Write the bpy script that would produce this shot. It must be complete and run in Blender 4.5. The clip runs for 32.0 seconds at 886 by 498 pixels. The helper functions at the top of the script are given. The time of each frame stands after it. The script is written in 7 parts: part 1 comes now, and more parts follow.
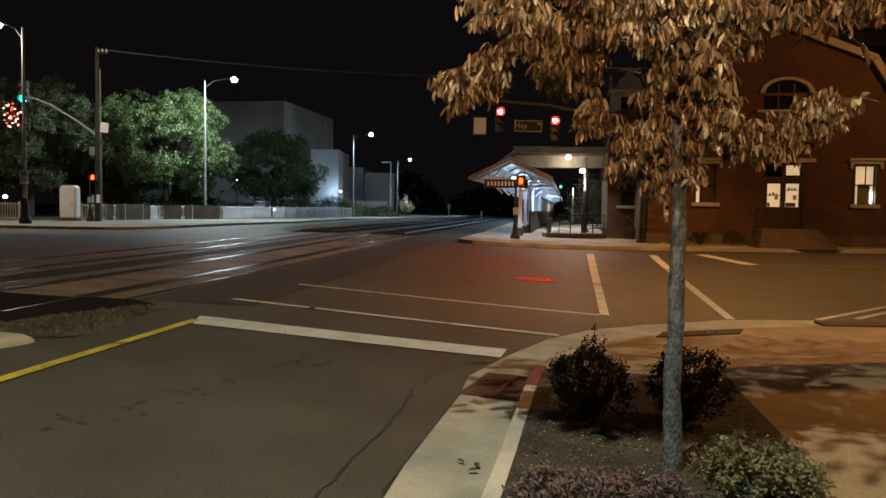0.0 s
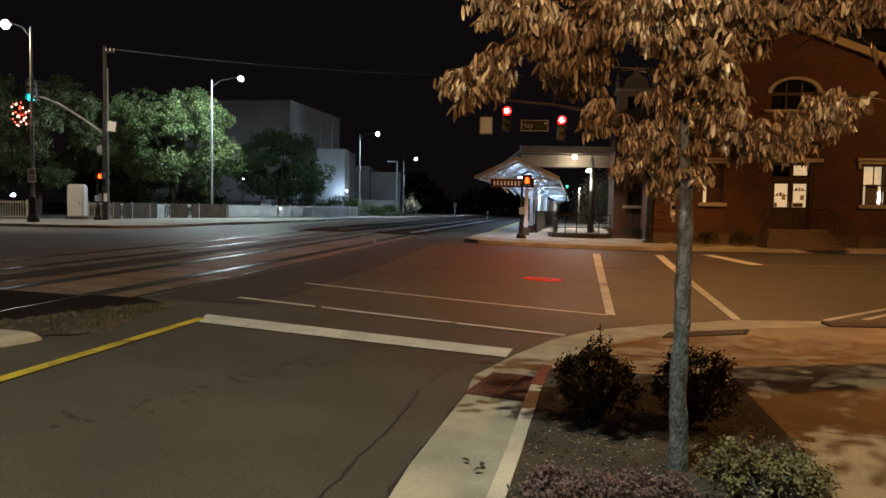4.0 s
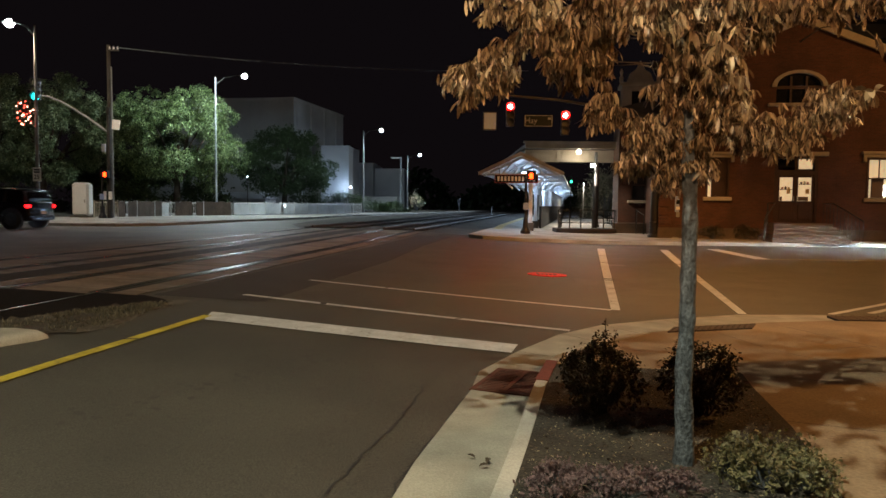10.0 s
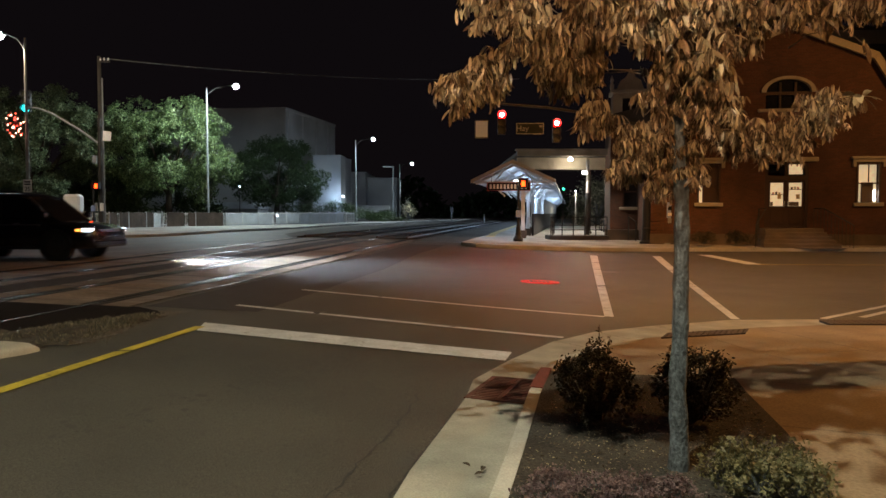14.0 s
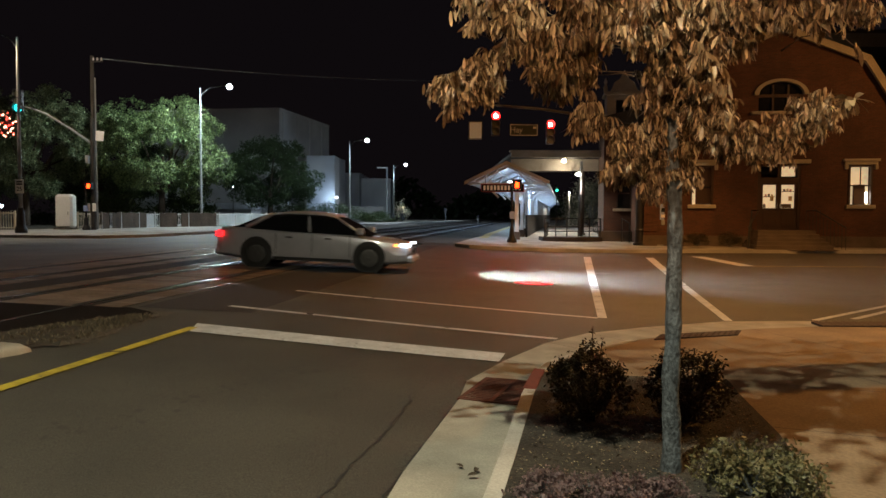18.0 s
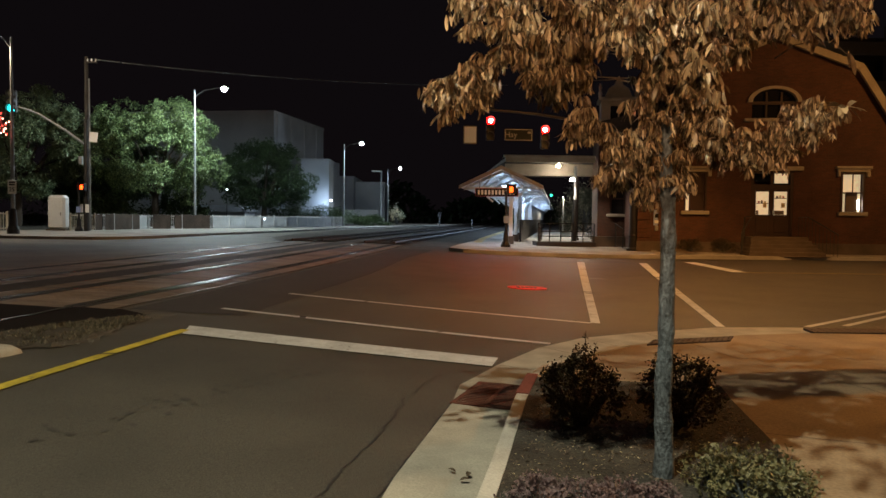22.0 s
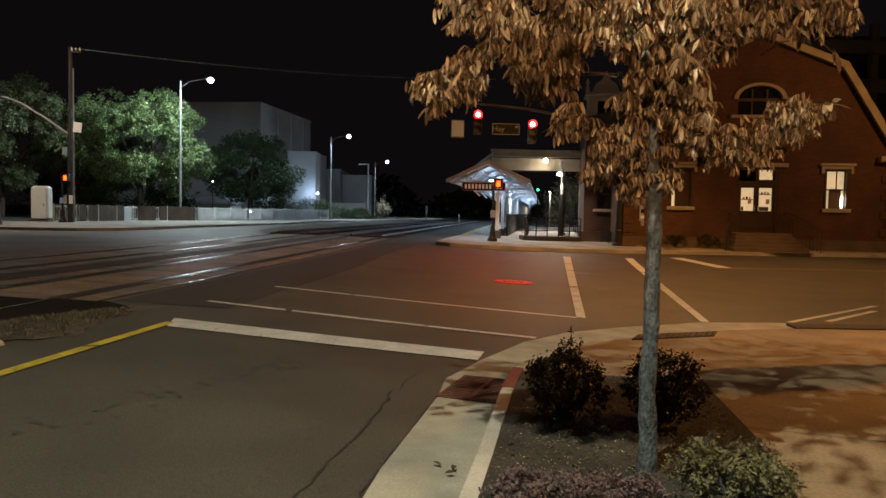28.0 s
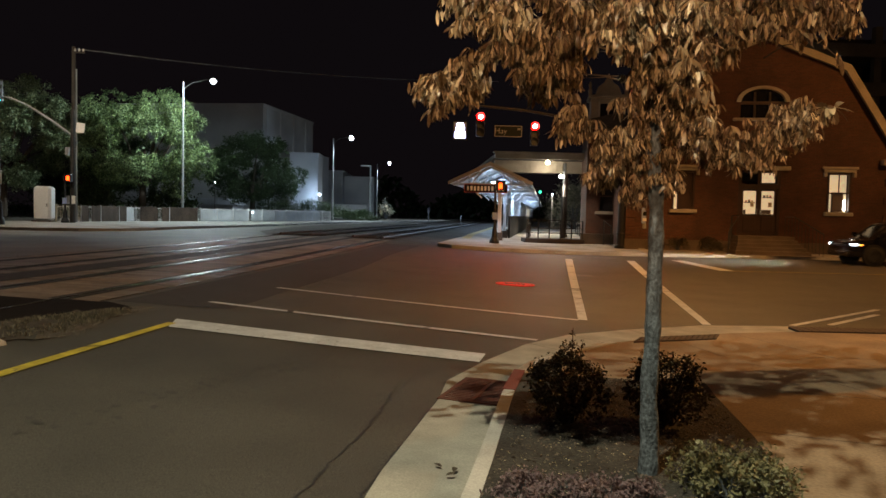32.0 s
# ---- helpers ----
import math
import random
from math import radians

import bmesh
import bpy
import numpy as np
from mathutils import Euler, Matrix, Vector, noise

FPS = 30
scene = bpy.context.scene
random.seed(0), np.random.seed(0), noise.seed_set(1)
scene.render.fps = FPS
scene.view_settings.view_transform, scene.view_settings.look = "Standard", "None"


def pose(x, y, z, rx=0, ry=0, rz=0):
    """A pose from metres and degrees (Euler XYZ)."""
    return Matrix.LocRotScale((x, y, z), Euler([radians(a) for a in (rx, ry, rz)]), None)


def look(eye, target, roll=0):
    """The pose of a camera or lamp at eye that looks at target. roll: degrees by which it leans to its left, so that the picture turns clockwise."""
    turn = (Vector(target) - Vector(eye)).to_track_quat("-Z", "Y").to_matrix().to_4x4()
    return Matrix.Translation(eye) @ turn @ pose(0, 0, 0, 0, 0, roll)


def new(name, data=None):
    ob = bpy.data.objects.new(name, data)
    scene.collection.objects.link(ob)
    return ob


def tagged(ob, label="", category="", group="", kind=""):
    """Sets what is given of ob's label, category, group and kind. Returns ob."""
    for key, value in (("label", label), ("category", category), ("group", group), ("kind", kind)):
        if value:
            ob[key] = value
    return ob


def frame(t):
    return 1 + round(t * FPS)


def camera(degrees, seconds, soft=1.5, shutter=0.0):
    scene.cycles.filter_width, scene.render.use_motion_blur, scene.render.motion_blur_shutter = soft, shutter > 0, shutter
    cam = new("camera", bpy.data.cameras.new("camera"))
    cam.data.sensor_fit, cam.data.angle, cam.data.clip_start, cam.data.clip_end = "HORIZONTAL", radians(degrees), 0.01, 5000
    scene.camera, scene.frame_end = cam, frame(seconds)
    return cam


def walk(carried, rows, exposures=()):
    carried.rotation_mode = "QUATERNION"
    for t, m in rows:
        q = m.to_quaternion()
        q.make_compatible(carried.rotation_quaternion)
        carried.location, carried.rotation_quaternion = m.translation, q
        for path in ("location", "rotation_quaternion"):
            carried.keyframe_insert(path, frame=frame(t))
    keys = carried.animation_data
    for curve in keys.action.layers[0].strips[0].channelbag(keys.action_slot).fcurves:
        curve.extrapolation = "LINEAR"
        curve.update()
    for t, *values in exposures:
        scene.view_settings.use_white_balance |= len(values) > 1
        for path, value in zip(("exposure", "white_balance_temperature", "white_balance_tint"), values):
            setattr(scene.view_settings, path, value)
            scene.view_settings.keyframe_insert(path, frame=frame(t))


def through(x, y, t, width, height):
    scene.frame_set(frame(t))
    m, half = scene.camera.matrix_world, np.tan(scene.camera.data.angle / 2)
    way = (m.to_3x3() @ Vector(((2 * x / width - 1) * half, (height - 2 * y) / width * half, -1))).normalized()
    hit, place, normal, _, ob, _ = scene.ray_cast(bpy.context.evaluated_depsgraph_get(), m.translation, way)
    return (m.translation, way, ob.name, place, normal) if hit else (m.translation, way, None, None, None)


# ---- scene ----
cam = camera(61.0, 32.0, shutter=0.3)
walk(cam, [(t, pose(0, 0, 1.72, rx, ry, rz)) for t, rx, ry, rz in (
    (0, 87.003, -0.790, -0.559), (0.5, 86.996, -0.830, -0.435), (1, 86.962, -0.802, -0.260), (1.5, 86.910, -0.825, -0.126),
    (2, 86.869, -0.804, -0.061), (2.5, 86.863, -0.853, -0.025), (3, 86.899, -0.863, -0.020), (3.5, 86.943, -0.907, -0.043),
    (5.5, 86.958, -0.835, -0.337), (6, 86.904, -0.815, -0.400), (6.5, 86.834, -0.786, -0.459), (7, 86.736, -0.731, -0.486),
    (7.5, 86.638, -0.669, -0.461), (8, 86.533, -0.633, -0.384), (8.5, 86.477, -0.600, -0.278), (9, 86.461, -0.571, -0.100),
    (9.5, 86.520, -0.583, 0.069), (10, 86.647, -0.558, 0.217), (10.5, 86.794, -0.545, 0.310), (11, 86.901, -0.444, 0.359),
    (11.5, 86.924, -0.303, 0.347), (12, 86.923, -0.180, 0.286), (12.5, 86.946, -0.036, 0.157), (13, 87.030, -0.000, 0.000),
    (13.5, 87.161, 0.024, -0.182), (14, 87.284, -0.022, -0.346), (14.5, 87.364, -0.063, -0.483), (16.5, 87.226, -0.089, -0.783),
    (17, 87.242, -0.091, -0.831), (17.5, 87.295, -0.116, -0.862), (18, 87.370, -0.170, -0.819), (18.5, 87.446, -0.318, -0.761),
    (19, 87.500, -0.511, -0.755), (19.5, 87.544, -0.669, -0.862), (20, 87.575, -0.730, -1.017), (20.5, 87.606, -0.760, -1.144),
    (21, 87.618, -0.720, -1.214), (21.5, 87.636, -0.670, -1.252), (22, 87.678, -0.624, -1.270), (22.5, 87.718, -0.607, -1.301),
    (23, 87.761, -0.644, -1.381), (23.5, 87.745, -0.674, -1.509), (24, 87.683, -0.757, -1.660), (24.5, 87.604, -0.852, -1.808),
    (25, 87.542, -0.903, -1.921), (25.5, 87.494, -0.962, -2.025), (27.5, 87.268, -1.009, -2.240), (28, 87.220, -1.047, -2.265),
    (28.5, 87.204, -1.137, -2.282), (29, 87.206, -1.152, -2.262), (29.5, 87.202, -1.200, -2.208), (30, 87.215, -1.218, -2.099),
    (30.5, 87.239, -1.209, -1.999), (31, 87.285, -1.241, -1.943), (31.5, 87.322, -1.259, -1.987), (32, 87.356, -1.277, -2.111),
)])

# ---- world, lamps ----
world = bpy.data.worlds.new("night")
scene.world = world
world.use_nodes = True
world.node_tree.nodes["Background"].inputs[0].default_value = (0.0040, 0.0030, 0.0036, 1)
world.node_tree.nodes["Background"].inputs[1].default_value = 1.0
scene.view_settings.exposure = 0.0

WARM, COOL, MILK = (1.0, 0.44, 0.11), (0.72, 0.88, 1.0), (1.0, 0.86, 0.66)


def lamp(name, eye, target, watts, colour, radius=0.15, cone=0, blend=0.6):
    data = bpy.data.lights.new(name, "SPOT" if cone else "POINT")
    data.energy, data.color, data.shadow_soft_size = watts, colour, radius
    if cone:
        data.spot_size, data.spot_blend = radians(cone), blend
    ob = new(name, data)
    ob.matrix_world = look(eye, target)
    return ob


# lamps out of view; the white street lamp and first orange one follow shadows
lamp("lamp_light", (-1.8, 0.3, 9.0), (-1.2, 5, 0), 4100, (1.0, 0.93, 0.68), 0.07, 102, 0.7)
# added narrow spot, no lamp known there, that brightens the crown from the front
lamp("lamp_light", (-2.5, -6.5, 4.2), (1.3, 4.4, 3.7), 4500, (1.0, 0.59, 0.31), 0.12, 27, 0.5)
lamp("lamp_light", (15.0, 12.0, 7.5), (2.5, 5.5, 0), 4200, WARM, 0.10, 74, 0.6)
# two orange street lamps, added unseen, that brighten the junction and station front
lamp("lamp_light", (8.5, 25.0, 11.5), (6.0, 26.0, 0), 5600, WARM, 0.15, 124, 0.4)
lamp("lamp_light", (23.5, 23.5, 9.5), (16, 30, 0), 2450, WARM, 0.15)
# street lamps in view
lamp("lamp_light", (-22.6, 39.0, 10.5), (-24, 46, 0), 1900, (1.0, 0.78, 0.52), 0.2, 172, 0.3)
lamp("lamp_light", (-16.6, 59.8, 11.75), (-17, 61.6, 0), 8200, (0.74, 0.91, 0.95), 0.25, 176, 0.2)
lamp("lamp_light", (-7.7, 90.0, 10.3), (-7.9, 89.9, 0), 6500, COOL, 0.25, 165)
lamp("lamp_light", (-4.3, 125.0, 9.7), (-4.5, 125, 0), 5500, COOL, 0.25, 165)


# ---- shapes ----
def smooth(t):
    t = min(1.0, max(0.0, t))
    return t * t * (3 - 2 * t)


def gz(x, y):
    """Height of the street: it climbs from the corner to the railway."""
    return 0.45 * smooth((4 - (x - 0.148 * y)) / 16) + 0.10 * smooth((y - 18) / 20)


def finish(bm, name, material, smooth_faces=False):
    me = bpy.data.meshes.new(name)
    bmesh.ops.recalc_face_normals(bm, faces=bm.faces)
    bm.to_mesh(me)
    bm.free()
    for m in material if isinstance(material, (list, tuple)) else [material]:
        me.materials.append(m)
    if smooth_faces:
        me.polygons.foreach_set("use_smooth", [True] * len(me.polygons))
    return me


def part(name, bm, material, parent, label="", smooth_faces=False, at=None):
    ob = new(name, finish(bm, name, material, smooth_faces))
    ob.parent = parent
    if at is not None:
        ob.matrix_basis = at
    if label:
        ob["label"] = label
    return ob


def thing(name, label, category, at=None, group="", kind=""):
    ob = new(name)
    ob.empty_display_size = 0.2
    if at is not None:
        ob.matrix_basis = at
    return tagged(ob, label, category, group, kind)


def solid(name, bm, material, label, category, at=None, group="", kind="", smooth_faces=False):
    ob = new(name, finish(bm, name, material, smooth_faces))
    if at is not None:
        ob.matrix_basis = at
    return tagged(ob, label, category, group, kind)


def box(bm, x0, y0, z0, x1, y1, z1, bevel=0.0, m=None):
    vs = [bm.verts.new((x, y, z)) for z in (z0, z1) for x, y in ((x0, y0), (x1, y0), (x1, y1), (x0, y1))]
    fs = [bm.faces.new([vs[i] for i in f]) for f in ((3, 2, 1, 0), (4, 5, 6, 7), (0, 1, 5, 4), (1, 2, 6, 5), (2, 3, 7, 6), (3, 0, 4, 7))]
    if bevel:
        es = list({e for f in fs for e in f.edges})
        out = bmesh.ops.bevel(bm, geom=es, offset=bevel, segments=1, affect="EDGES")
        vs = list({v for f in out["faces"] for v in f.verts} | {v for v in vs if v.is_valid})
    if m is not None:
        bmesh.ops.transform(bm, matrix=m, verts=[v for v in vs if v.is_valid])
    return bm


def B(*a, bevel=0.0):
    return box(bmesh.new(), *a, bevel=bevel)


def tube(bm, pts, radii, n=10, cap=True):
    """A round bar through the points."""
    rings = []
    for i, p in enumerate(pts):
        p = Vector(p)
        a, b = Vector(pts[max(0, i - 1)]), Vector(pts[min(len(pts) - 1, i + 1)])
        d = (b - a).normalized()
        side = d.cross(Vector((0, 0, 1)) if abs(d.z) < 0.9 else Vector((0, 1, 0))).normalized()
        up = side.cross(d)
        r = radii[i] if isinstance(radii, (list, tuple)) else radii
        rings.append([bm.verts.new(p + (side * math.cos(k * math.tau / n) + up * math.sin(k * math.tau / n)) * r) for k in range(n)])
    for r0, r1 in zip(rings, rings[1:]):
        for k in range(n):
            bm.faces.new((r0[k], r0[(k + 1) % n], r1[(k + 1) % n], r1[k]))
    if cap:
        bm.faces.new(rings[0][::-1])
        bm.faces.new(rings[-1])
    return bm


def T(pts, radii, n=10):
    return tube(bmesh.new(), pts, radii, n)


def lathe(bm, profile, n=20, at=(0, 0, 0)):
    rings = [[bm.verts.new((at[0] + r * math.cos(k * math.tau / n), at[1] + r * math.sin(k * math.tau / n), at[2] + z)) for k in range(n)] for r, z in profile]
    for r0, r1 in zip(rings, rings[1:]):
        for k in range(n):
            bm.faces.new((r0[k], r0[(k + 1) % n], r1[(k + 1) % n], r1[k]))
    bm.faces.new(rings[0][::-1])
    bm.faces.new(rings[-1])
    return bm


def prism(bm, outline, y0, y1):
    """An outline in x and z, drawn out along y."""
    a = [bm.verts.new((x, y0, z)) for x, z in outline]
    b = [bm.verts.new((x, y1, z)) for x, z in outline]
    bm.faces.new(a)
    bm.faces.new(b[::-1])
    for i in range(len(a)):
        j = (i + 1) % len(a)
        bm.faces.new((a[j], a[i], b[i], b[j]))
    return bm


def drape(outline, top, step=1.0, depth=0.0):
    """A sheet or slab with that outline, laid over the street, its top that far above it."""
    bm = bmesh.new()
    bm.faces.new([bm.verts.new((x, y, 0)) for x, y in outline])
    xs, ys = [p[0] for p in outline], [p[1] for p in outline]
    for axis, lo, hi in ((0, min(xs), max(xs)), (1, min(ys), max(ys))):
        n = Vector((1, 0, 0)) if axis == 0 else Vector((0, 1, 0))
        c = math.floor(lo / step) * step + step
        while c < hi - 1e-4:
            bmesh.ops.bisect_plane(bm, geom=bm.verts[:] + bm.edges[:] + bm.faces[:], plane_co=n * c, plane_no=n)
            c += step
    bmesh.ops.triangulate(bm, faces=bm.faces[:])
    if depth:
        out = bmesh.ops.extrude_face_region(bm, geom=bm.faces[:])
        low = {v for v in out["geom"] if isinstance(v, bmesh.types.BMVert)}
    else:
        low = set()
    for v in bm.verts:
        v.co.z = gz(v.co.x, v.co.y) + top - (depth if v in low else 0)
    return bm


def strip(pts, width):
    """Outline of a band along a broken line."""
    left, right = [], []
    for i, p in enumerate(pts):
        a, b = pts[max(0, i - 1)], pts[min(len(pts) - 1, i + 1)]
        d = Vector((b[0] - a[0], b[1] - a[1])).normalized()
        w = width[i] if isinstance(width, (list, tuple)) else width
        left.append((p[0] - d.y * w / 2, p[1] + d.x * w / 2))
        right.append((p[0] + d.y * w / 2, p[1] - d.x * w / 2))
    return left + right[::-1]


# ---- materials ----
def surface(name, colour, rough=0.8, metal=0.0, grain=40.0, vary=0.25, stain=0.0, stain_size=1.2, bump=0.15, bump_scale=None, glow=None, each=0.0, stretch=None):
    """A plain surface with grain, larger stains and fine relief."""
    m = bpy.data.materials.new(name)
    m.use_nodes = True
    t = m.node_tree
    n, l = t.nodes, t.links
    p = n["Principled BSDF"]
    p.inputs["Roughness"].default_value, p.inputs["Metallic"].default_value = rough, metal
    co = n.new("ShaderNodeTexCoord")
    fine = n.new("ShaderNodeTexNoise")
    fine.inputs["Scale"].default_value, fine.inputs["Detail"].default_value = grain, 6
    wide = n.new("ShaderNodeTexNoise")
    wide.inputs["Scale"].default_value, wide.inputs["Detail"].default_value = stain_size, 5
    geo = n.new("ShaderNodeNewGeometry")
    place = geo.outputs["Position"] if each == 0 else co.outputs["Object"]
    if stretch:
        pull = n.new("ShaderNodeVectorMath")
        pull.operation = "MULTIPLY"
        pull.inputs[1].default_value = stretch
        l.new(place, pull.inputs[0])
        place = pull.outputs[0]
    for node in (fine, wide):
        l.new(place, node.inputs["Vector"])
    f1 = n.new("ShaderNodeMapRange")
    f1.inputs[1].default_value, f1.inputs[2].default_value, f1.inputs[3].default_value, f1.inputs[4].default_value = 0.3, 0.7, 1 - vary, 1 + vary
    l.new(fine.outputs[0], f1.inputs[0])
    f2 = n.new("ShaderNodeMapRange")
    f2.inputs[1].default_value, f2.inputs[2].default_value, f2.inputs[3].default_value, f2.inputs[4].default_value = 0.35, 0.68, 1 + stain * 0.5, 1 - stain
    l.new(wide.outputs[0], f2.inputs[0])
    mul = n.new("ShaderNodeMath")
    mul.operation = "MULTIPLY"
    l.new(f1.outputs[0], mul.inputs[0])
    l.new(f2.outputs[0], mul.inputs[1])
    last = mul
    if each:
        info = n.new("ShaderNodeObjectInfo")
        f3 = n.new("ShaderNodeMapRange")
        f3.inputs[3].default_value, f3.inputs[4].default_value = 1 - each, 1 + each
        l.new(info.outputs["Random"], f3.inputs[0])
        last = n.new("ShaderNodeMath")
        last.operation = "MULTIPLY"
        l.new(mul.outputs[0], last.inputs[0])
        l.new(f3.outputs[0], last.inputs[1])
    col = n.new("ShaderNodeVectorMath")
    col.operation = "SCALE"
    col.inputs[0].default_value = colour
    l.new(last.outputs[0], col.inputs["Scale"])
    l.new(col.outputs[0], p.inputs["Base Color"])
    if bump:
        b = n.new("ShaderNodeBump")
        b.inputs["Strength"].default_value, b.inputs["Distance"].default_value = bump, 0.02
        if bump_scale:
            extra = n.new("ShaderNodeTexNoise")
            extra.inputs["Scale"].default_value, extra.inputs["Detail"].default_value = bump_scale, 4
            l.new(geo.outputs["Position"] if each == 0 else co.outputs["Object"], extra.inputs["Vector"])
            l.new(extra.outputs[0], b.inputs["Height"])
        else:
            l.new(fine.outputs[0], b.inputs["Height"])
        l.new(b.outputs[0], p.inputs["Normal"])
    if glow:
        p.inputs["Emission Color"].default_value = (*glow[0], 1)
        p.inputs["Emission Strength"].default_value = glow[1]
    return m


def glowing(name, colour, strength):
    m = bpy.data.materials.new(name)
    m.use_nodes = True
    p = m.node_tree.nodes["Principled BSDF"]
    p.inputs["Base Color"].default_value = (*[min(1, c) * 0.8 for c in colour], 1)
    p.inputs["Emission Color"].default_value = (*colour, 1)
    p.inputs["Emission Strength"].default_value = strength
    return m


def foliage(name, colour, other, rough=0.45, through=0.25, skew=1.0):
    """Leaves: two tints that change from leaf to leaf, a little light let through."""
    m = bpy.data.materials.new(name)
    m.use_nodes = True
    n, l = m.node_tree.nodes, m.node_tree.links
    p = n["Principled BSDF"]
    geo = n.new("ShaderNodeNewGeometry")
    info = n.new("ShaderNodeObjectInfo")
    add = n.new("ShaderNodeMath")
    l.new(geo.outputs["Random Per Island"], add.inputs[0])
    l.new(info.outputs["Random"], add.inputs[1])
    fr = n.new("ShaderNodeMath")
    fr.operation = "FRACT"
    l.new(add.outputs[0], fr.inputs[0])
    noi = n.new("ShaderNodeTexNoise")
    noi.inputs["Scale"].default_value = 60
    l.new(geo.outputs["Position"], noi.inputs["Vector"])
    mixf = n.new("ShaderNodeMath")
    mixf.operation = "MULTIPLY_ADD"
    mixf.inputs[1].default_value, mixf.inputs[2].default_value = 0.35, -0.17
    l.new(noi.outputs[0], mixf.inputs[0])
    add2 = n.new("ShaderNodeMath")
    add2.use_clamp = True
    pw = n.new("ShaderNodeMath")
    pw.operation = "POWER"
    pw.inputs[1].default_value = skew
    l.new(fr.outputs[0], pw.inputs[0])
    l.new(pw.outputs[0], add2.inputs[0])
    l.new(mixf.outputs[0], add2.inputs[1])
    mix = n.new("ShaderNodeMix")
    mix.data_type = "RGBA"
    mix.inputs["A"].default_value, mix.inputs["B"].default_value = (*colour, 1), (*other, 1)
    l.new(add2.outputs[0], mix.inputs["Factor"])
    l.new(mix.outputs["Result"], p.inputs["Base Color"])
    p.inputs["Roughness"].default_value = rough
    tr = n.new("ShaderNodeBsdfTranslucent")
    l.new(mix.outputs["Result"], tr.inputs["Color"])
    ms = n.new("ShaderNodeMixShader")
    ms.inputs[0].default_value = through
    l.new(p.outputs[0], ms.inputs[1])
    l.new(tr.outputs[0], ms.inputs[2])
    l.new(ms.outputs[0], n["Material Output"].inputs[0])
    return m


ASPHALT = surface("asphalt", (0.055, 0.051, 0.040), 0.64, grain=85, vary=0.75, stain=0.26, stain_size=0.8, bump=0.6, bump_scale=95)
# stains: real mottling, and some leaf-shadow dapple put into the colour
CONCRETE = surface("concrete", (0.26, 0.19, 0.118), 0.85, grain=45, vary=0.2, stain=0.3, stain_size=1.1, bump=0.2)
PALE_CONCRETE = surface("pale_concrete", (0.33, 0.31, 0.28), 0.85, grain=30, vary=0.2, stain=0.35, stain_size=0.8, bump=0.2)
GUTTER_CONCRETE = surface("gutter_concrete", (0.30, 0.29, 0.245), 0.85, grain=70, vary=0.15, stain=0.3, stain_size=2.0, bump=0.25)
KERB = surface("kerb_concrete", (0.40, 0.39, 0.35), 0.85, grain=70, vary=0.15, stain=0.25, stain_size=2.2, bump=0.25)
PANEL = surface("crossing_concrete", (0.140, 0.105, 0.070), 0.50, grain=14, vary=0.3, stain=0.4, stain_size=1.3, bump=0.2, each=0.2)
def polished(m, low, high, scale, pull):
    """Wear: roughness that changes in streaks along the crossing."""
    n, l = m.node_tree.nodes, m.node_tree.links
    geo, noi, ramp, mul = n.new("ShaderNodeNewGeometry"), n.new("ShaderNodeTexNoise"), n.new("ShaderNodeMapRange"), n.new("ShaderNodeVectorMath")
    mul.operation = "MULTIPLY"
    mul.inputs[1].default_value = pull
    noi.inputs["Scale"].default_value, noi.inputs["Detail"].default_value = scale, 4
    ramp.inputs[1].default_value, ramp.inputs[2].default_value, ramp.inputs[3].default_value, ramp.inputs[4].default_value = 0.40, 0.62, low, high
    l.new(geo.outputs["Position"], mul.inputs[0])
    l.new(mul.outputs[0], noi.inputs["Vector"])
    l.new(noi.outputs[0], ramp.inputs[0])
    l.new(ramp.outputs[0], n["Principled BSDF"].inputs["Roughness"])


polished(PANEL, 0.55, 0.82, 1.4, (0.5, 2.2, 1))
WORN_RAIL = surface("worn_rail", (0.10, 0.085, 0.07), 0.27, 0.75, grain=9, vary=0.5, stain=0.5, stain_size=0.7, bump=0.05)
RUBBER = surface("track_rubber", (0.012, 0.011, 0.010), 0.9, grain=30, vary=0.3)
STEEL = surface("rail_steel", (0.55, 0.54, 0.52), 0.14, 1.0, grain=6, vary=0.1, bump=0.05)
WHITE_PAINT = surface("road_paint_white", (0.46, 0.49, 0.50), 0.7, grain=25, vary=0.14, stain=0.2, stain_size=3, bump=0.2)
YELLOW_PAINT = surface("road_paint_yellow", (0.42, 0.34, 0.03), 0.7, grain=25, vary=0.14, stain=0.35, stain_size=3, bump=0.2)


def worn(m, under, edge):
    """Paint worn through in spots to what lies under it."""
    n, l = m.node_tree.nodes, m.node_tree.links
    p = n["Principled BSDF"]
    coat = p.inputs["Base Color"].links[0].from_socket
    geo, noi, ramp, mix = n.new("ShaderNodeNewGeometry"), n.new("ShaderNodeTexNoise"), n.new("ShaderNodeMapRange"), n.new("ShaderNodeMix")
    noi.inputs["Scale"].default_value, noi.inputs["Detail"].default_value, noi.inputs["Roughness"].default_value = 7.0, 8, 0.7
    ramp.inputs[1].default_value, ramp.inputs[2].default_value = edge, edge + 0.08
    mix.data_type = "RGBA"
    mix.inputs["B"].default_value = (*under, 1)
    l.new(geo.outputs["Position"], noi.inputs["Vector"])
    l.new(noi.outputs[0], ramp.inputs[0])
    l.new(ramp.outputs[0], mix.inputs["Factor"])
    l.new(coat, mix.inputs["A"])
    l.new(mix.outputs["Result"], p.inputs["Base Color"])


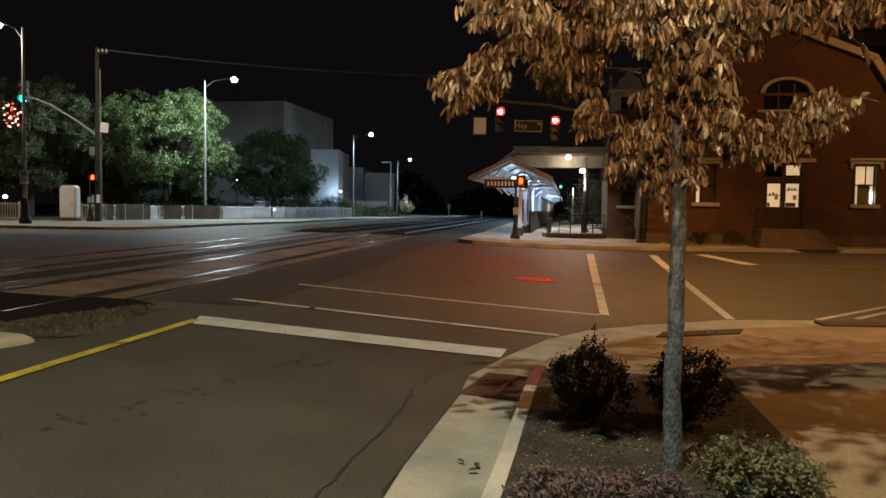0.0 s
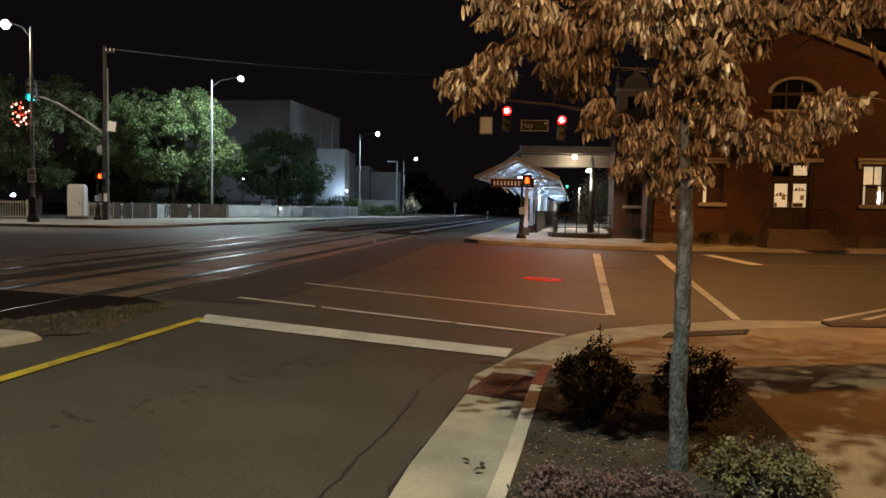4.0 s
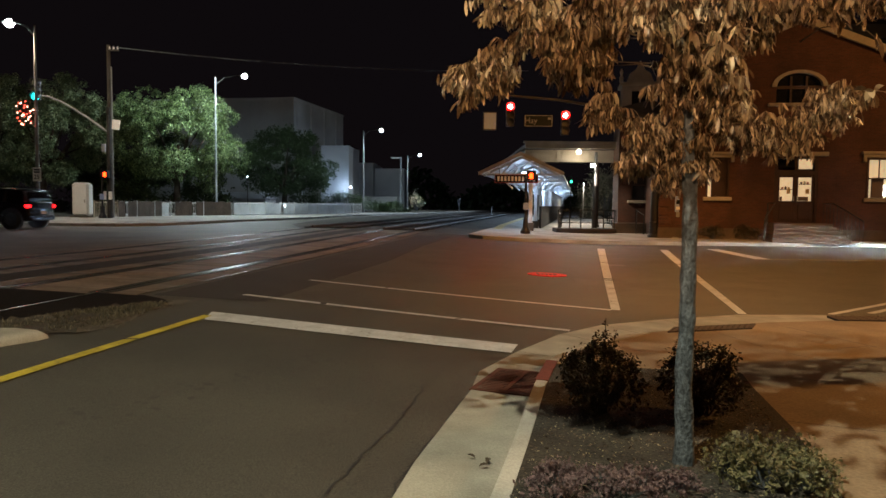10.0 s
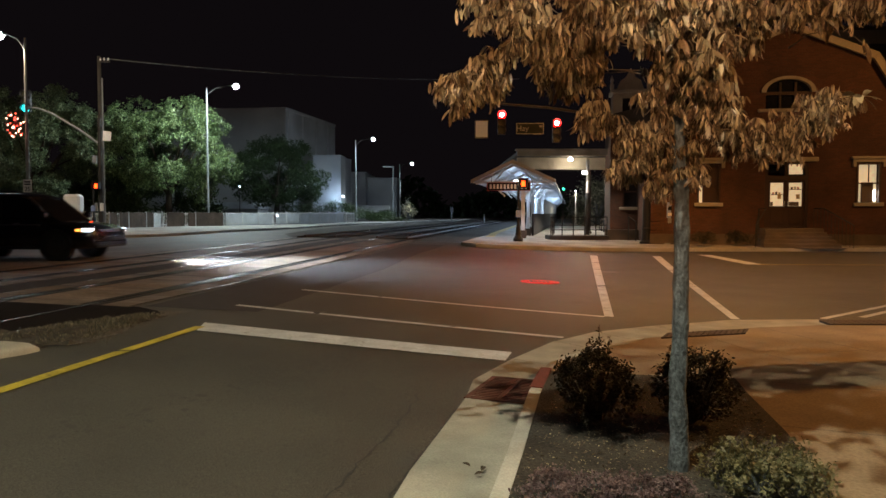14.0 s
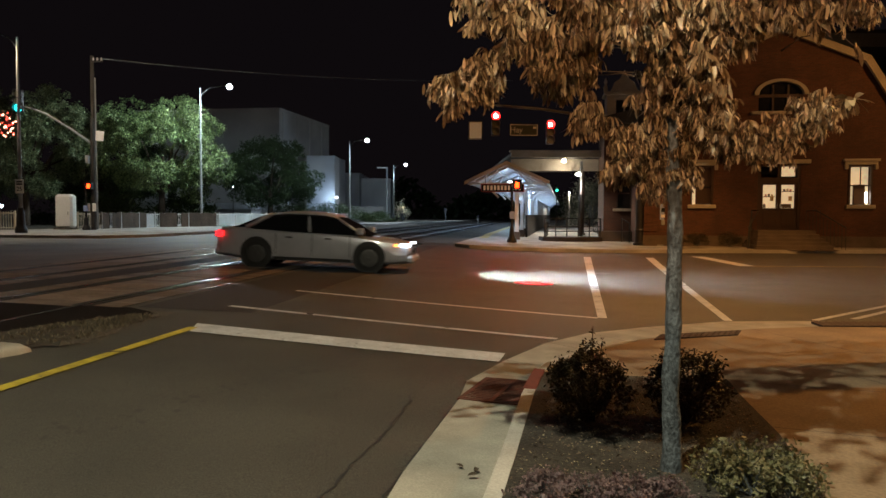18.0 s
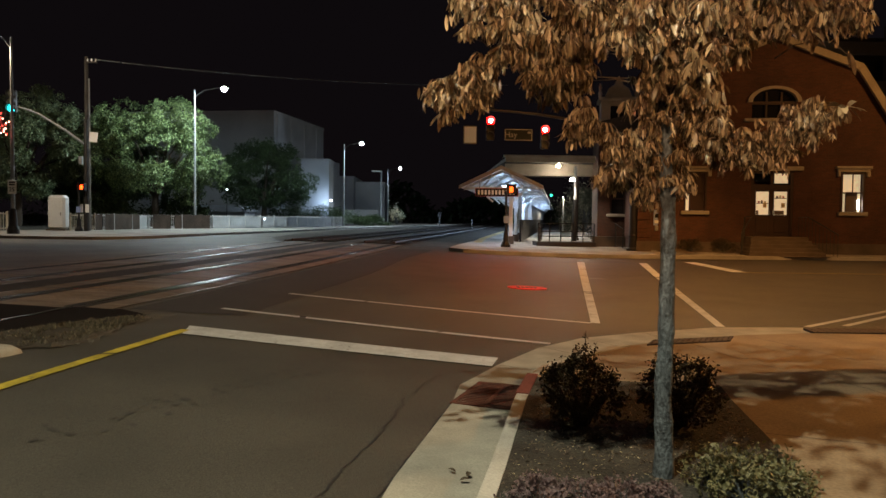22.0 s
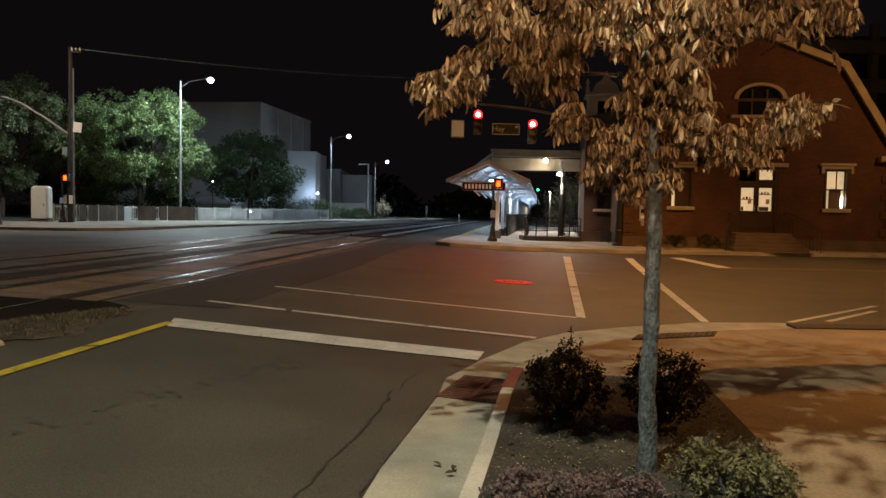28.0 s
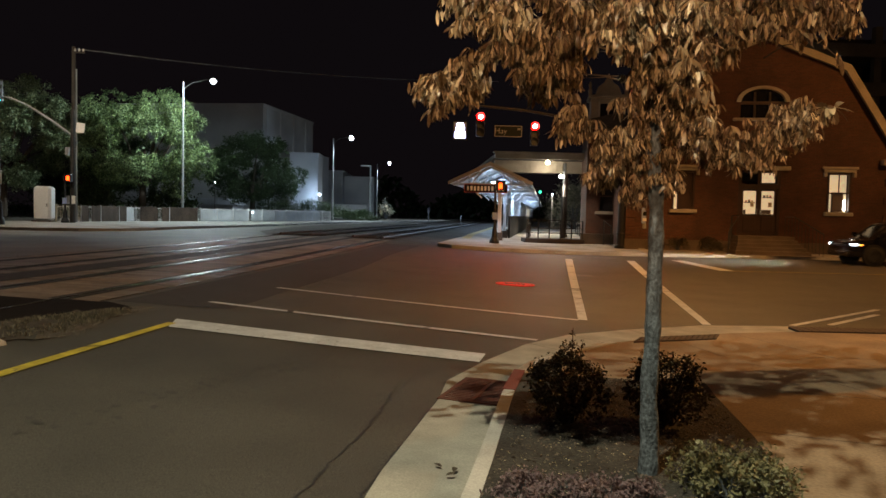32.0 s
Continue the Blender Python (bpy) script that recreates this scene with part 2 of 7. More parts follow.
worn(WHITE_PAINT, (0.07, 0.065, 0.052), 0.60)
worn(YELLOW_PAINT, (0.07, 0.062, 0.045), 0.60)
MULCH = surface("mulch", (0.036, 0.033, 0.026), 0.95, grain=45, vary=0.6, stain=0.5, stain_size=3, bump=1.0)
GRASS_SOIL = surface("dry_verge", (0.040, 0.033, 0.024), 0.95, grain=30, vary=0.5, stain=0.4, bump=0.8)
BRANCH = surface("twig_bark", (0.05, 0.036, 0.025), 0.9, grain=35, vary=0.3)
BARK = surface("pale_bark", (0.088, 0.106, 0.120), 0.9, grain=55, vary=0.6, stain=0.6, stain_size=10, bump=0.9, stretch=(1, 1, 0.6))
IRON = surface("dark_iron", (0.035, 0.033, 0.03), 0.5, 0.3, grain=30, vary=0.3, stain=0.3)
GALV = surface("galvanised_steel", (0.28, 0.29, 0.29), 0.5, 0.5, grain=25, vary=0.15, stain=0.2)
# wide skewed tint range puts lit and shaded leaves into the colour
LEAF = foliage("oak_leaf", (0.072, 0.039, 0.015), (0.60, 0.46, 0.28), 0.34, 0.36, 2.1)
SHRUB_LEAF = foliage("shrub_leaf", (0.026, 0.022, 0.009), (0.060, 0.043, 0.018), 0.5, 0.2)
# lit, half-lit and unlit leaves: the lamp's reach is put into the colour
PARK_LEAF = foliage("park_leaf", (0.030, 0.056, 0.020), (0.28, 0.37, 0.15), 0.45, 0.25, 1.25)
PARK_LEAF_HALF_LIT = foliage("park_leaf_half_lit", (0.06, 0.09, 0.042), (0.24, 0.29, 0.15), 0.5, 0.25)
PARK_LEAF_UNLIT = foliage("park_leaf_unlit", (0.03, 0.05, 0.02), (0.06, 0.10, 0.035), 0.5, 0.25)


# ---- ground, road, railway ----
def ground_sheet():
    def lines(lo, hi, near):
        out, v = [0.0], 0.0
        while v < hi:
            v += near + 0.06 * max(0, v - 45)
            out.append(v)
        v = 0.0
        while v > lo:
            v -= near + 0.06 * max(0, -v - 45)
            out.append(v)
        return sorted(out)
    xs, ys = lines(-900, 900, 1.2), lines(-300, 1500, 1.2)
    verts = [(x, y, gz(x, y)) for y in ys for x in xs]
    w = len(xs)
    faces = [(j * w + i, j * w + i + 1, (j + 1) * w + i + 1, (j + 1) * w + i) for j in range(len(ys) - 1) for i in range(w - 1)]
    me = bpy.data.meshes.new("road")
    me.from_pydata(verts, [], faces)
    me.materials.append(ASPHALT)
    me.polygons.foreach_set("use_smooth", [True] * len(me.polygons))
    return tagged(new("road", me), "worn dark grey asphalt street and junction", "road", kind="structure")


road = ground_sheet()


def on_road(name, outline, material, label="", top=0.012, step=1.0, depth=0.0):
    return part(name, drape(outline, top, step, depth), material, road, label)


# painted lines of the near crossing
on_road("stop_line", [(-3.13, 10.02), (0.86, 8.74), (0.74, 8.23), (-3.03, 9.39)], WHITE_PAINT, "wide worn white stop line")
on_road("crossing_line", strip([(-3.18, 11.83), (1.66, 9.9)], 0.13), WHITE_PAINT, "thin worn white crossing line")
on_road("crossing_line", strip([(-2.58, 14.3), (2.68, 12.06)], 0.13), WHITE_PAINT, "thin worn white crossing line")
on_road("crossing_line", strip([(6.0, 29.0), (2.76, 12.08)], [0.28, 0.15]), WHITE_PAINT, "worn white crossing line over the cross street")
on_road("crossing_line", strip([(8.43, 29.0), (4.79, 12.03)], [0.3, 0.14]), WHITE_PAINT, "worn white crossing line over the cross street")
on_road("stop_line", strip([(10.56, 29.77), (10.46, 24.73)], 0.5), WHITE_PAINT, "worn white stop line")
on_road("lane_line", strip([(10.46, 24.73), (40, 23.2)], 0.09), YELLOW_PAINT, "worn yellow centre line")
on_road("lane_line", strip([(-4.2, 2.0), (-3.63, 6.1), (-3.08, 9.7)], 0.13), YELLOW_PAINT, "worn yellow centre line")
on_road("crossing_line", strip([(6.25, 12.13), (9.26, 14.61)], 0.12), WHITE_PAINT, "worn white crossing line at the corner")
on_road("crossing_line", strip([(6.98, 12.28), (8.75, 13.8)], 0.12), WHITE_PAINT, "worn white crossing line at the corner")

# railway: concrete panels, rubber strips and rails


def along(x, y0, y1):
    """Two points of a line beside the railway that passes x on the level of the eye."""
    return [(x + 0.148 * y0, y0), (x + 0.148 * y1, y1)]


RUSTY = surface("rail_side_rust", (0.09, 0.055, 0.035), 0.45, 0.4, grain=20, vary=0.3)
TIMBER_TIE = surface("sleeper_timber", (0.028, 0.024, 0.020), 0.9, grain=20, vary=0.4, stain=0.3)
railway = thing("railway", "steel rails set flush in concrete crossing panels", "railway", kind="structure")
for x0 in (-7.6, -11.05):
    for k in range(10):
        y0 = 11.2 + k * 2.44
        for a, b in ((-1.35, -0.82), (-0.62, 0.62), (0.82, 1.35)):
            c = x0 + (a + b) / 2
            panel = part("crossing_panel", drape(strip(along(c, y0, y0 + 2.36), b - a), 0.012, 1.2), PANEL, railway)
            for e in (a + 0.02, b - 0.02):
                part("edge_angle", drape(strip(along(x0 + e, y0, y0 + 2.36), 0.03), 0.015, 1.2), WORN_RAIL, panel, "worn steel edge angle")
    for r in (-0.72, 0.72):
        part("rubber_strip", drape(strip(along(x0 + r, 11.2, 35.6), 0.34), 0.014, 2.4), RUBBER, railway)
        part("rail", drape(strip(along(x0 + r, -30, 260), 0.07), 0.02, 6), WORN_RAIL, railway, "polished steel rail")
    for r in (-0.72, 0.72):
        bm = bmesh.new()
        (xa, ya), (xb, yb) = along(x0 + r, 36.2, 200)
        tube(bm, [(xa + (xb - xa) * k / 40, ya + (yb - ya) * k / 40, gz(xa, ya) + 0.09) for k in range(41)], 0.06, 6)
        part("rail", bm, RUSTY, railway, "brown rail standing on sleepers")
    bm = bmesh.new()
    for k in range(95):
        (xa, ya), (xb, yb) = along(x0, 36.6 + 0.62 * k, 36.84 + 0.62 * k)
        box(bm, -1.25, -0.12, 0.0, 1.25, 0.12, 0.05, m=Matrix.Translation((xa, ya, gz(xa, ya) + 0.006)) @ pose(0, 0, 0, 0, 0, -8.4))
    tagged(part("sleepers", bm, TIMBER_TIE, railway, "dark timber sleepers"), kind="stuff")
    part("ballast", drape(strip(along(x0, -30, 11.4), 2.9), 0.004, 6), GRASS_SOIL, railway, "dark ballast between the rails")

BALLAST = surface("track_ballast", (0.050, 0.040, 0.031), 0.95, grain=7, vary=0.6, stain=0.5, stain_size=0.35, bump=1.0)
INFILL = surface("dark_asphalt_infill", (0.022, 0.020, 0.018), 0.8, grain=90, vary=0.5, stain=0.3, stain_size=1.0, bump=0.6)
part("infill", drape(strip(along(-9.325, 11.0, 35.6), 0.74), 0.010, 1.2), INFILL, railway, "dark asphalt between the two tracks")
part("track_bed", drape([(-7.0, 36.2), (-8.6, 42), (-9.0, 52), (-7.9, 66), (-4.0, 89), (2.8, 111.4), (13.2, 170), (21.8, 170), (13.0, 111.4), (2.05, 36.9), (0.4, 35.8)], 0.008, 3.0), BALLAST, railway, "brown stone ballast under both tracks")

# the pale tone paints the street lamps' pool of light on the road
PALE_ASPHALT = surface("lightened_asphalt", (0.105, 0.092, 0.074), 0.7, grain=60, vary=0.4, stain=0.35, stain_size=0.5, bump=0.4)
part("asphalt_patch", drape([(-10.75, 11.5), (-8.9, 24), (-7.2, 35.5), (-8.8, 44), (-9.0, 52), (-8.2, 66), (-5.0, 86), (-20, 86), (-40, 60), (-60, 40), (-60, 12)], 0.006, 1.5), PALE_ASPHALT, road, "asphalt beyond the tracks, the lamps' pool put into its paleness")

# near corner: gutter, kerb, pavement, planting bed
GUTTER = [(-0.9, 0.0), (-0.55, 2.2), (-0.35, 3.62), (-0.18, 4.63), (0.24, 6.52), (0.34, 7.24), (0.81, 8.31), (1.45, 9.53), (2.19, 10.46), (3.23, 11.19), (4.66, 11.94), (5.8, 12.05), (8, 11.9), (30, 10.6), (60, 9)]
INNER = [(-0.5, 0.0), (-0.09, 2.2), (0.213, 3.62), (0.43, 4.63), (0.75, 6.2), (0.965, 7.1), (1.3, 8.0), (1.85, 9.0), (2.6, 9.8), (3.5, 10.4), (4.75, 11.05), (5.8, 11.3), (8, 11.2), (30, 9.9), (60, 8.3)]


def pave_top(x, y):
    return 0.145 - 0.115 * smooth((y - 7.0) / 2.2)


def raised(bm, fn):
    """Lifts the top of a draped slab by its own height law."""
    for v in bm.verts:
        v.co.z += fn(v.co.x, v.co.y)
    return bm


part("gutter", drape(GUTTER + INNER[::-1], 0.012, 0.6), GUTTER_CONCRETE, road, "pale concrete gutter along the corner")
kerb_out = INNER[:9]
kerb_in = [(x + 0.092, y - 0.03) for x, y in kerb_out]
pavement = tagged(new("pavement", finish(raised(drape(INNER + [(60, -60), (-0.5, -60)], 0.0, 0.7, 0.3), pave_top), "pavement", CONCRETE)), "tan concrete pavement on the street corner", "pavement", kind="structure")
part("kerb", raised(drape(kerb_out + kerb_in[::-1], 0.012, 0.3, 0.3), pave_top), KERB, pavement, "worn pale concrete kerb")
bed = tagged(new("planting_bed", finish(raised(drape([(0.012, 2.2), (0.312, 3.62), (0.53, 4.63), (0.852, 6.2), (1.075, 7.1), (2.78, 6.95), (2.66, 6.4), (2.46, 5.23), (2.25, 4.41), (1.75, 2.2)], 0.008, 0.5), pave_top), "planting_bed", MULCH)), "bark mulch planting bed beside the kerb", "planting bed", kind="structure")

# far sides
far_pavement = tagged(new("pavement_far", finish(drape([(1.0, 33.0), (1.6, 32.2), (3, 31.9), (8, 32.3), (18, 32.3), (60, 31), (60, 230), (34, 230)], 0.15, 3.0, 0.4), "pavement_far", PALE_CONCRETE)), "pale concrete pavement and platform at the station", "pavement", kind="structure")
LEFT_KERB = [(-90, 39), (-40, 36.8), (-22, 36.4), (-17.5, 35.5), (-15.6, 35.5), (-14.1, 36.7), (-13.5, 39.5), (-12.9, 44.7), (-11.8, 50), (-10.3, 58), (-8.9, 71.2), (-4.4, 89), (2.5, 111.4), (13, 170)]
left_pavement = tagged(new("pavement_left", finish(drape(LEFT_KERB + [(-90, 170)], 0.14, 4.0, 0.4), "pavement_left", PALE_CONCRETE)), "pale concrete pavement beyond the railway", "pavement", kind="structure")
PARK = [(-26, 46.5), (-21.6, 57), (-18.4, 62), (-14.2, 72), (-10.6, 86), (-1, 112), (10, 170), (-90, 170), (-90, 38)]
park = tagged(new("park_ground", finish(drape(PARK, 0.16, 4.0), "park_ground", GRASS_SOIL)), "dark lawn behind the white fence", "lawn", kind="structure")


# ---- plants ----
def leaf_mesh(name, length, width, material, droop=0.25, fold=0.2):
    """One leaf along +x, folded at its rib."""
    me = bpy.data.meshes.new(name)
    prof = [(0, 0.05), (0.22, 0.75), (0.55, 1.0), (0.84, 0.74), (1.0, 0.14)]
    verts, faces = [], []
    for t, w in prof:
        z = -droop * length * t * t
        verts += [(t * length, -w * width / 2, z + fold * w * width / 2), (t * length, 0, z), (t * length, w * width / 2, z + fold * w * width / 2)]
    for i in range(4):
        a = i * 3
        faces += [(a, a + 3, a + 4, a + 1), (a + 1, a + 4, a + 5, a + 2)]
    me.from_pydata(verts, [], faces)
    me.materials.append(material)
    me.polygons.foreach_set("use_smooth", [True] * len(faces))
    return me


def scatter(name, placed, proto, material):
    """Many copies of a small mesh, joined."""
    pv = np.array([v.co[:] for v in proto.vertices])
    pf = [tuple(p.vertices) for p in proto.polygons]
    n = len(pv)
    allv = np.concatenate([pv @ np.array(m.to_3x3()).T + np.array(m.translation) for m in placed])
    faces = [tuple(i + k * n for i in f) for k in range(len(placed)) for f in pf]
    me = bpy.data.meshes.new(name)
    me.from_pydata(allv.tolist(), [], faces)
    me.materials.append(material)
    me.polygons.foreach_set("use_smooth", [True] * len(faces))
    return me


def street_tree():
    rnd = random.Random(5)
    base = Vector((1.43, 4.40, gz(1.43, 4.4) + 0.13))
    tree = thing("street_tree", "young street tree with pale bark and long tan-green leaves", "tree", Matrix.Translation(base))
    trunk_pts = [(0, 0, -0.05), (0.0, 0, 0.12), (-0.012, 0, 0.5), (-0.005, 0, 0.9), (0.0, 0, 1.3), (-0.012, 0, 1.65), (-0.03, 0, 2.0), (0.0, 0, 2.5), (0.03, 0.05, 3.1), (0.1, 0.2, 4.9)]
    zs, rs = [p[2] for p in trunk_pts], [0.068, 0.056, 0.050, 0.047, 0.045, 0.042, 0.038, 0.032, 0.024, 0.012]
    fine_pts, fine_rs = [], []
    for k in range(64):
        z = -0.05 + 4.95 * k / 63
        fine_pts.append((float(np.interp(z, zs, [p[0] for p in trunk_pts])) + 0.004 * math.sin(z * 9.0), 0.003 * math.sin(z * 7 + 1), z))
        fine_rs.append(float(np.interp(z, zs, rs)) * (1 + 0.05 * math.sin(z * 23.0) + rnd.uniform(-0.04, 0.04)))
    bark = T(fine_pts, fine_rs, 18)
    for v in bark.verts:
        v.co.x += rnd.gauss(0, 0.0014)
        v.co.y += rnd.gauss(0, 0.0014)
    part("trunk", bark, BARK, tree, "pale mottled grey trunk", True)
    # boughs: sideways, depth, height and reach of each mass of leaves, seen from the street
    boughs = [(-1.31, 0.1, 2.20, 0.12), (-1.12, 0.2, 2.31, 0.15), (-1.14, 0.3, 2.76, 0.16), (-0.94, 0.1, 2.62, 0.24), (-0.80, -0.1, 2.44, 0.21), (-0.62, 0.1, 2.34, 0.19),
              (-0.57, -0.2, 2.66, 0.20), (-0.36, 0.2, 2.78, 0.17), (-0.52, 0.0, 2.05, 0.11), (-0.13, -0.3, 2.66, 0.25), (0.05, -0.1, 2.44, 0.27), (-0.07, 0.0, 2.20, 0.18),
              (-0.27, -0.2, 1.88, 0.15), (0.0, 0.1, 1.85, 0.22), (-0.33, 0.1, 1.76, 0.08), (-0.14, 0.0, 1.68, 0.08), (0.18, -0.2, 2.08, 0.19), (0.38, 0.1, 1.92, 0.16), (0.27, 0.0, 2.70, 0.27), (0.56, -0.2, 2.76, 0.18),
              (0.76, -0.1, 2.74, 0.14), (0.63, 0.0, 1.96, 0.14), (0.80, -0.1, 2.07, 0.14), (1.0, 0.0, 2.76, 0.15)]

    def spray(q, away, count, spread, limp, size=1.0):
        """A twig's end: leaves all round it, hanging."""
        axis = (away * rnd.uniform(0.5, 1.0) + Vector((rnd.gauss(0, 0.35), rnd.gauss(0, 0.35), rnd.uniform(-0.6, 0.25)))).normalized()
        turn0 = rnd.uniform(0, 360)
        for j in range(count):
            spot = q + axis * (rnd.random() - 0.5) * spread
            down = rnd.gauss(limp, 20)
            rest.append(Matrix.Translation(spot) @ pose(0, 0, 0, rnd.gauss(0, 30), down, turn0 + j * 137.5 + rnd.gauss(0, 20)) @ Matrix.Diagonal((*[size * rnd.uniform(0.62, 1.25)] * 3, 1)))
        return axis

    rest, sprays = [], []
    for bx, by, bz, br in boughs:
        for k in range(round(900 * br * br) + 14):
            v = Vector((rnd.gauss(0, 1), rnd.gauss(0, 1), rnd.gauss(0, 1))).normalized() * (rnd.random() ** 0.45)
            far = 1 + (by + v.y * br * 1.5) / 4.4
            sprays.append(Vector(((bx + v.x * br + 1.43) * far - 1.43, by + v.y * br * 1.5, (bz + 0.03 + v.z * br - 1.54) * far + 1.54)))
    # unseen upper crown, spread and gapped to shape its shade on the pavement
    goal = len(sprays) + 640
    while len(sprays) < goal:
        q = Vector((rnd.uniform(-2.0, 1.5), rnd.uniform(-1.8, 1.5), rnd.uniform(2.95, 4.8)))
        if ((q.x + 0.25) / 1.75) ** 2 + ((q.y + 0.15) / 1.65) ** 2 + ((q.z - 3.4) / 1.4) ** 2 < 1 and q.z > 2.98 + 0.3 * max(0, q.y) and math.sin(4.6 * (q.x + 0.25 * q.z) + 0.8) * math.sin(5.6 * (q.y + 0.3 * q.z) + 0.4) < 0.15:
            sprays.append(q)
    # an unseen bough added to cast the dark band on the bed
    for k in range(120):
        sprays.append(Vector((max(-1.5, rnd.gauss(-1.18, 0.2)), rnd.gauss(-0.84, 0.11), rnd.gauss(3.2, 0.1))))
    for k, q in enumerate(sprays):
        out = Vector((q.x, q.y, 0))
        away = out.normalized() if out.length > 0.05 else Vector((1, 0, 0))
        spray(q, away, rnd.randint(20, 32), rnd.uniform(0.07, 0.20), rnd.gauss(70, 10), rnd.uniform(0.68, 1.05) * (0.8 if q.z < 2.15 else 1.0))
        if k % 12 == 0 and q.z > 2.3 and (out.length < 0.6 or q.z > 3):
            p0 = Vector((0, 0, max(1.75, min(3.6, q.z - 0.05 - 0.25 * out.length))))
            mid = p0.lerp(q, 0.55) + Vector((rnd.gauss(0, 0.04), rnd.gauss(0, 0.04), 0.08))
            part("branch", T([p0, p0.lerp(mid, 0.5) + Vector((0, 0, 0.05)), mid, q], [0.010, 0.008, 0.005, 0.002], 6), BRANCH, tree)
    # single twigs that reach out past the crown
    for p, q, n, limp, size in (((0.5, 0.0, 2.05), (0.96, -0.1, 2.18), 17, 14, 1.5), ((0.55, 0.0, 2.0), (0.92, -0.1, 2.17), 9, 60, 1.2), ((0.7, 0.0, 2.75), (1.04, 0.0, 2.52), 5, 75, 1.2), ((-1.0, 0.1, 2.5), (-1.2, 0.1, 2.62), 3, 10, 0.9), ((0.6, 0.0, 2.5), (0.83, 0.0, 2.60), 4, 70, 1.0)):
        p, q = Vector(p), Vector(q)
        part("branch", T([p, p.lerp(q, 0.5) + Vector((0, 0, 0.03)), q], [0.006, 0.004, 0.002], 6), BRANCH, tree)
        spray(q, (q - p).normalized(), n, 0.06, limp, size)
    for m in rest:
        m.translation.z += 0.03
    proto = leaf_mesh("leaf", 0.088, 0.0215, LEAF, 0.3, 0.3)
    rest.sort(key=lambda m: m.translation.y + rnd.uniform(0, 0.3))
    crown = part("crown", T([(0, 0, 2.4), (0.05, 0.05, 3.6)], [0.02, 0.008], 6), BARK, tree, "long drooping leaves lit from the street")
    for m in rest[:280]:
        ob = new("leaf", proto)
        ob.parent, ob.matrix_basis = crown, m
    ob = new("leaves", scatter("leaves", rest[280:], proto, LEAF))
    ob.parent = crown
    tagged(ob, kind="stuff")
    return tree


street_tree()


def pavement_tree():
    """An unseen small tree, added so that its shadow crosses the pavement."""
    rnd = random.Random(17)
    x, y = 7.7, 8.95
    tree = thing("street_tree", "unseen slender tree added for its shadow on the pavement", "tree", Matrix.Translation((x, y, gz(x, y) + 0.05)))
    part("trunk", T([(0, 0, -0.05), (0.01, 0, 0.9), (0, 0.02, 2.0), (0, 0, 3.3)], [0.06, 0.05, 0.04, 0.012], 12), BARK, tree, "pale grey trunk", True)
    placed = []
    while len(placed) < 11000:
        v = Vector((rnd.gauss(0, 1), rnd.gauss(0, 1), rnd.gauss(0, 1))).normalized() * rnd.random() ** 0.4
        q = Vector((v.x * 0.5, v.y * 0.36, 2.45 + v.z * 0.85))
        if math.sin(6 * q.x) * math.sin(6 * q.y + 1) * math.sin(5 * q.z) < 0.6:
            placed.append(Matrix.Translation(q) @ pose(0, 0, 0, rnd.gauss(0, 30), rnd.gauss(58, 20), rnd.uniform(0, 360)) @ Matrix.Scale(rnd.uniform(0.6, 1.25), 4))
    for k in range(9):
        q = placed[k * 40].translation
        part("branch", T([(0, 0, 1.6 + 0.15 * k), q * 0.5 + Vector((0, 0, 1.0 + 0.08 * k)), q], [0.012, 0.008, 0.003], 6), BRANCH, tree)
    ob = new("crown", scatter("crown", placed, leaf_mesh("leaf", 0.1, 0.03, LEAF, 0.3, 0.3), LEAF))
    ob.parent = tree
    tagged(ob, kind="stuff")


pavement_tree()


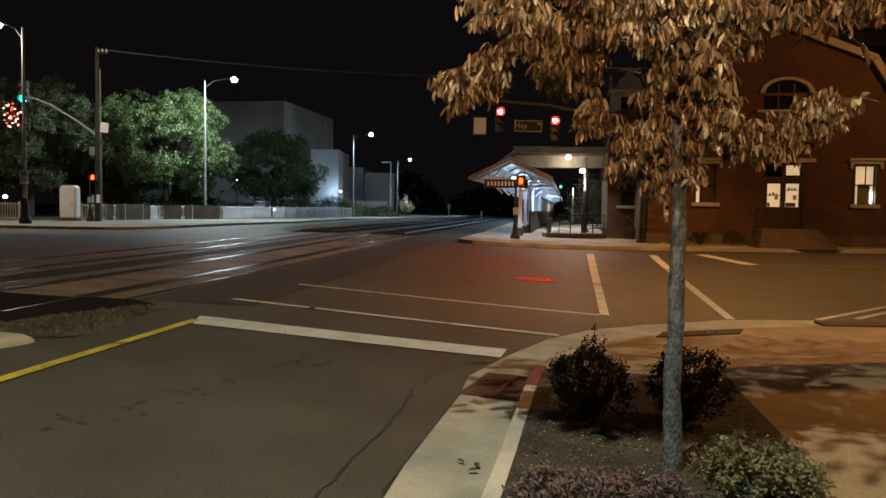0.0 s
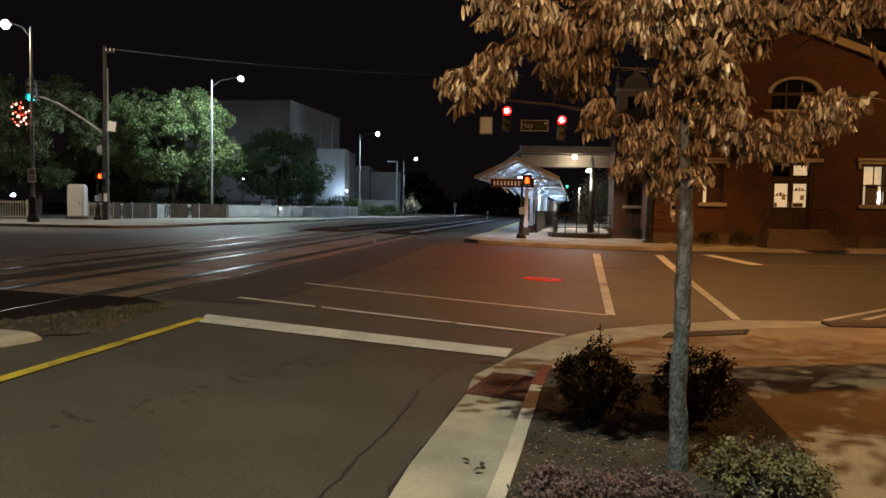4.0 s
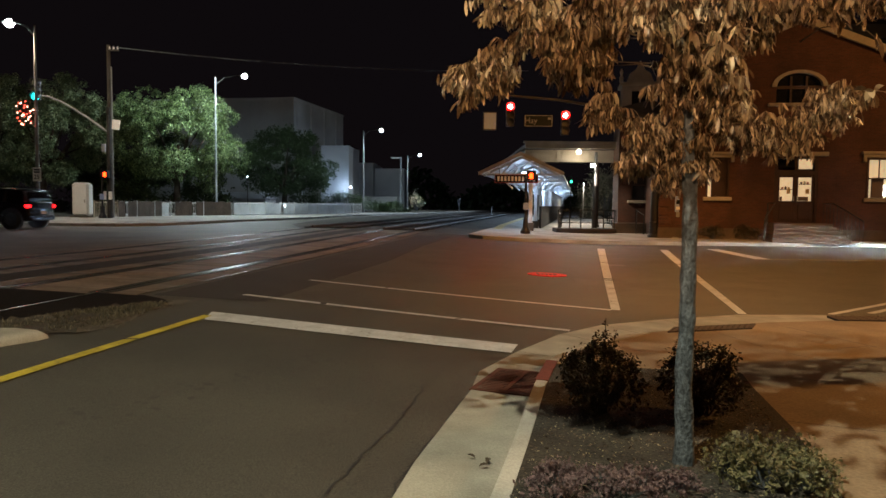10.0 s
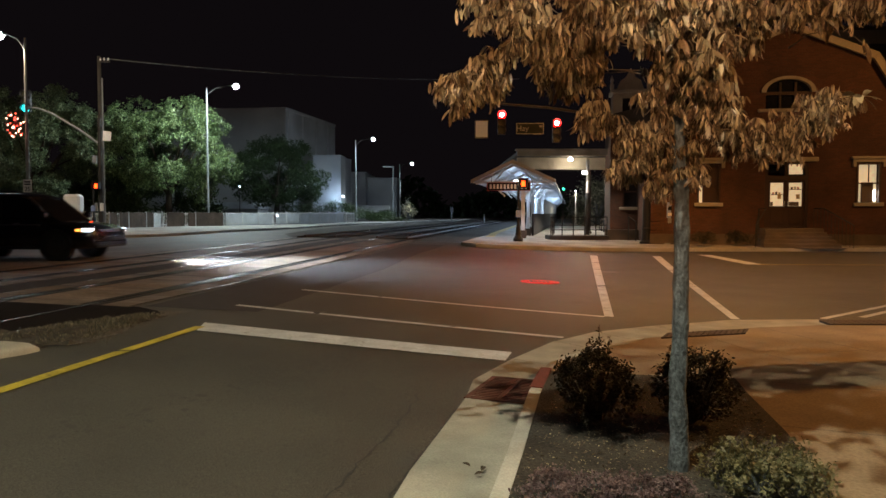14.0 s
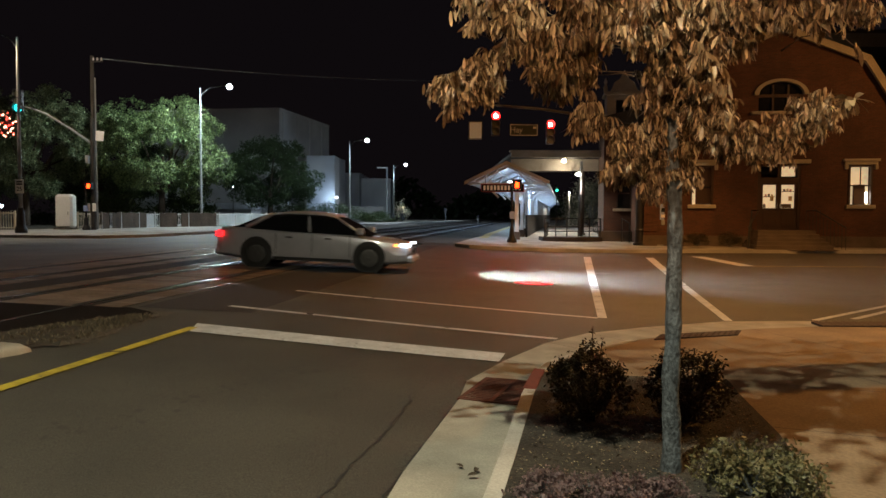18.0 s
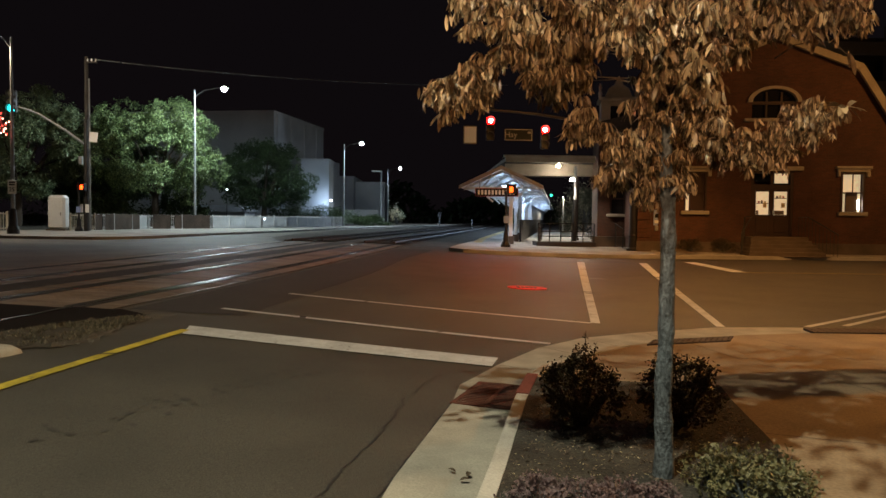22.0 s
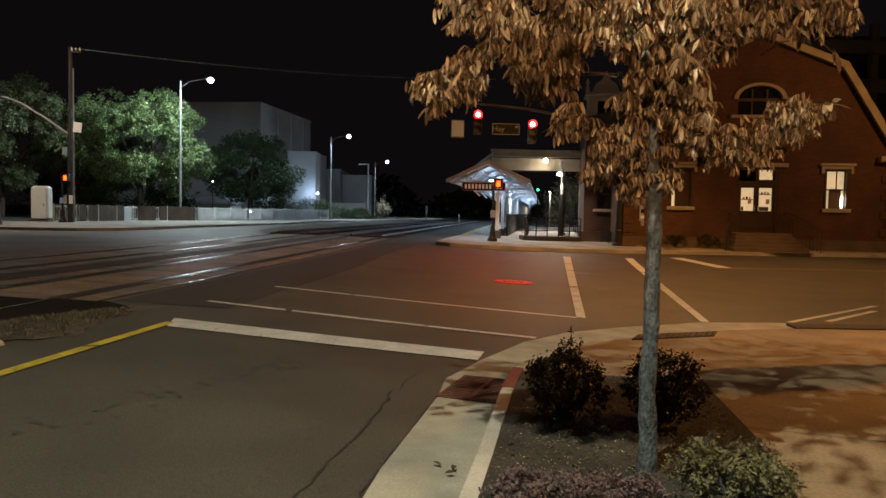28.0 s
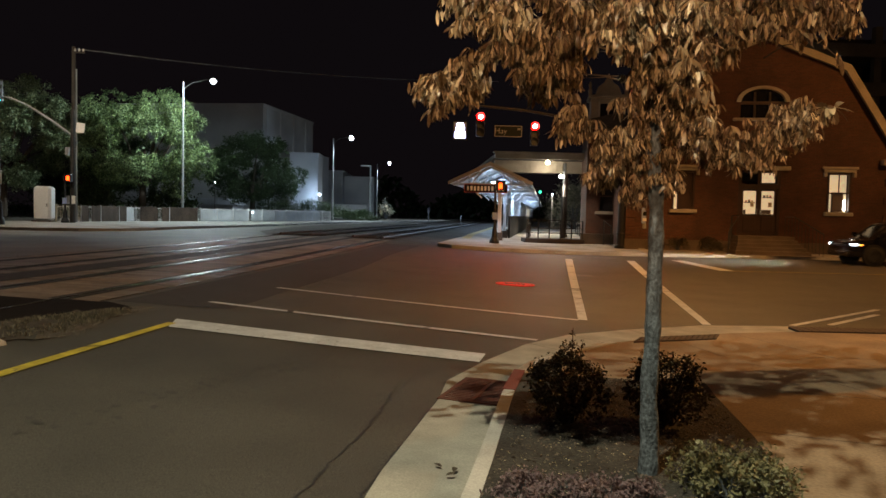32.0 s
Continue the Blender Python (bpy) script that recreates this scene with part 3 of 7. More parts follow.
def clump(name, label, x, y, z, rx, ry, rz, count, size, material, seed, twig=True, category="shrub", group="", sprig=False):
    """A shrub: twigs and many small leaves in an uneven round."""
    rnd = random.Random(seed)
    shrub = thing(name, label, category, Matrix.Translation((x, y, z)), group)
    bm = bmesh.new()
    tips = []
    for k in range(26):
        a, e = rnd.uniform(0, math.tau), rnd.uniform(0.05, 0.95)
        s = rnd.uniform(0.75, 1.12)
        tip = Vector((math.cos(a) * math.cos(e * 1.45) * rx * s, math.sin(a) * math.cos(e * 1.45) * ry * s, 0.12 * rz + math.sin(e * 1.45) * rz * s))
        tips.append(tip)
        if twig:
            tube(bm, [(0, 0, 0), tip * 0.5 + Vector((0, 0, 0.08 * rz)), tip], [0.02 * rz, 0.012 * rz, 0.005 * rz], 5)
    if twig:
        tagged(part("stem", bm, BARK, shrub), kind="stuff")
    else:
        bm.free()
    placed = []
    if sprig:
        part("sprig", T([(0, 0, rz * 0.7), (0.03, 0, rz * 1.15), (0.02, 0, rz * 1.5)], 0.003, 5), BRANCH, shrub)
        for k in range(18):
            z = rz * (1.1 + 0.4 * k / 17)
            placed.append(Matrix.Translation((0.025, 0, z)) @ pose(0, 0, 0, 0, rnd.uniform(-20, 40), k * 137) @ Matrix.Scale(1.2, 4))
    for k in range(count):
        tip = rnd.choice(tips)
        q = tip * rnd.uniform(0.68, 1.05) + Vector((rnd.gauss(0, 0.13 * rx), rnd.gauss(0, 0.13 * ry), rnd.gauss(0, 0.11 * rz)))
        q.z = max(0.02, q.z)
        placed.append(Matrix.Translation(q) @ pose(0, 0, 0, rnd.uniform(-60, 60), rnd.uniform(-50, 70), rnd.uniform(0, 360)) @ Matrix.Scale(rnd.uniform(0.6, 1.3), 4))
    ob = new("leaves", scatter("leaves", placed, leaf_mesh("leaf", size, size * 0.55, material, 0.15, 0.25), material))
    ob.parent = shrub
    tagged(ob, kind="stuff")
    return shrub


def round_shrub(label, x, y, z, r, height, seed, sprig=False):
    """A clipped shrub grown out a little: stems, a dense round of small leaves, loose shoots."""
    rnd = random.Random(seed)
    shrub = thing("shrub", label, "shrub", Matrix.Translation((x, y, z)), "shrubs on the bed")
    placed = []

    def leaf(q):
        placed.append(Matrix.Translation(q) @ pose(0, 0, 0, rnd.uniform(-60, 60), rnd.uniform(-50, 60), rnd.uniform(0, 360)) @ Matrix.Scale(rnd.uniform(0.6, 1.3), 4))

    def reach(d):
        return 1 + 0.34 * noise.noise(d * 1.9 + Vector((seed, 0, 0))) + 0.14 * noise.noise(d * 5.0)

    stems = bmesh.new()
    for k in range(34):
        d = Vector((rnd.gauss(0, 1), rnd.gauss(0, 1), rnd.uniform(-0.1, 1.6))).normalized()
        far = rnd.uniform(0.8, 1.2) * reach(d)
        tip = Vector((d.x * r * far, d.y * r * far, height * 0.45 + d.z * height * 0.55 * far))
        tube(stems, [(rnd.gauss(0, 0.03), rnd.gauss(0, 0.03), -0.02), tip * 0.5, tip], [0.007, 0.005, 0.002], 5)
        for j in range(16):
            leaf(tip * rnd.uniform(0.82, 1.04) + Vector((rnd.gauss(0, 0.012), rnd.gauss(0, 0.012), rnd.gauss(0, 0.012))))
    tagged(part("stem", stems, BRANCH, shrub), kind="stuff")
    for k in range(7200):
        d = Vector((rnd.gauss(0, 1), rnd.gauss(0, 1), rnd.gauss(0.15, 1))).normalized()
        f = rnd.uniform(0.5, 1.0) ** 0.5 * reach(d)
        q = Vector((d.x * r * f, d.y * r * f, height * 0.5 + d.z * height * 0.5 * f))
        if q.z > 0.02 and noise.noise(q * 11.0) > -0.08:
            leaf(q)
    if sprig:
        part("sprig", T([(0, 0, height * 0.8), (0.03, 0, height * 1.05), (0.02, 0, height * 1.26)], 0.003, 5), BRANCH, shrub)
        for k in range(22):
            leaf(Vector((0.025, 0, height * (0.95 + 0.31 * k / 21))))
    ob = new("leaves", scatter("leaves", placed, leaf_mesh("leaf", 0.026, 0.0145, SHRUB_LEAF, 0.15, 0.25), SHRUB_LEAF))
    ob.parent = shrub
    tagged(ob, kind="stuff")


round_shrub("dark green small-leaved shrub on the mulch bed", 1.15, 5.45, 0.19, 0.29, 0.56, 1, True)
round_shrub("dark green small-leaved shrub beside the street tree", 1.90, 5.5, 0.18, 0.28, 0.55, 2)


def small_leaf(size, material):
    me = bpy.data.meshes.new("leaf")
    w = size * 0.28
    me.from_pydata([(0, 0, 0), (size * 0.5, -w, 0.12 * w), (size, 0, -0.15 * size), (size * 0.5, w, 0.12 * w), (size * 0.55, 0, -0.05 * size)], [], [(0, 1, 4), (1, 2, 4), (2, 3, 4), (3, 0, 4)])
    me.materials.append(material)
    return me


def park_tree(x, y, rx, rz, zc, count, size, material, seed, label):
    """A broad tree: limbs, boughs of many sprays with dark gaps between them, an uneven outline."""
    rnd = random.Random(seed)
    z0 = gz(x, y) + 0.15
    tree = thing("park_tree", label, "tree", Matrix.Translation((x, y, z0)), "trees behind the fence")
    part("trunk", T([(0, 0, -0.1), (0.1, 0, zc * 0.4), (0.2, 0.1, zc)], [0.38, 0.28, 0.12], 10), BRANCH, tree)
    boughs = []
    while len(boughs) < 66:
        a, e = rnd.uniform(0, math.tau), math.asin(rnd.uniform(-0.9, 1.0))
        s = rnd.uniform(0.62, 1.0)
        s *= 1.0 if e > 0 else 1.0 + 0.28 * math.sin(e)
        q = Vector((math.cos(a) * math.cos(e * 0.9) * rx * s, math.sin(a) * math.cos(e * 0.9) * rx * s, zc + math.sin(e) * rz * s))
        if all((q - o).length > 0.2 * rx for o in boughs):
            boughs.append(q)
    for tip in boughs[:14]:
        part("limb", T([(0.1, 0, zc * 0.45), tip * 0.55 + Vector((0, 0, zc * 0.3)), tip], [0.16, 0.09, 0.03], 6), BRANCH, tree)
    sprays = []
    for q in boughs:
        r = rnd.uniform(0.13, 0.24) * rx
        for k in range(34):
            v = Vector((rnd.gauss(0, 1), rnd.gauss(0, 1), rnd.gauss(0, 0.75))).normalized() * r * rnd.uniform(0.55, 1.05)
            v.z -= 0.10 * r * rnd.random()
            sprays.append(q + v)
    placed = []
    for k in range(count):
        q = rnd.choice(sprays)
        spot = q + Vector((rnd.gauss(0, 0.14), rnd.gauss(0, 0.14), rnd.gauss(0, 0.12)))
        placed.append(Matrix.Translation(spot) @ pose(0, 0, 0, rnd.uniform(-70, 70), rnd.uniform(-40, 80), rnd.uniform(0, 360)) @ Matrix.Scale(rnd.uniform(0.6, 1.4), 4))
    ob = new("crown", scatter("crown", placed, small_leaf(size, material), material))
    ob.parent = tree
    tagged(ob, kind="stuff")


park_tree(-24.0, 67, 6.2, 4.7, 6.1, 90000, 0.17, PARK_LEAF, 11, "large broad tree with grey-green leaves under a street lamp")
park_tree(-33.8, 63, 5.9, 5.2, 6.2, 80000, 0.17, PARK_LEAF_HALF_LIT, 12, "large dim green tree behind the fence")
park_tree(-39.5, 65, 5.4, 5.4, 6.4, 60000, 0.17, PARK_LEAF_HALF_LIT, 15, "tall dim green tree behind the beige fence")
park_tree(-29.5, 70, 4.6, 4.4, 5.0, 42000, 0.17, PARK_LEAF_UNLIT, 14, "tree added between two larger ones, its gap's shade put into the leaves")
park_tree(-18.5, 86, 5.4, 4.6, 5.0, 34000, 0.22, PARK_LEAF_UNLIT, 13, "dark green tree near the pale building")


# ---- station ----
def brick_material(name, a, b, mortar, scale=1.0):
    m = surface(name, a, 0.85, grain=30, vary=0.3, stain=0.3, stain_size=0.8, bump=0.3)
    n, l = m.node_tree.nodes, m.node_tree.links
    p = n["Principled BSDF"]
    geo = n.new("ShaderNodeNewGeometry")
    sep, com, add = n.new("ShaderNodeSeparateXYZ"), n.new("ShaderNodeCombineXYZ"), n.new("ShaderNodeMath")
    l.new(geo.outputs["Position"], sep.inputs[0])
    l.new(sep.outputs[0], add.inputs[0])
    l.new(sep.outputs[1], add.inputs[1])
    l.new(add.outputs[0], com.inputs[0])
    l.new(sep.outputs[2], com.inputs[1])
    tex = n.new("ShaderNodeTexBrick")
    tex.inputs["Color1"].default_value, tex.inputs["Color2"].default_value, tex.inputs["Mortar"].default_value = (*a, 1), (*b, 1), (*mortar, 1)
    tex.inputs["Scale"].default_value = 1.0
    tex.inputs["Brick Width"].default_value, tex.inputs["Row Height"].default_value, tex.inputs["Mortar Size"].default_value = 0.21 * scale, 0.075 * scale, 0.008 * scale
    l.new(com.outputs[0], tex.inputs["Vector"])
    old = p.inputs["Base Color"].links[0].from_node
    l.new(tex.outputs["Color"], old.inputs[0])
    return m


BRICK = brick_material("brick_wall", (0.085, 0.029, 0.014), (0.062, 0.021, 0.011), (0.07, 0.043, 0.028))
TRIM = surface("cream_trim", (0.34, 0.30, 0.24), 0.7, grain=30, vary=0.12, stain=0.2)
SLATE = surface("roof_shingle", (0.06, 0.05, 0.045), 0.8, grain=30, vary=0.3, stain=0.3)
GLASS = surface("dark_glass", (0.02, 0.02, 0.022), 0.06, grain=5, vary=0.1, bump=0.0)
OLD_GLASS = surface("dusty_glass", (0.012, 0.012, 0.012), 0.12, grain=5, vary=0.2)
WOOD = surface("brown_door_wood", (0.034, 0.014, 0.008), 0.6, grain=30, vary=0.3, stain=0.3)
STONE = surface("step_stone", (0.10, 0.075, 0.055), 0.85, grain=40, vary=0.2, stain=0.3)
# the rooms' lamp light is put into this wall's own glow
ROOM = surface("room_wall_glow", (0.75, 0.62, 0.42), 0.8, grain=6, vary=0.2, stain=0.3, glow=((1.0, 0.76, 0.44), 0.50))
TUBE_GLOW = glowing("tube_light", (1.0, 0.95, 0.85), 12.0)
PAPER = surface("paper", (0.62, 0.55, 0.35), 0.8)
SIGNS_PINK = surface("pink_folder", (0.55, 0.25, 0.2), 0.8)
FURNITURE = surface("dark_furniture", (0.12, 0.09, 0.07), 0.7)
WHITE = surface("white_metal", (0.70, 0.70, 0.69), 0.5, grain=30, vary=0.08, stain=0.15)
BLACK = surface("black_paint", (0.015, 0.015, 0.015), 0.45, grain=30, vary=0.2)


def sash_window(parent, x, z0, z1, w, drawn=False):
    """A lit sash window in a wall whose face is y = 0."""
    win = part("window", box(box(box(box(bmesh.new(), x - w / 2 - 0.09, -0.04, z0 - 0.02, x - w / 2, 0.12, z1 + 0.09), x + w / 2, -0.04, z0 - 0.02, x + w / 2 + 0.09, 0.12, z1 + 0.09),
               x - w / 2, -0.04, z1, x + w / 2, 0.12, z1 + 0.09), x - w / 2, -0.02, (z0 + z1) / 2 - 0.03, x + w / 2, 0.06, (z0 + z1) / 2 + 0.03), WOOD, parent, "brown sash window frame")
    part("mullion", B(x - 0.02, -0.01, (z0 + z1) / 2, x + 0.02, 0.05, z1), WOOD, win)
    part("room", B(x - w / 2, 0.3, z0, x + w / 2, 0.34, z1), ROOM, win, "pale room wall, the room's light put into its glow")
    part("cabinet", B(x - w * 0.28, 0.14, z0, x + w * 0.3, 0.26, (z0 + z1) / 2 + 0.05, bevel=0.02), FURNITURE, win)
    part("tube_light", T([(x + w * 0.36, 0.16, z0 + 0.08), (x + w * 0.36, 0.16, z0 + 0.55)], 0.05, 8), TUBE_GLOW, win, "bright white tube light")
    # brown sheet added where the room behind the pane stays dark
    if drawn:
        part("dark_sheet", B(x - w * 0.3, 0.075, z0, x + w / 2, 0.11, z1), WOOD, win, "brown sheet added to darken the window")
    part("sill", B(x - w / 2 - 0.2, -0.14, z0 - 0.2, x + w / 2 + 0.2, 0.1, z0 - 0.02, bevel=0.02), TRIM, win, "cream stone sill")
    bm = B(x - w / 2 - 0.34, -0.2, z1 + 0.24, x + w / 2 + 0.34, 0.1, z1 + 0.36, bevel=0.02)
    box(bm, x - w / 2 - 0.26, -0.12, z1 + 0.1, x + w / 2 + 0.26, 0.1, z1 + 0.24)
    for s in (-1, 1):
        box(bm, x + s * (w / 2 + 0.2) - 0.07, -0.14, z1 - 0.12, x + s * (w / 2 + 0.2) + 0.07, 0.1, z1 + 0.12, bevel=0.02)
    part("hood", bm, TRIM, win, "cream window hood on brackets")


def station_house():
    st = thing("station_house", "dark red brick station with a gambrel gable and cream trim", "building", Matrix.Translation((16.2, 35.0, 0.2)) @ pose(0, 0, 0, 0, 0, -9))
    # front wall in sections between the openings
    for x0, x1, z0, z1 in ((-6.1, -4.0, 0, 4.45), (-2.95, -0.95, 0, 4.45), (0.95, 3.05, 0, 4.45), (4.05, 6.1, 0, 4.45), (-4.0, -2.95, 0, 2.02), (3.05, 4.05, 0, 2.02), (-4.0, -2.95, 3.88, 4.45), (3.05, 4.05, 3.88, 4.45), (-0.95, 0.95, 0, 0.86), (-0.95, 0.95, 3.85, 4.45)):
        part("front_wall", B(x0, 0, z0, x1, 0.35, z1), BRICK, st)
    for outline in ([(-6.1, 4.45), (6.1, 4.45), (4.9, 6.35), (-4.9, 6.35)], [(-4.9, 6.35), (-1.0, 6.35), (-1.0, 7.75), (-4.1, 7.75)], [(4.9, 6.35), (4.1, 7.75), (1.0, 7.75), (1.0, 6.35)], [(-4.1, 7.75), (4.1, 7.75), (3.6, 8.65), (0, 10.1), (-3.6, 8.65)]):
        part("gable_wall", prism(bmesh.new(), outline, 0, 0.35), BRICK, st, "dark red brick gable wall")
    bm = bmesh.new()
    box(bm, -6.1, 0.36, 0, -5.75, 20, 4.45)
    box(bm, 5.75, 0.36, 0, 6.1, 20, 4.45)
    box(bm, -6.1, 20, 0, 6.1, 20.35, 4.45)
    part("side_wall", bm, BRICK, st)
    prof = [(-6.55, 4.25), (-3.75, 8.78), (0, 10.3), (3.75, 8.78), (6.55, 4.25)]
    inner = [(x * 0.975, z - 0.28) for x, z in prof]
    part("roof", prism(bmesh.new(), prof + inner[::-1], -0.12, 20.5), SLATE, st, "dark shingled gambrel roof")
    for (xa, za), (xb, zb) in zip(prof, prof[1:]):
        d = Vector((xb - xa, zb - za)).normalized() * 0.32
        o = Vector((d.y, -d.x))
        part("rake_board", prism(bmesh.new(), [(xa, za), (xb, zb), (xb + o.x, zb + o.y), (xa + o.x, za + o.y)], -0.32, -0.13), TRIM, st, "cream rake board of the gable")
    for s in (-1, 1):
        part("cornice_return", B(min(s * 5.3, s * 6.75), -0.4, 4.2, max(s * 5.3, s * 6.75), 0.0, 4.48, bevel=0.04), TRIM, st, "cream cornice return")
        for k in range(9):
            w = 0.62 if k % 2 else 0.42
            part("quoin", B(min(s * 6.14, s * (6.14 - w)), -0.05, 0.3 + k * 0.42, max(s * 6.14, s * (6.14 - w)), 0.03, 0.3 + k * 0.42 + 0.38, bevel=0.02), BRICK, st)
    part("plinth", B(-6.16, -0.06, 0, 6.16, -0.002, 0.55), STONE, st, "low stone plinth")
    sash_window(st, 3.55, 2.04, 3.77, 0.88)
    sash_window(st, -3.48, 2.04, 3.77, 0.88, True)
    # arched gable window
    win = part("arched_window", B(-1.0, 0.18, 6.4, 1.0, 0.22, 7.72), OLD_GLASS, st, "dark arched gable window")
    bm = bmesh.new()
    n = 14
    ring = [(r * math.cos(math.pi * k / n) * 1.0, 7.12 + r * 0.62 * math.sin(math.pi * k / n)) for r in (1.0, 1.2) for k in range(n + 1)]
    for k in range(n):
        a, b, c, d = ring[k], ring[k + 1], ring[n + 2 + k], ring[n + 1 + k]
        prism(bm, [a, d, c, b], -0.1, 0.15)
    part("arch", bm, TRIM, win, "cream stone arch")
    bm = bmesh.new()
    top = [(1.06 * math.cos(math.pi * k / n), 7.12 + 0.64 * math.sin(math.pi * k / n)) for k in range(n + 1)]
    for k in range(n):
        prism(bm, [top[k], (top[k][0], 7.76), (top[k + 1][0], 7.76), top[k + 1]], 0.02, 0.17)
    part("spandrel", bm, BRICK, win)
    part("sill", B(-1.35, -0.18, 6.22, 1.35, 0.1, 6.36, bevel=0.03), TRIM, win, "cream stone sill")
    for x in (-0.34, 0.34):
        part("mullion", B(x - 0.04, 0.08, 6.4, x + 0.04, 0.17, 7.6), WOOD, win)
    part("transom_bar", B(-1.0, 0.07, 7.02, 1.0, 0.17, 7.16), WOOD, win)
    # entrance
    door = part("double_door", box(box(B(-0.95, 0.02, 0.86, -0.82, 0.2, 3.85), 0.82, 0.02, 0.86, 0.95, 0.2, 3.85), -0.82, 0.02, 3.05, 0.82, 0.2, 3.28), WOOD, st, "brown double door with lit glass panes")
    part("transom_bar", B(-0.06, 0.04, 3.28, 0.06, 0.18, 3.85), WOOD, door)
    for s in (-1, 1):
        c = s * 0.41
        bm = box(box(box(B(c - 0.41, 0.06, 0.88, c + 0.41, 0.12, 1.86), c - 0.41, 0.06, 1.86, c - 0.29, 0.12, 3.05), c + 0.29, 0.06, 1.86, c + 0.41, 0.12, 3.05), c - 0.29, 0.06, 2.95, c + 0.29, 0.12, 3.05)
        leaf = part("door_leaf", bm, WOOD, door)
        box_bm = B(c - 0.28, 0.03, 1.02, c + 0.28, 0.06, 1.72, bevel=0.015)
        part("panel", box_bm, WOOD, door)
        part("handle", T([(c - s * 0.34, 0.0, 1.78), (c - s * 0.34, 0.0, 2.1)], 0.015, 6), STEEL, door, "steel handle")
        part("lit_pane", B(c - 0.29, 0.1, 1.86, c + 0.29, 0.11, 2.95), ROOM, door, "glass pane, the room's warm light put into its glow")
        part("desk", B(c - 0.27, 0.075, 1.87, c + 0.16 * s, 0.095, 2.06), FURNITURE, door)
        part("notice", B(c + 0.04, 0.078, 2.2, c + 0.2, 0.094, 2.42), PAPER, door, "sheet taped inside the glass")
        part("shelf", B(c - 0.27, 0.08, 2.5 + 0.12 * s, c + 0.27, 0.094, 2.53 + 0.12 * s), FURNITURE, door)
        for j in range(3):
            part("folder", B(c - 0.2 + 0.14 * j, 0.082, 2.53 + 0.12 * s, c - 0.11 + 0.14 * j, 0.094, 2.63 + 0.12 * s + 0.03 * (j % 2)), (SIGNS_PINK, FURNITURE, PAPER)[(j + (s > 0)) % 3], door)
    part("lit_pane", B(0.12, 0.1, 3.34, 0.72, 0.11, 3.8), ROOM, door, "transom pane, the room's warm light put into its glow")
    part("lintel", B(-1.35, -0.16, 3.92, 1.35, 0.0, 4.12, bevel=0.03), TRIM, st, "cream door hood")
    # stair
    stair = part("front_stair", B(-1.25, -1.3, 0.6, 1.25, -0.07, 0.84, bevel=0.015), STONE, st, "worn stone entrance stair")
    for k in range(5):
        part("step", B(-1.3 - 0.1 * k, -1.3 - 0.3 * (k + 1), 0.0, 1.3 + 0.1 * k, -0.07, 0.68 - 0.16 * k + (0.0), bevel=0.015), STONE, stair)
    for s in (-1, 1):
        a, b = Vector((s * 1.2, -0.1, 1.75)), Vector((s * 2.0, -2.7, 1.0))
        part("handrail", T([a, (s * 1.22, -1.3, 1.75), b], 0.025, 6), IRON, stair, "dark iron handrail")
        for k in range(12):
            q = a.lerp(b, k / 11)
            if k < 5:
                q.z = 1.75
            part("baluster", T([(q.x, q.y, max(0.02, q.z - 1.0)), q], 0.012, 5), IRON, stair)
    return st


station = station_house()


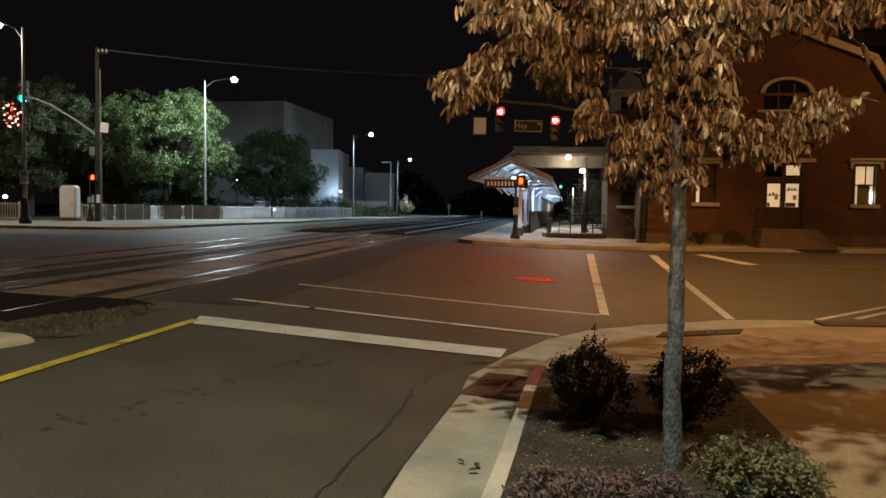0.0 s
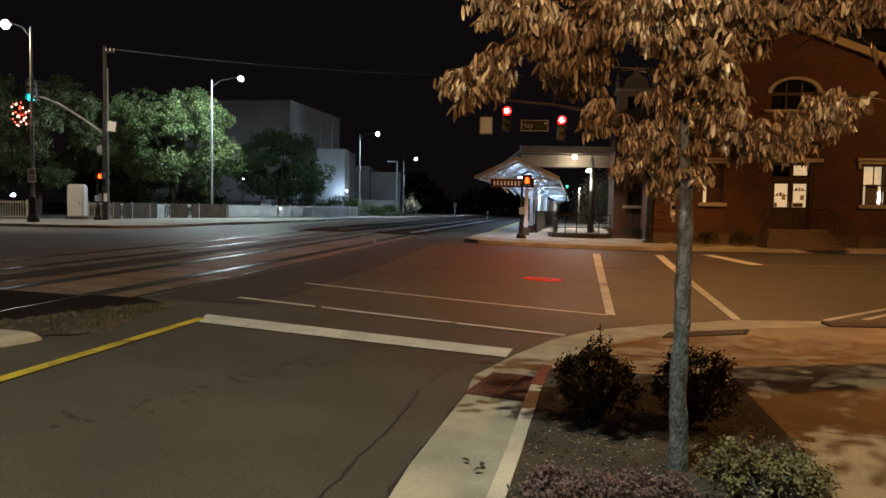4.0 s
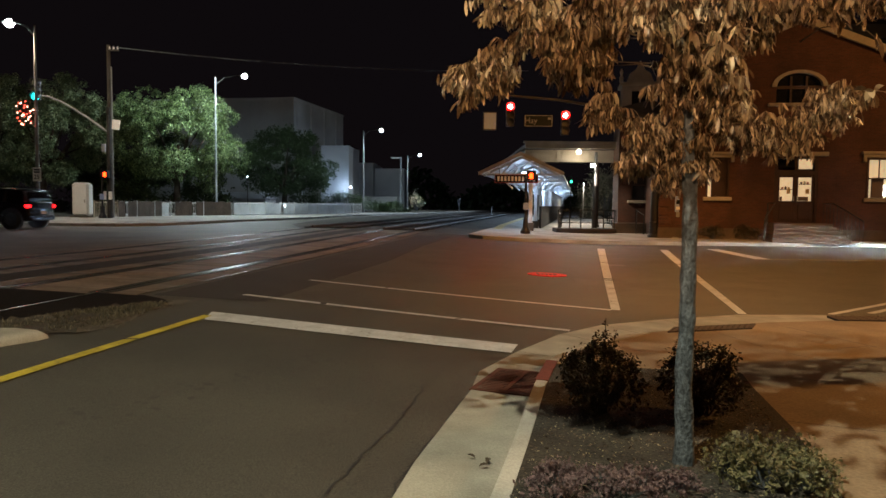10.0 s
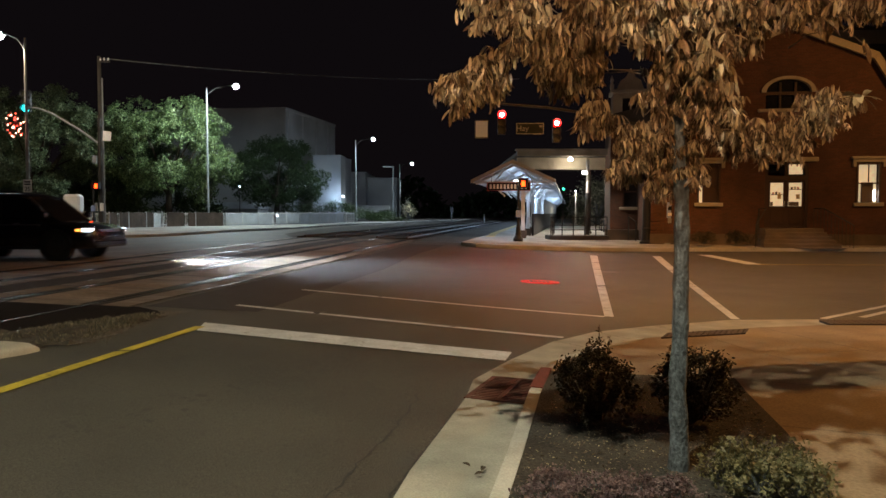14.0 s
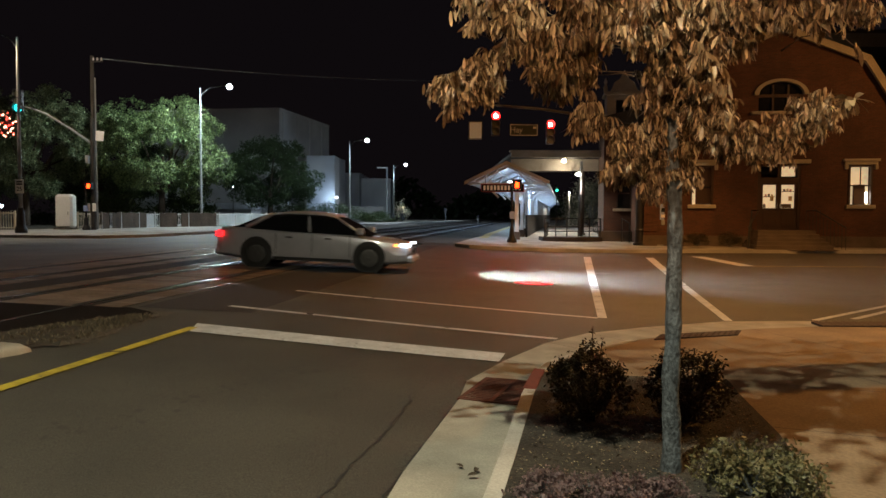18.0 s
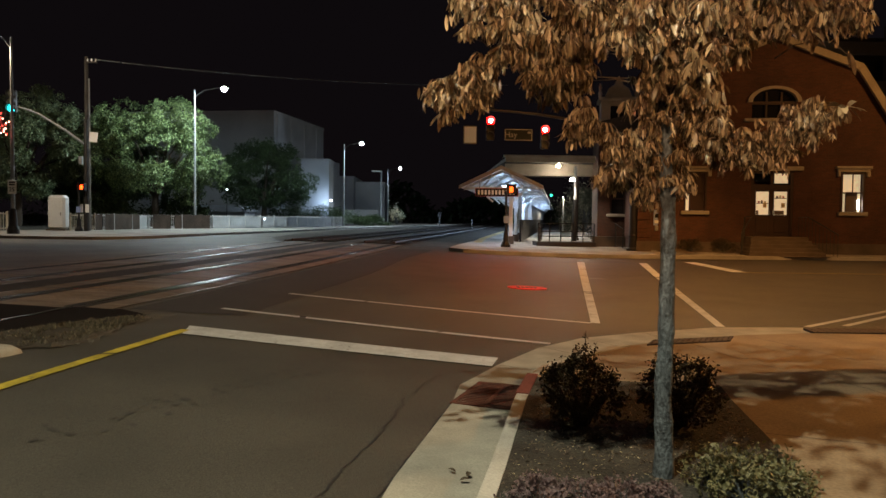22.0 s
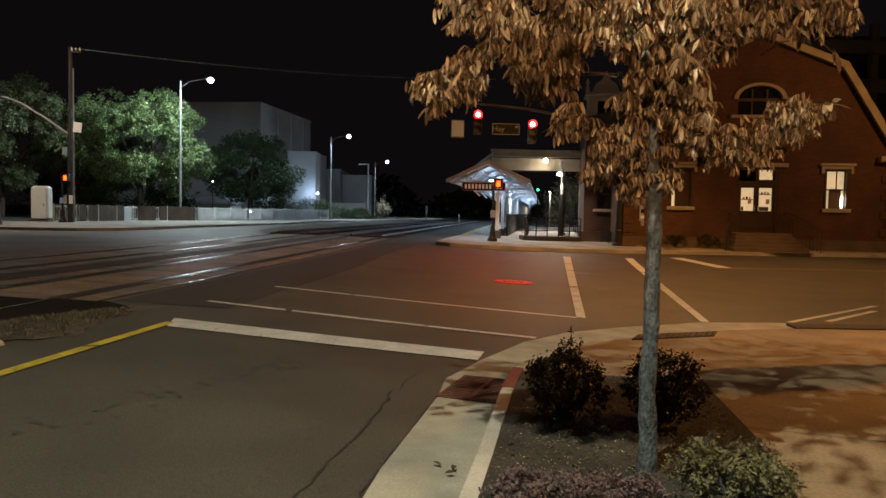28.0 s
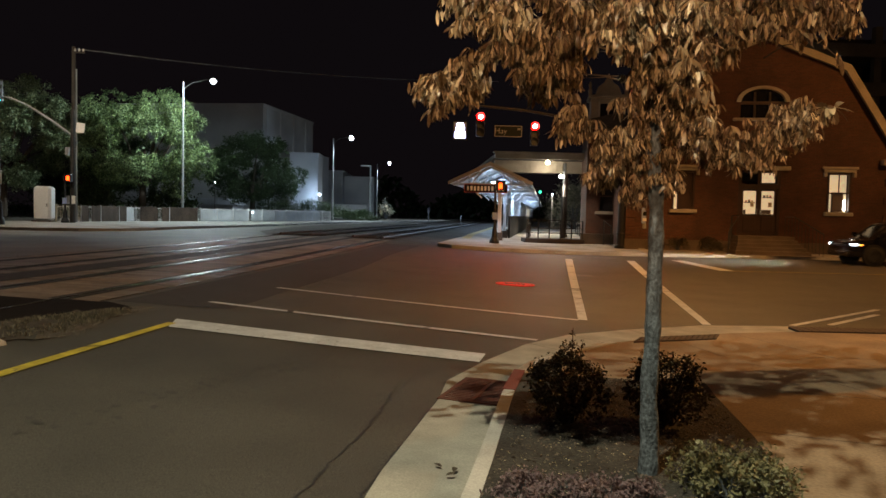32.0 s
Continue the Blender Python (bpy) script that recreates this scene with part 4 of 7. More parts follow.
def station_wing():
    w = thing("station_wing", "dark red brick station wing with a cream dormer", "building", Matrix.Translation((9.65, 42.3, 0.2)) @ pose(0, 0, 0, 0, 0, -9))
    bm = bmesh.new()
    for a in ((0, 0, 0, 0.7, 0.35, 6.5), (1.55, 0, 0, 3.1, 0.35, 6.5), (0.7, 0, 0, 1.55, 0.35, 1.9), (0.7, 0, 3.6, 1.55, 0.35, 6.5), (0, 0.36, 0, 0.35, 5, 6.5)):
        box(bm, *a)
    part("wall", bm, BRICK, w, "dark red brick wall")
    part("roof", prism(bmesh.new(), [(-0.5, 6.5), (3.6, 6.5), (3.6, 6.8), (1.6, 7.4), (-0.5, 6.9)], -0.3, 5), SLATE, w, "dark shingled roof")
    win = part("window", B(0.7, 0.15, 1.9, 1.55, 0.18, 3.6), GLASS, w, "dark sash window")
    part("frame", box(box(box(B(0.7, 0.04, 1.9, 0.78, 0.14, 3.6), 1.47, 0.04, 1.9, 1.55, 0.14, 3.6), 0.78, 0.04, 3.5, 1.47, 0.14, 3.6), 0.78, 0.04, 2.7, 1.47, 0.14, 2.78), WOOD, win)
    part("sill", B(0.5, -0.14, 1.72, 1.75, 0.1, 1.88, bevel=0.02), TRIM, win, "cream stone sill")
    d = part("dormer", B(0.1, -0.1, 6.5, 2.0, 1.5, 8.2), TRIM, w, "cream scrolled dormer")
    part("dormer_window", B(0.6, -0.14, 6.8, 1.5, -0.11, 7.9), GLASS, d)
    part("dormer_frame", box(box(box(B(0.5, -0.2, 6.7, 0.6, -0.09, 8.0), 1.5, -0.2, 6.7, 1.6, -0.09, 8.0), 0.5, -0.2, 8.0, 1.6, -0.09, 8.1), 1.01, -0.2, 6.8, 1.09, -0.12, 8.0), TRIM, d)
    part("cornice", B(-0.05, -0.25, 8.2, 2.15, 1.6, 8.4, bevel=0.04), TRIM, d)
    part("pediment", prism(bmesh.new(), [(0.3, 8.4), (1.8, 8.4), (1.6, 8.9), (1.3, 9.1), (1.05, 9.6), (0.8, 9.1), (0.5, 8.9)], 0.0, 0.3), TRIM, d, "scrolled gable top")
    for x in (0.05, 2.05):
        part("finial", lathe(bmesh.new(), [(0.1, 8.4), (0.12, 8.7), (0.06, 8.8), (0.1, 9.0), (0.02, 9.2)], 8, (x, 0.2, 0)), TRIM, d)
    part("plinth", B(-0.3, -0.7, 0, 3.1, -0.02, 0.62), STONE, w, "low concrete ramp wall")


station_wing()


def porch_roof():
    """The open roof that joins the platform to the station."""
    p = thing("porch_roof", "cream open porch roof with lit soffit", "canopy", Matrix.Translation((0, 0, 0.2)))
    part("fascia", B(4.7, 45, 4.95, 11.2, 45.25, 5.25, bevel=0.02), TRIM, p, "cream fascia")
    part("gutter_edge", B(4.6, 44.85, 5.25, 11.3, 45.3, 5.36, bevel=0.02), TRIM, p)
    part("roof_deck", B(4.7, 45.26, 5.0, 11.2, 62, 5.2), SLATE, p)
    part("beam", B(4.9, 47.0, 4.25, 11.0, 47.3, 4.99, bevel=0.02), TRIM, p, "cream beam with sunk panels")
    for k in range(3):
        x = 5.2 + k * 1.95
        part("panel_frame", box(box(box(B(x, 46.95, 4.36, x + 1.7, 46.998, 4.42), x, 46.95, 4.78, x + 1.7, 46.998, 4.84), x, 46.95, 4.42, x + 0.07, 46.998, 4.78), x + 1.63, 46.95, 4.42, x + 1.7, 46.998, 4.78), TRIM, p)
    for x in (9.40, 10.7):
        post = part("post", B(x - 0.12, 47.02, 0, x + 0.12, 47.28, 4.25, bevel=0.02), WOOD, p, "dark brown post")
        part("post_base", B(x - 0.18, 46.96, 0, x + 0.18, 47.34, 0.4, bevel=0.02), STONE, post)
    for x, y in ((8.1, 46.3), (9.6, 55.0)):
        part("ceiling_lamp", lathe(bmesh.new(), [(0.05, 4.98), (0.16, 4.86), (0.14, 4.76), (0.06, 4.72)], 12, (x, y, 0)), glowing("warm_lamp", (1.0, 0.9, 0.6), 14.0), p, "round lit ceiling lamp")


porch_roof()
lamp("lamp_light", (8.1, 46.0, 4.6), (8, 46, 0), 90, MILK, 0.1)
lamp("lamp_light", (9.6, 55.0, 4.6), (9.7, 54.0, 0), 2000, MILK, 0.15, 160)


def platform():
    """Gabled platform canopy that runs beside the railway."""
    m = Matrix.Translation((3.95, 40.0, 0.35)) @ pose(0, 0, 0, 0, 0, -10.0)
    c = thing("platform_canopy", "long gabled timber platform canopy lit from below", "canopy", m)
    L = 92.0
    part("roof", prism(bmesh.new(), [(-2.2, 3.03), (0, 4.05), (2.2, 3.03), (2.2, 3.13), (0, 4.17), (-2.2, 3.13)], 0, L), WHITE, c, "pale boarded canopy roof")
    for s in (-1, 1):
        part("barge_board", prism(bmesh.new(), [(s * 2.25, 2.98), (0, 4.02), (0, 4.22), (s * 2.25, 3.16)], -0.08, -0.002), TRIM, c, "cream barge board")
    for k in range(19):
        y = 1.0 + k * 5.0
        truss = part("truss", T([(-2.05, y, 3.06), (2.05, y, 3.06)], 0.06, 6), WHITE, c)
        for s in (-1, 1):
            part("rafter", T([(s * 2.1, y, 3.0), (0, y, 3.98)], 0.07, 6), WHITE, truss)
            part("strut", T([(s * 1.1, y, 3.08), (s * 0.55, y, 3.7)], 0.045, 6), WHITE, truss)
            part("brace", T([(s * 0.5, y, 2.3), (s * 1.3, y, 3.02)], 0.05, 6), WHITE, truss)
        post = part("post", B(0.38, y - 0.1, 0, 0.58, y + 0.1, 3.05, bevel=0.015), WHITE, c, "white canopy post")
        part("post_base", B(0.3, y - 0.18, -0.01, 0.66, y + 0.18, 0.45, bevel=0.02), STONE, post)
        if k % 2 == 0 and k < 12:
            part("strip_light", B(-0.12, y + 1.4, 3.2, 0.12, y + 2.6, 3.26), glowing("cool_tube", (0.55, 0.75, 1.0), 9.0), c, "blue-white strip light")
    for k in range(7):
        part("purlin", T([(-1.8 + 0.6 * k, 0.2, 3.0 + (1.02 - abs(-1.8 + 0.6 * k) * 0.465)), (-1.8 + 0.6 * k, L, 3.0 + (1.02 - abs(-1.8 + 0.6 * k) * 0.465))], 0.05, 6), WHITE, c)
    screen = part("screen_wall", B(0.7, 6, 0, 0.82, 80, 1.35), IRON, c, "dark low screen wall")
    # white sheet added for the brightness above the wall, where it stands open
    part("bright_sheet", B(0.72, 24, 1.36, 0.8, 80, 2.6), WHITE, screen, "white sheet standing in for the bright canopy beyond")
    return c


canopy = platform()
# cool spot added before the canopy to whiten the pavement; no fitting there
lamp("lamp_light", (3.9, 38.6, 3.0), (3.7, 38.2, 0), 260, (0.62, 0.76, 1.0), 0.12, 140, 0.5)
for y, watts in ((45, 30), (55, 130), (67, 480), (84, 1000), (106, 1200)):
    lamp("lamp_light", (3.95 + 0.176 * (y - 40), y, 2.75), (4, y, 0), watts * 1.2, (0.46, 0.67, 1.0), 0.15)


def text_mesh(s, size, depth=0.01):
    cu = bpy.data.curves.new("text", "FONT")
    cu.body, cu.size, cu.extrude, cu.align_x, cu.align_y = s, size, depth, "CENTER", "CENTER"
    ob = bpy.data.objects.new("text", cu)
    scene.collection.objects.link(ob)
    me = bpy.data.meshes.new_from_object(ob.evaluated_get(bpy.context.evaluated_depsgraph_get()))
    bpy.data.objects.remove(ob)
    return me


def lettering(name, s, size, material, parent, at):
    me = text_mesh(s, size)
    me.materials.clear()
    me.materials.append(material)
    ob = new(name, me)
    ob.parent, ob.matrix_basis = parent, at @ pose(0, 0, 0, 90, 0, 0)
    return ob


RED_GLARE = glowing("red_signal_glare", (1.0, 0.62, 0.58), 30.0)
RED_GLOW = glowing("red_signal", (1.0, 0.0015, 0.0012), 40.0)
ORANGE_GLOW = glowing("orange_hand", (1.0, 0.038, 0.004), 11.0)
CYAN_GLOW = glowing("green_signal", (0.01, 0.75, 0.75), 5.0)
LED_WHITE = glowing("led_white", (0.75, 0.85, 1.0), 14.0)
SIGN_GREY = surface("sign_face_grey", (0.26, 0.33, 0.56), 0.6, grain=20, vary=0.1)
SIGN_WHITE = surface("sign_white", (0.75, 0.74, 0.72), 0.5, grain=20, vary=0.08)
SIGN_RED = surface("sign_red", (0.22, 0.03, 0.03), 0.5, grain=20, vary=0.1)
DARK_LENS = surface("unlit_lens", (0.03, 0.03, 0.02), 0.3)
EDGE_TILE = surface("platform_edge_tile", (0.45, 0.35, 0.15), 0.8, grain=20, vary=0.2)
SIGN_DIM = surface("sign_reflective", (0.11, 0.11, 0.13), 0.5)
SIGN_GREEN = surface("sign_dark", (0.010, 0.012, 0.012), 0.9)
SIGN_GREEN.node_tree.nodes["Principled BSDF"].inputs["Specular IOR Level"].default_value = 0.15


def signal_head(parent, x, y, z, lit, material, scale=1.0):
    """Three lenses in a black box that faces -y. lit: 0 top, 1 middle, 2 bottom."""
    s = scale
    head = part("signal_head", B(x - 0.18 * s, y, z - 0.53 * s, x + 0.18 * s, y + 0.2 * s, z + 0.53 * s, bevel=0.03), BLACK, parent, "black three-lens signal head")
    for k in range(3):
        zc = z + (0.34 - 0.34 * k) * s
        # lens drawn oversize to stand in for the glare of the lit one
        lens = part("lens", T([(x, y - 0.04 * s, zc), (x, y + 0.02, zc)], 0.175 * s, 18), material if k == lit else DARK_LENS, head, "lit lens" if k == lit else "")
        # pale glowing disc stands in for the washed-out middle of the glare
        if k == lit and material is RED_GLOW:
            part("glare_disc", T([(x, y - 0.055 * s, zc), (x, y - 0.045, zc)], 0.10 * s, 14), RED_GLARE, head, "pale disc standing in for glare on the lit lens")
        bm = bmesh.new()
        n = 12
        for r0, r1 in ((0.180 * s, 0.190 * s),):
            ring = [[bm.verts.new((x + r * math.cos(a), yy, zc + r * math.sin(a))) for a in [radians(-30 + 240 * i / n) for i in range(n + 1)]] for r, yy in ((r0, y), (r0, y - 0.22 * s), (r1, y - 0.22 * s), (r1, y))]
            for q in range(4):
                for i in range(n):
                    bm.faces.new((ring[q][i], ring[q][i + 1], ring[(q + 1) % 4][i + 1], ring[(q + 1) % 4][i]))
        part("visor", bm, BLACK, head)
    return head


def station_mast():
    base = Vector((11.02, 36.0, gz(11.02, 36) + 0.15))
    mast = thing("signal_mast", "grey steel signal mast with two red lights", "traffic light", Matrix.Translation(base))
    part("pole", T([(0, 0, 0), (0, 0, 0.3), (0, 0, 6.4)], [0.17, 0.15, 0.11], 12), GALV, mast, "tapered grey steel pole")
    part("base_plate", B(-0.25, -0.25, -0.02, 0.25, 0.25, 0.06, bevel=0.015), GALV, mast)
    part("mast_arm", T([(0, -0.05, 5.0), (-1.2, -0.3, 5.55), (-3.0, -0.8, 5.95), (-6.0, -1.4, 6.3), (-9.6, -1.9, 6.5)], [0.09, 0.085, 0.075, 0.06, 0.045], 10), BLACK, mast, "curved black mast arm")
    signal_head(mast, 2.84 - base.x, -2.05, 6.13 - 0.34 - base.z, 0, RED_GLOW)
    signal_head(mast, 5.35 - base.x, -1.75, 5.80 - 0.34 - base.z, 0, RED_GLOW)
    sx = 4.12 - base.x
    sign = part("street_sign", B(sx - 0.62, -1.95, 5.53 - 0.25 - base.z, sx + 0.62, -1.92, 5.53 + 0.25 - base.z), SIGN_GREEN, mast, "dark street name sign with a pale border")
    bm = bmesh.new()
    z = 5.53 - base.z
    for a in ((sx - 0.62, z + 0.22, sx + 0.62, z + 0.25), (sx - 0.62, z - 0.25, sx + 0.62, z - 0.22), (sx - 0.62, z - 0.22, sx - 0.59, z + 0.22), (sx + 0.59, z - 0.22, sx + 0.62, z + 0.22)):
        box(bm, a[0], -1.96, a[1], a[2], -1.952, a[3])
    part("sign_border", bm, SIGN_DIM, sign)
    lettering("lettering", "Hay", 0.36, SIGN_DIM, sign, Matrix.Translation((sx - 0.34, -1.96, z)))
    part("small_lettering", B(sx + 0.42, -1.965, z + 0.06, sx + 0.56, -1.953, z + 0.15), SIGN_DIM, sign)
    # pushbutton and plate on the pole
    plate = part("pushbutton_sign", B(-0.14, -0.19, 1.25, 0.14, -0.17, 2.0), SIGN_GREY, mast, "pale pushbutton sign")
    part("pictogram", B(-0.085, -0.197, 1.62, 0.085, -0.192, 1.82), SIGN_GREEN, plate)
    part("word_bar", B(-0.09, -0.197, 1.36, 0.09, -0.192, 1.5), SIGN_WHITE, plate)
    part("pushbutton", B(-0.08, -0.24, 1.0, 0.08, -0.12, 1.25, bevel=0.02), GALV, mast)
    bx = 1.94 - base.x
    box_sign = part("led_sign", box(box(box(B(bx - 0.30, -2.0, 5.10 - base.z, bx + 0.30, -1.86, 5.14 - base.z), bx - 0.30, -2.0, 5.86 - base.z, bx + 0.30, -1.86, 5.90 - base.z), bx - 0.30, -2.0, 5.14 - base.z, bx - 0.27, -1.86, 5.86 - base.z), bx + 0.27, -2.0, 5.14 - base.z, bx + 0.30, -1.86, 5.86 - base.z), IRON, mast, "LED sign, its switching on shown by an added turning panel")
    # added panel: its flip stands in for the LED sign switching on
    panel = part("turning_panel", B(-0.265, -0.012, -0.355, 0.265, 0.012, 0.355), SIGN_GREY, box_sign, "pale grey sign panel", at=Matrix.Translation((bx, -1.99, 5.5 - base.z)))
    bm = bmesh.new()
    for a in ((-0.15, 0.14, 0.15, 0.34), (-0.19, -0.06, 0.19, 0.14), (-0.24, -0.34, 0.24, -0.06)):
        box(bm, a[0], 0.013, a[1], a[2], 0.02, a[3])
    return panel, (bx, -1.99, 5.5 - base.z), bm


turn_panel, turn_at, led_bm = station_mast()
for at_lens in ((2.84, 33.5, 6.13), (5.35, 33.8, 5.80)):
    lamp("lamp_light", at_lens, (at_lens[0], 0, 2), 300, (1.0, 0.04, 0.02), 0.12, 150, 0.3)
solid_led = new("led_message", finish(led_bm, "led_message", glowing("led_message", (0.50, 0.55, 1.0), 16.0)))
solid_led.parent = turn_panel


def walk_signal(name, label, x, y, z, pole=True, tall=2.8):
    """A post with a pedestrian signal that shows an orange hand."""
    s = thing(name, label, "pedestrian signal", Matrix.Translation((x, y, z)))
    if pole:
        part("post", T([(0, 0, 0.3), (0, 0, tall - 0.25)], 0.06, 10), BLACK, s, "black post")
        part("post_base", lathe(bmesh.new(), [(0.24, 0), (0.24, 0.12), (0.14, 0.3), (0.1, 0.7), (0.075, 0.8)], 14), BLACK, s, "flared black cast base")
        part("finial", lathe(bmesh.new(), [(0.06, tall - 0.25), (0.08, tall - 0.2), (0.02, tall - 0.1)], 10), BLACK, s)
    head = part("signal_box", B(0.0, -0.14, tall - 0.23, 0.44, 0.1, tall + 0.23, bevel=0.02), BLACK, s, "black pedestrian signal box")
    part("visor", box(box(B(0.0, -0.26, tall + 0.2, 0.44, -0.13, tall + 0.23), 0.0, -0.26, tall - 0.2, 0.03, -0.13, tall + 0.2), 0.41, -0.26, tall - 0.2, 0.44, -0.13, tall + 0.2), BLACK, head)
    bm = B(0.13, -0.16, tall - 0.16, 0.31, -0.145, tall + 0.03, bevel=0.004)
    for k in range(4):
        box(bm, 0.135 + 0.045 * k, -0.16, tall + 0.03, 0.17 + 0.045 * k, -0.145, tall + 0.13 - 0.02 * abs(k - 1.5))
    part("hand", bm, ORANGE_GLOW, head, "lit orange hand")
    if pole:
        part("pushbutton_plate", B(-0.13, -0.1, 1.15, 0.13, -0.07, 1.5, bevel=0.01), SIGN_GREY, s, "grey pushbutton plate")
    return s


walk_signal("pedestrian_signal", "black post with a lit orange hand signal", 3.85, 36.3, gz(3.85, 36.3) + 0.15)

part("edge_strip", drape(strip([(2.75, 40.5), (3.6, 48.0), (8.4, 80.0)], 0.45), 0.158, 3.0), EDGE_TILE, far_pavement, "worn yellow platform edge strip")

# platform name board over the gable
board = thing("station_sign", "red station name board with pale lettering bars", "sign", canopy.matrix_basis @ Matrix.Translation((-0.2, -0.35, 2.78)))
part("board", B(-1.1, 0, -0.18, 1.1, 0.05, 0.18), SIGN_GREEN, board)
part("frame", box(box(box(B(-1.14, -0.02, 0.18, 1.14, 0.06, 0.22), -1.14, -0.02, -0.22, 1.14, 0.06, -0.18), -1.14, -0.02, -0.18, -1.1, 0.06, 0.18), 1.1, -0.02, -0.18, 1.14, 0.06, 0.18), SIGN_RED, board, "red frame")
for k in range(11):
    part("letter_bar", B(-1.0 + k * 0.185, -0.012, -0.12, -0.89 + k * 0.185, -0.002, 0.12), SIGN_WHITE, board)
for s in (-1, 1):
    part("hanger", T([(s * 0.9, 0.03, 0.2), (s * 0.9, 0.03, 0.55)], 0.015, 5), IRON, board)

DARK_STONE = surface("dark_ramp_concrete", (0.055, 0.045, 0.04), 0.85, grain=40, vary=0.2, stain=0.3)
# ramp, railings, lamp post, bins before the wing
bm = bmesh.new()
prism(bm, [(0, -0.5), (3.4, -0.5), (3.4, 0), (0, 0)], 0, 31)
for v in bm.verts:
    v.co.z += v.co.y * 0.006
    v.co.x += v.co.y * 0.15
tagged(new("platform_ramp", finish(bm, "platform_ramp", PALE_CONCRETE)), "pale concrete walkway that climbs gently to the platform", "ramp", kind="structure").matrix_basis = Matrix.Translation((6.4, 42.0, 0.42))
ramp = tagged(new("ramp", finish(B(5.9, 40.0, 0.3, 9.1, 41.6, 0.54, bevel=0.02), "ramp", DARK_STONE)), "low concrete access ramp", "ramp", kind="structure")


def railing(label, pts, z0, posts):
    r = thing("railing", label, "railing", Matrix.Translation((pts[0][0], pts[0][1], z0)), "railings at the ramp")
    o = Vector((pts[0][0], pts[0][1]))
    loc = [Vector((p[0] - o.x, p[1] - o.y, 0)) for p in pts]
    for h in (0.98, 0.55, 0.3):
        part("rail", T([(p.x, p.y, h) for p in loc], 0.025, 6), IRON, r)
    for k in range(posts):
        s = k / (posts - 1) * (len(loc) - 1)
        i = min(len(loc) - 2, int(s))
        q = loc[i].lerp(loc[i + 1], s - i)
        part("post", T([(q.x, q.y, 0), (q.x, q.y, 1.0)], 0.03, 8), IRON, r)


railing("dark iron railing on the access ramp", [(6.0, 40.1), (9.0, 40.1)], 0.54, 6)
railing("dark iron railing along the ramp's upper side", [(10.1, 44.0), (11.6, 54.0)], 0.31, 6)
grip = thing("handrail", "short sloping dark iron handrail at the ramp", "handrail", Matrix.Translation((10.0, 38.4, 0.31)))
part("rail", T([(-0.18, 0.5, 1.25), (0.1, 0.0, 0.98), (0.12, -0.05, 0.75)], 0.028, 8), IRON, grip, "sloping grip")
part("post", T([(0.1, 0, 0), (0.1, 0, 1.0)], 0.03, 8), IRON, grip)
part("post", T([(-0.16, 0.48, 0), (-0.16, 0.48, 1.23)], 0.03, 8), IRON, grip)
railing("dark iron railing beside the platform", [(6.1, 40.3), (7.4, 48.0)], 0.31, 6)

post = thing("lamp_post", "steel lamp post with a small white lamp", "lamp post", Matrix.Translation((8.3, 41.9, 0.3)))
part("pole", T([(0, 0, 0), (0, 0, 4.4)], 0.09, 10), GALV, post)
part("lower_sleeve", T([(0, 0, 0), (0, 0, 2.55)], 0.135, 12), BLACK, post, "black lower sleeve")
part("lamp_head", lathe(bmesh.new(), [(0.02, 3.78), (0.14, 3.7), (0.12, 3.6), (0.03, 3.58)], 12, (-0.2, -0.1, 0)), glowing("post_lamp", (1.0, 0.97, 0.8), 30.0), post, "lit lamp head")
part("arm", T([(0, 0, 3.8), (-0.2, -0.1, 3.78)], 0.02, 6), GALV, post)
lamp("lamp_light", (8.05, 41.6, 3.7), (8, 40, 0), 420, MILK, 0.1, 165)


rail_signal = thing("railway_signal", "slim dark railway signal with a small green light", "railway signal", Matrix.Translation((12.43, 75.0, gz(12.4, 75) + 0.15)))
part("post", T([(0, 0.12, 0), (0, 0.12, 4.3)], 0.05, 8), IRON, rail_signal, "dark slim post")
part("signal_head", B(-0.13, -0.02, 3.5, 0.13, 0.1, 4.25, bevel=0.03), BLACK, rail_signal)
part("lens", T([(0, -0.04, 3.87), (0, 0.0, 3.87)], 0.12, 12), glowing("green_lens", (0.05, 1.0, 0.55), 4.0), rail_signal, "lit green lens")


# ---- beyond the railway ----
LAMP_GLOW = glowing("led_lamp", (0.85, 0.95, 1.0), 220.0)
BLOCK = surface("painted_block_wall", (0.64, 0.64, 0.64), 0.8, grain=10, vary=0.08, stain=0.2, stain_size=0.15)
FENCE_BEIGE = surface("beige_fence", (0.42, 0.38, 0.29), 0.6, grain=20, vary=0.15)
TIMBER = surface("timber_pole", (0.055, 0.047, 0.04), 0.85, grain=20, vary=0.3, stain=0.3)


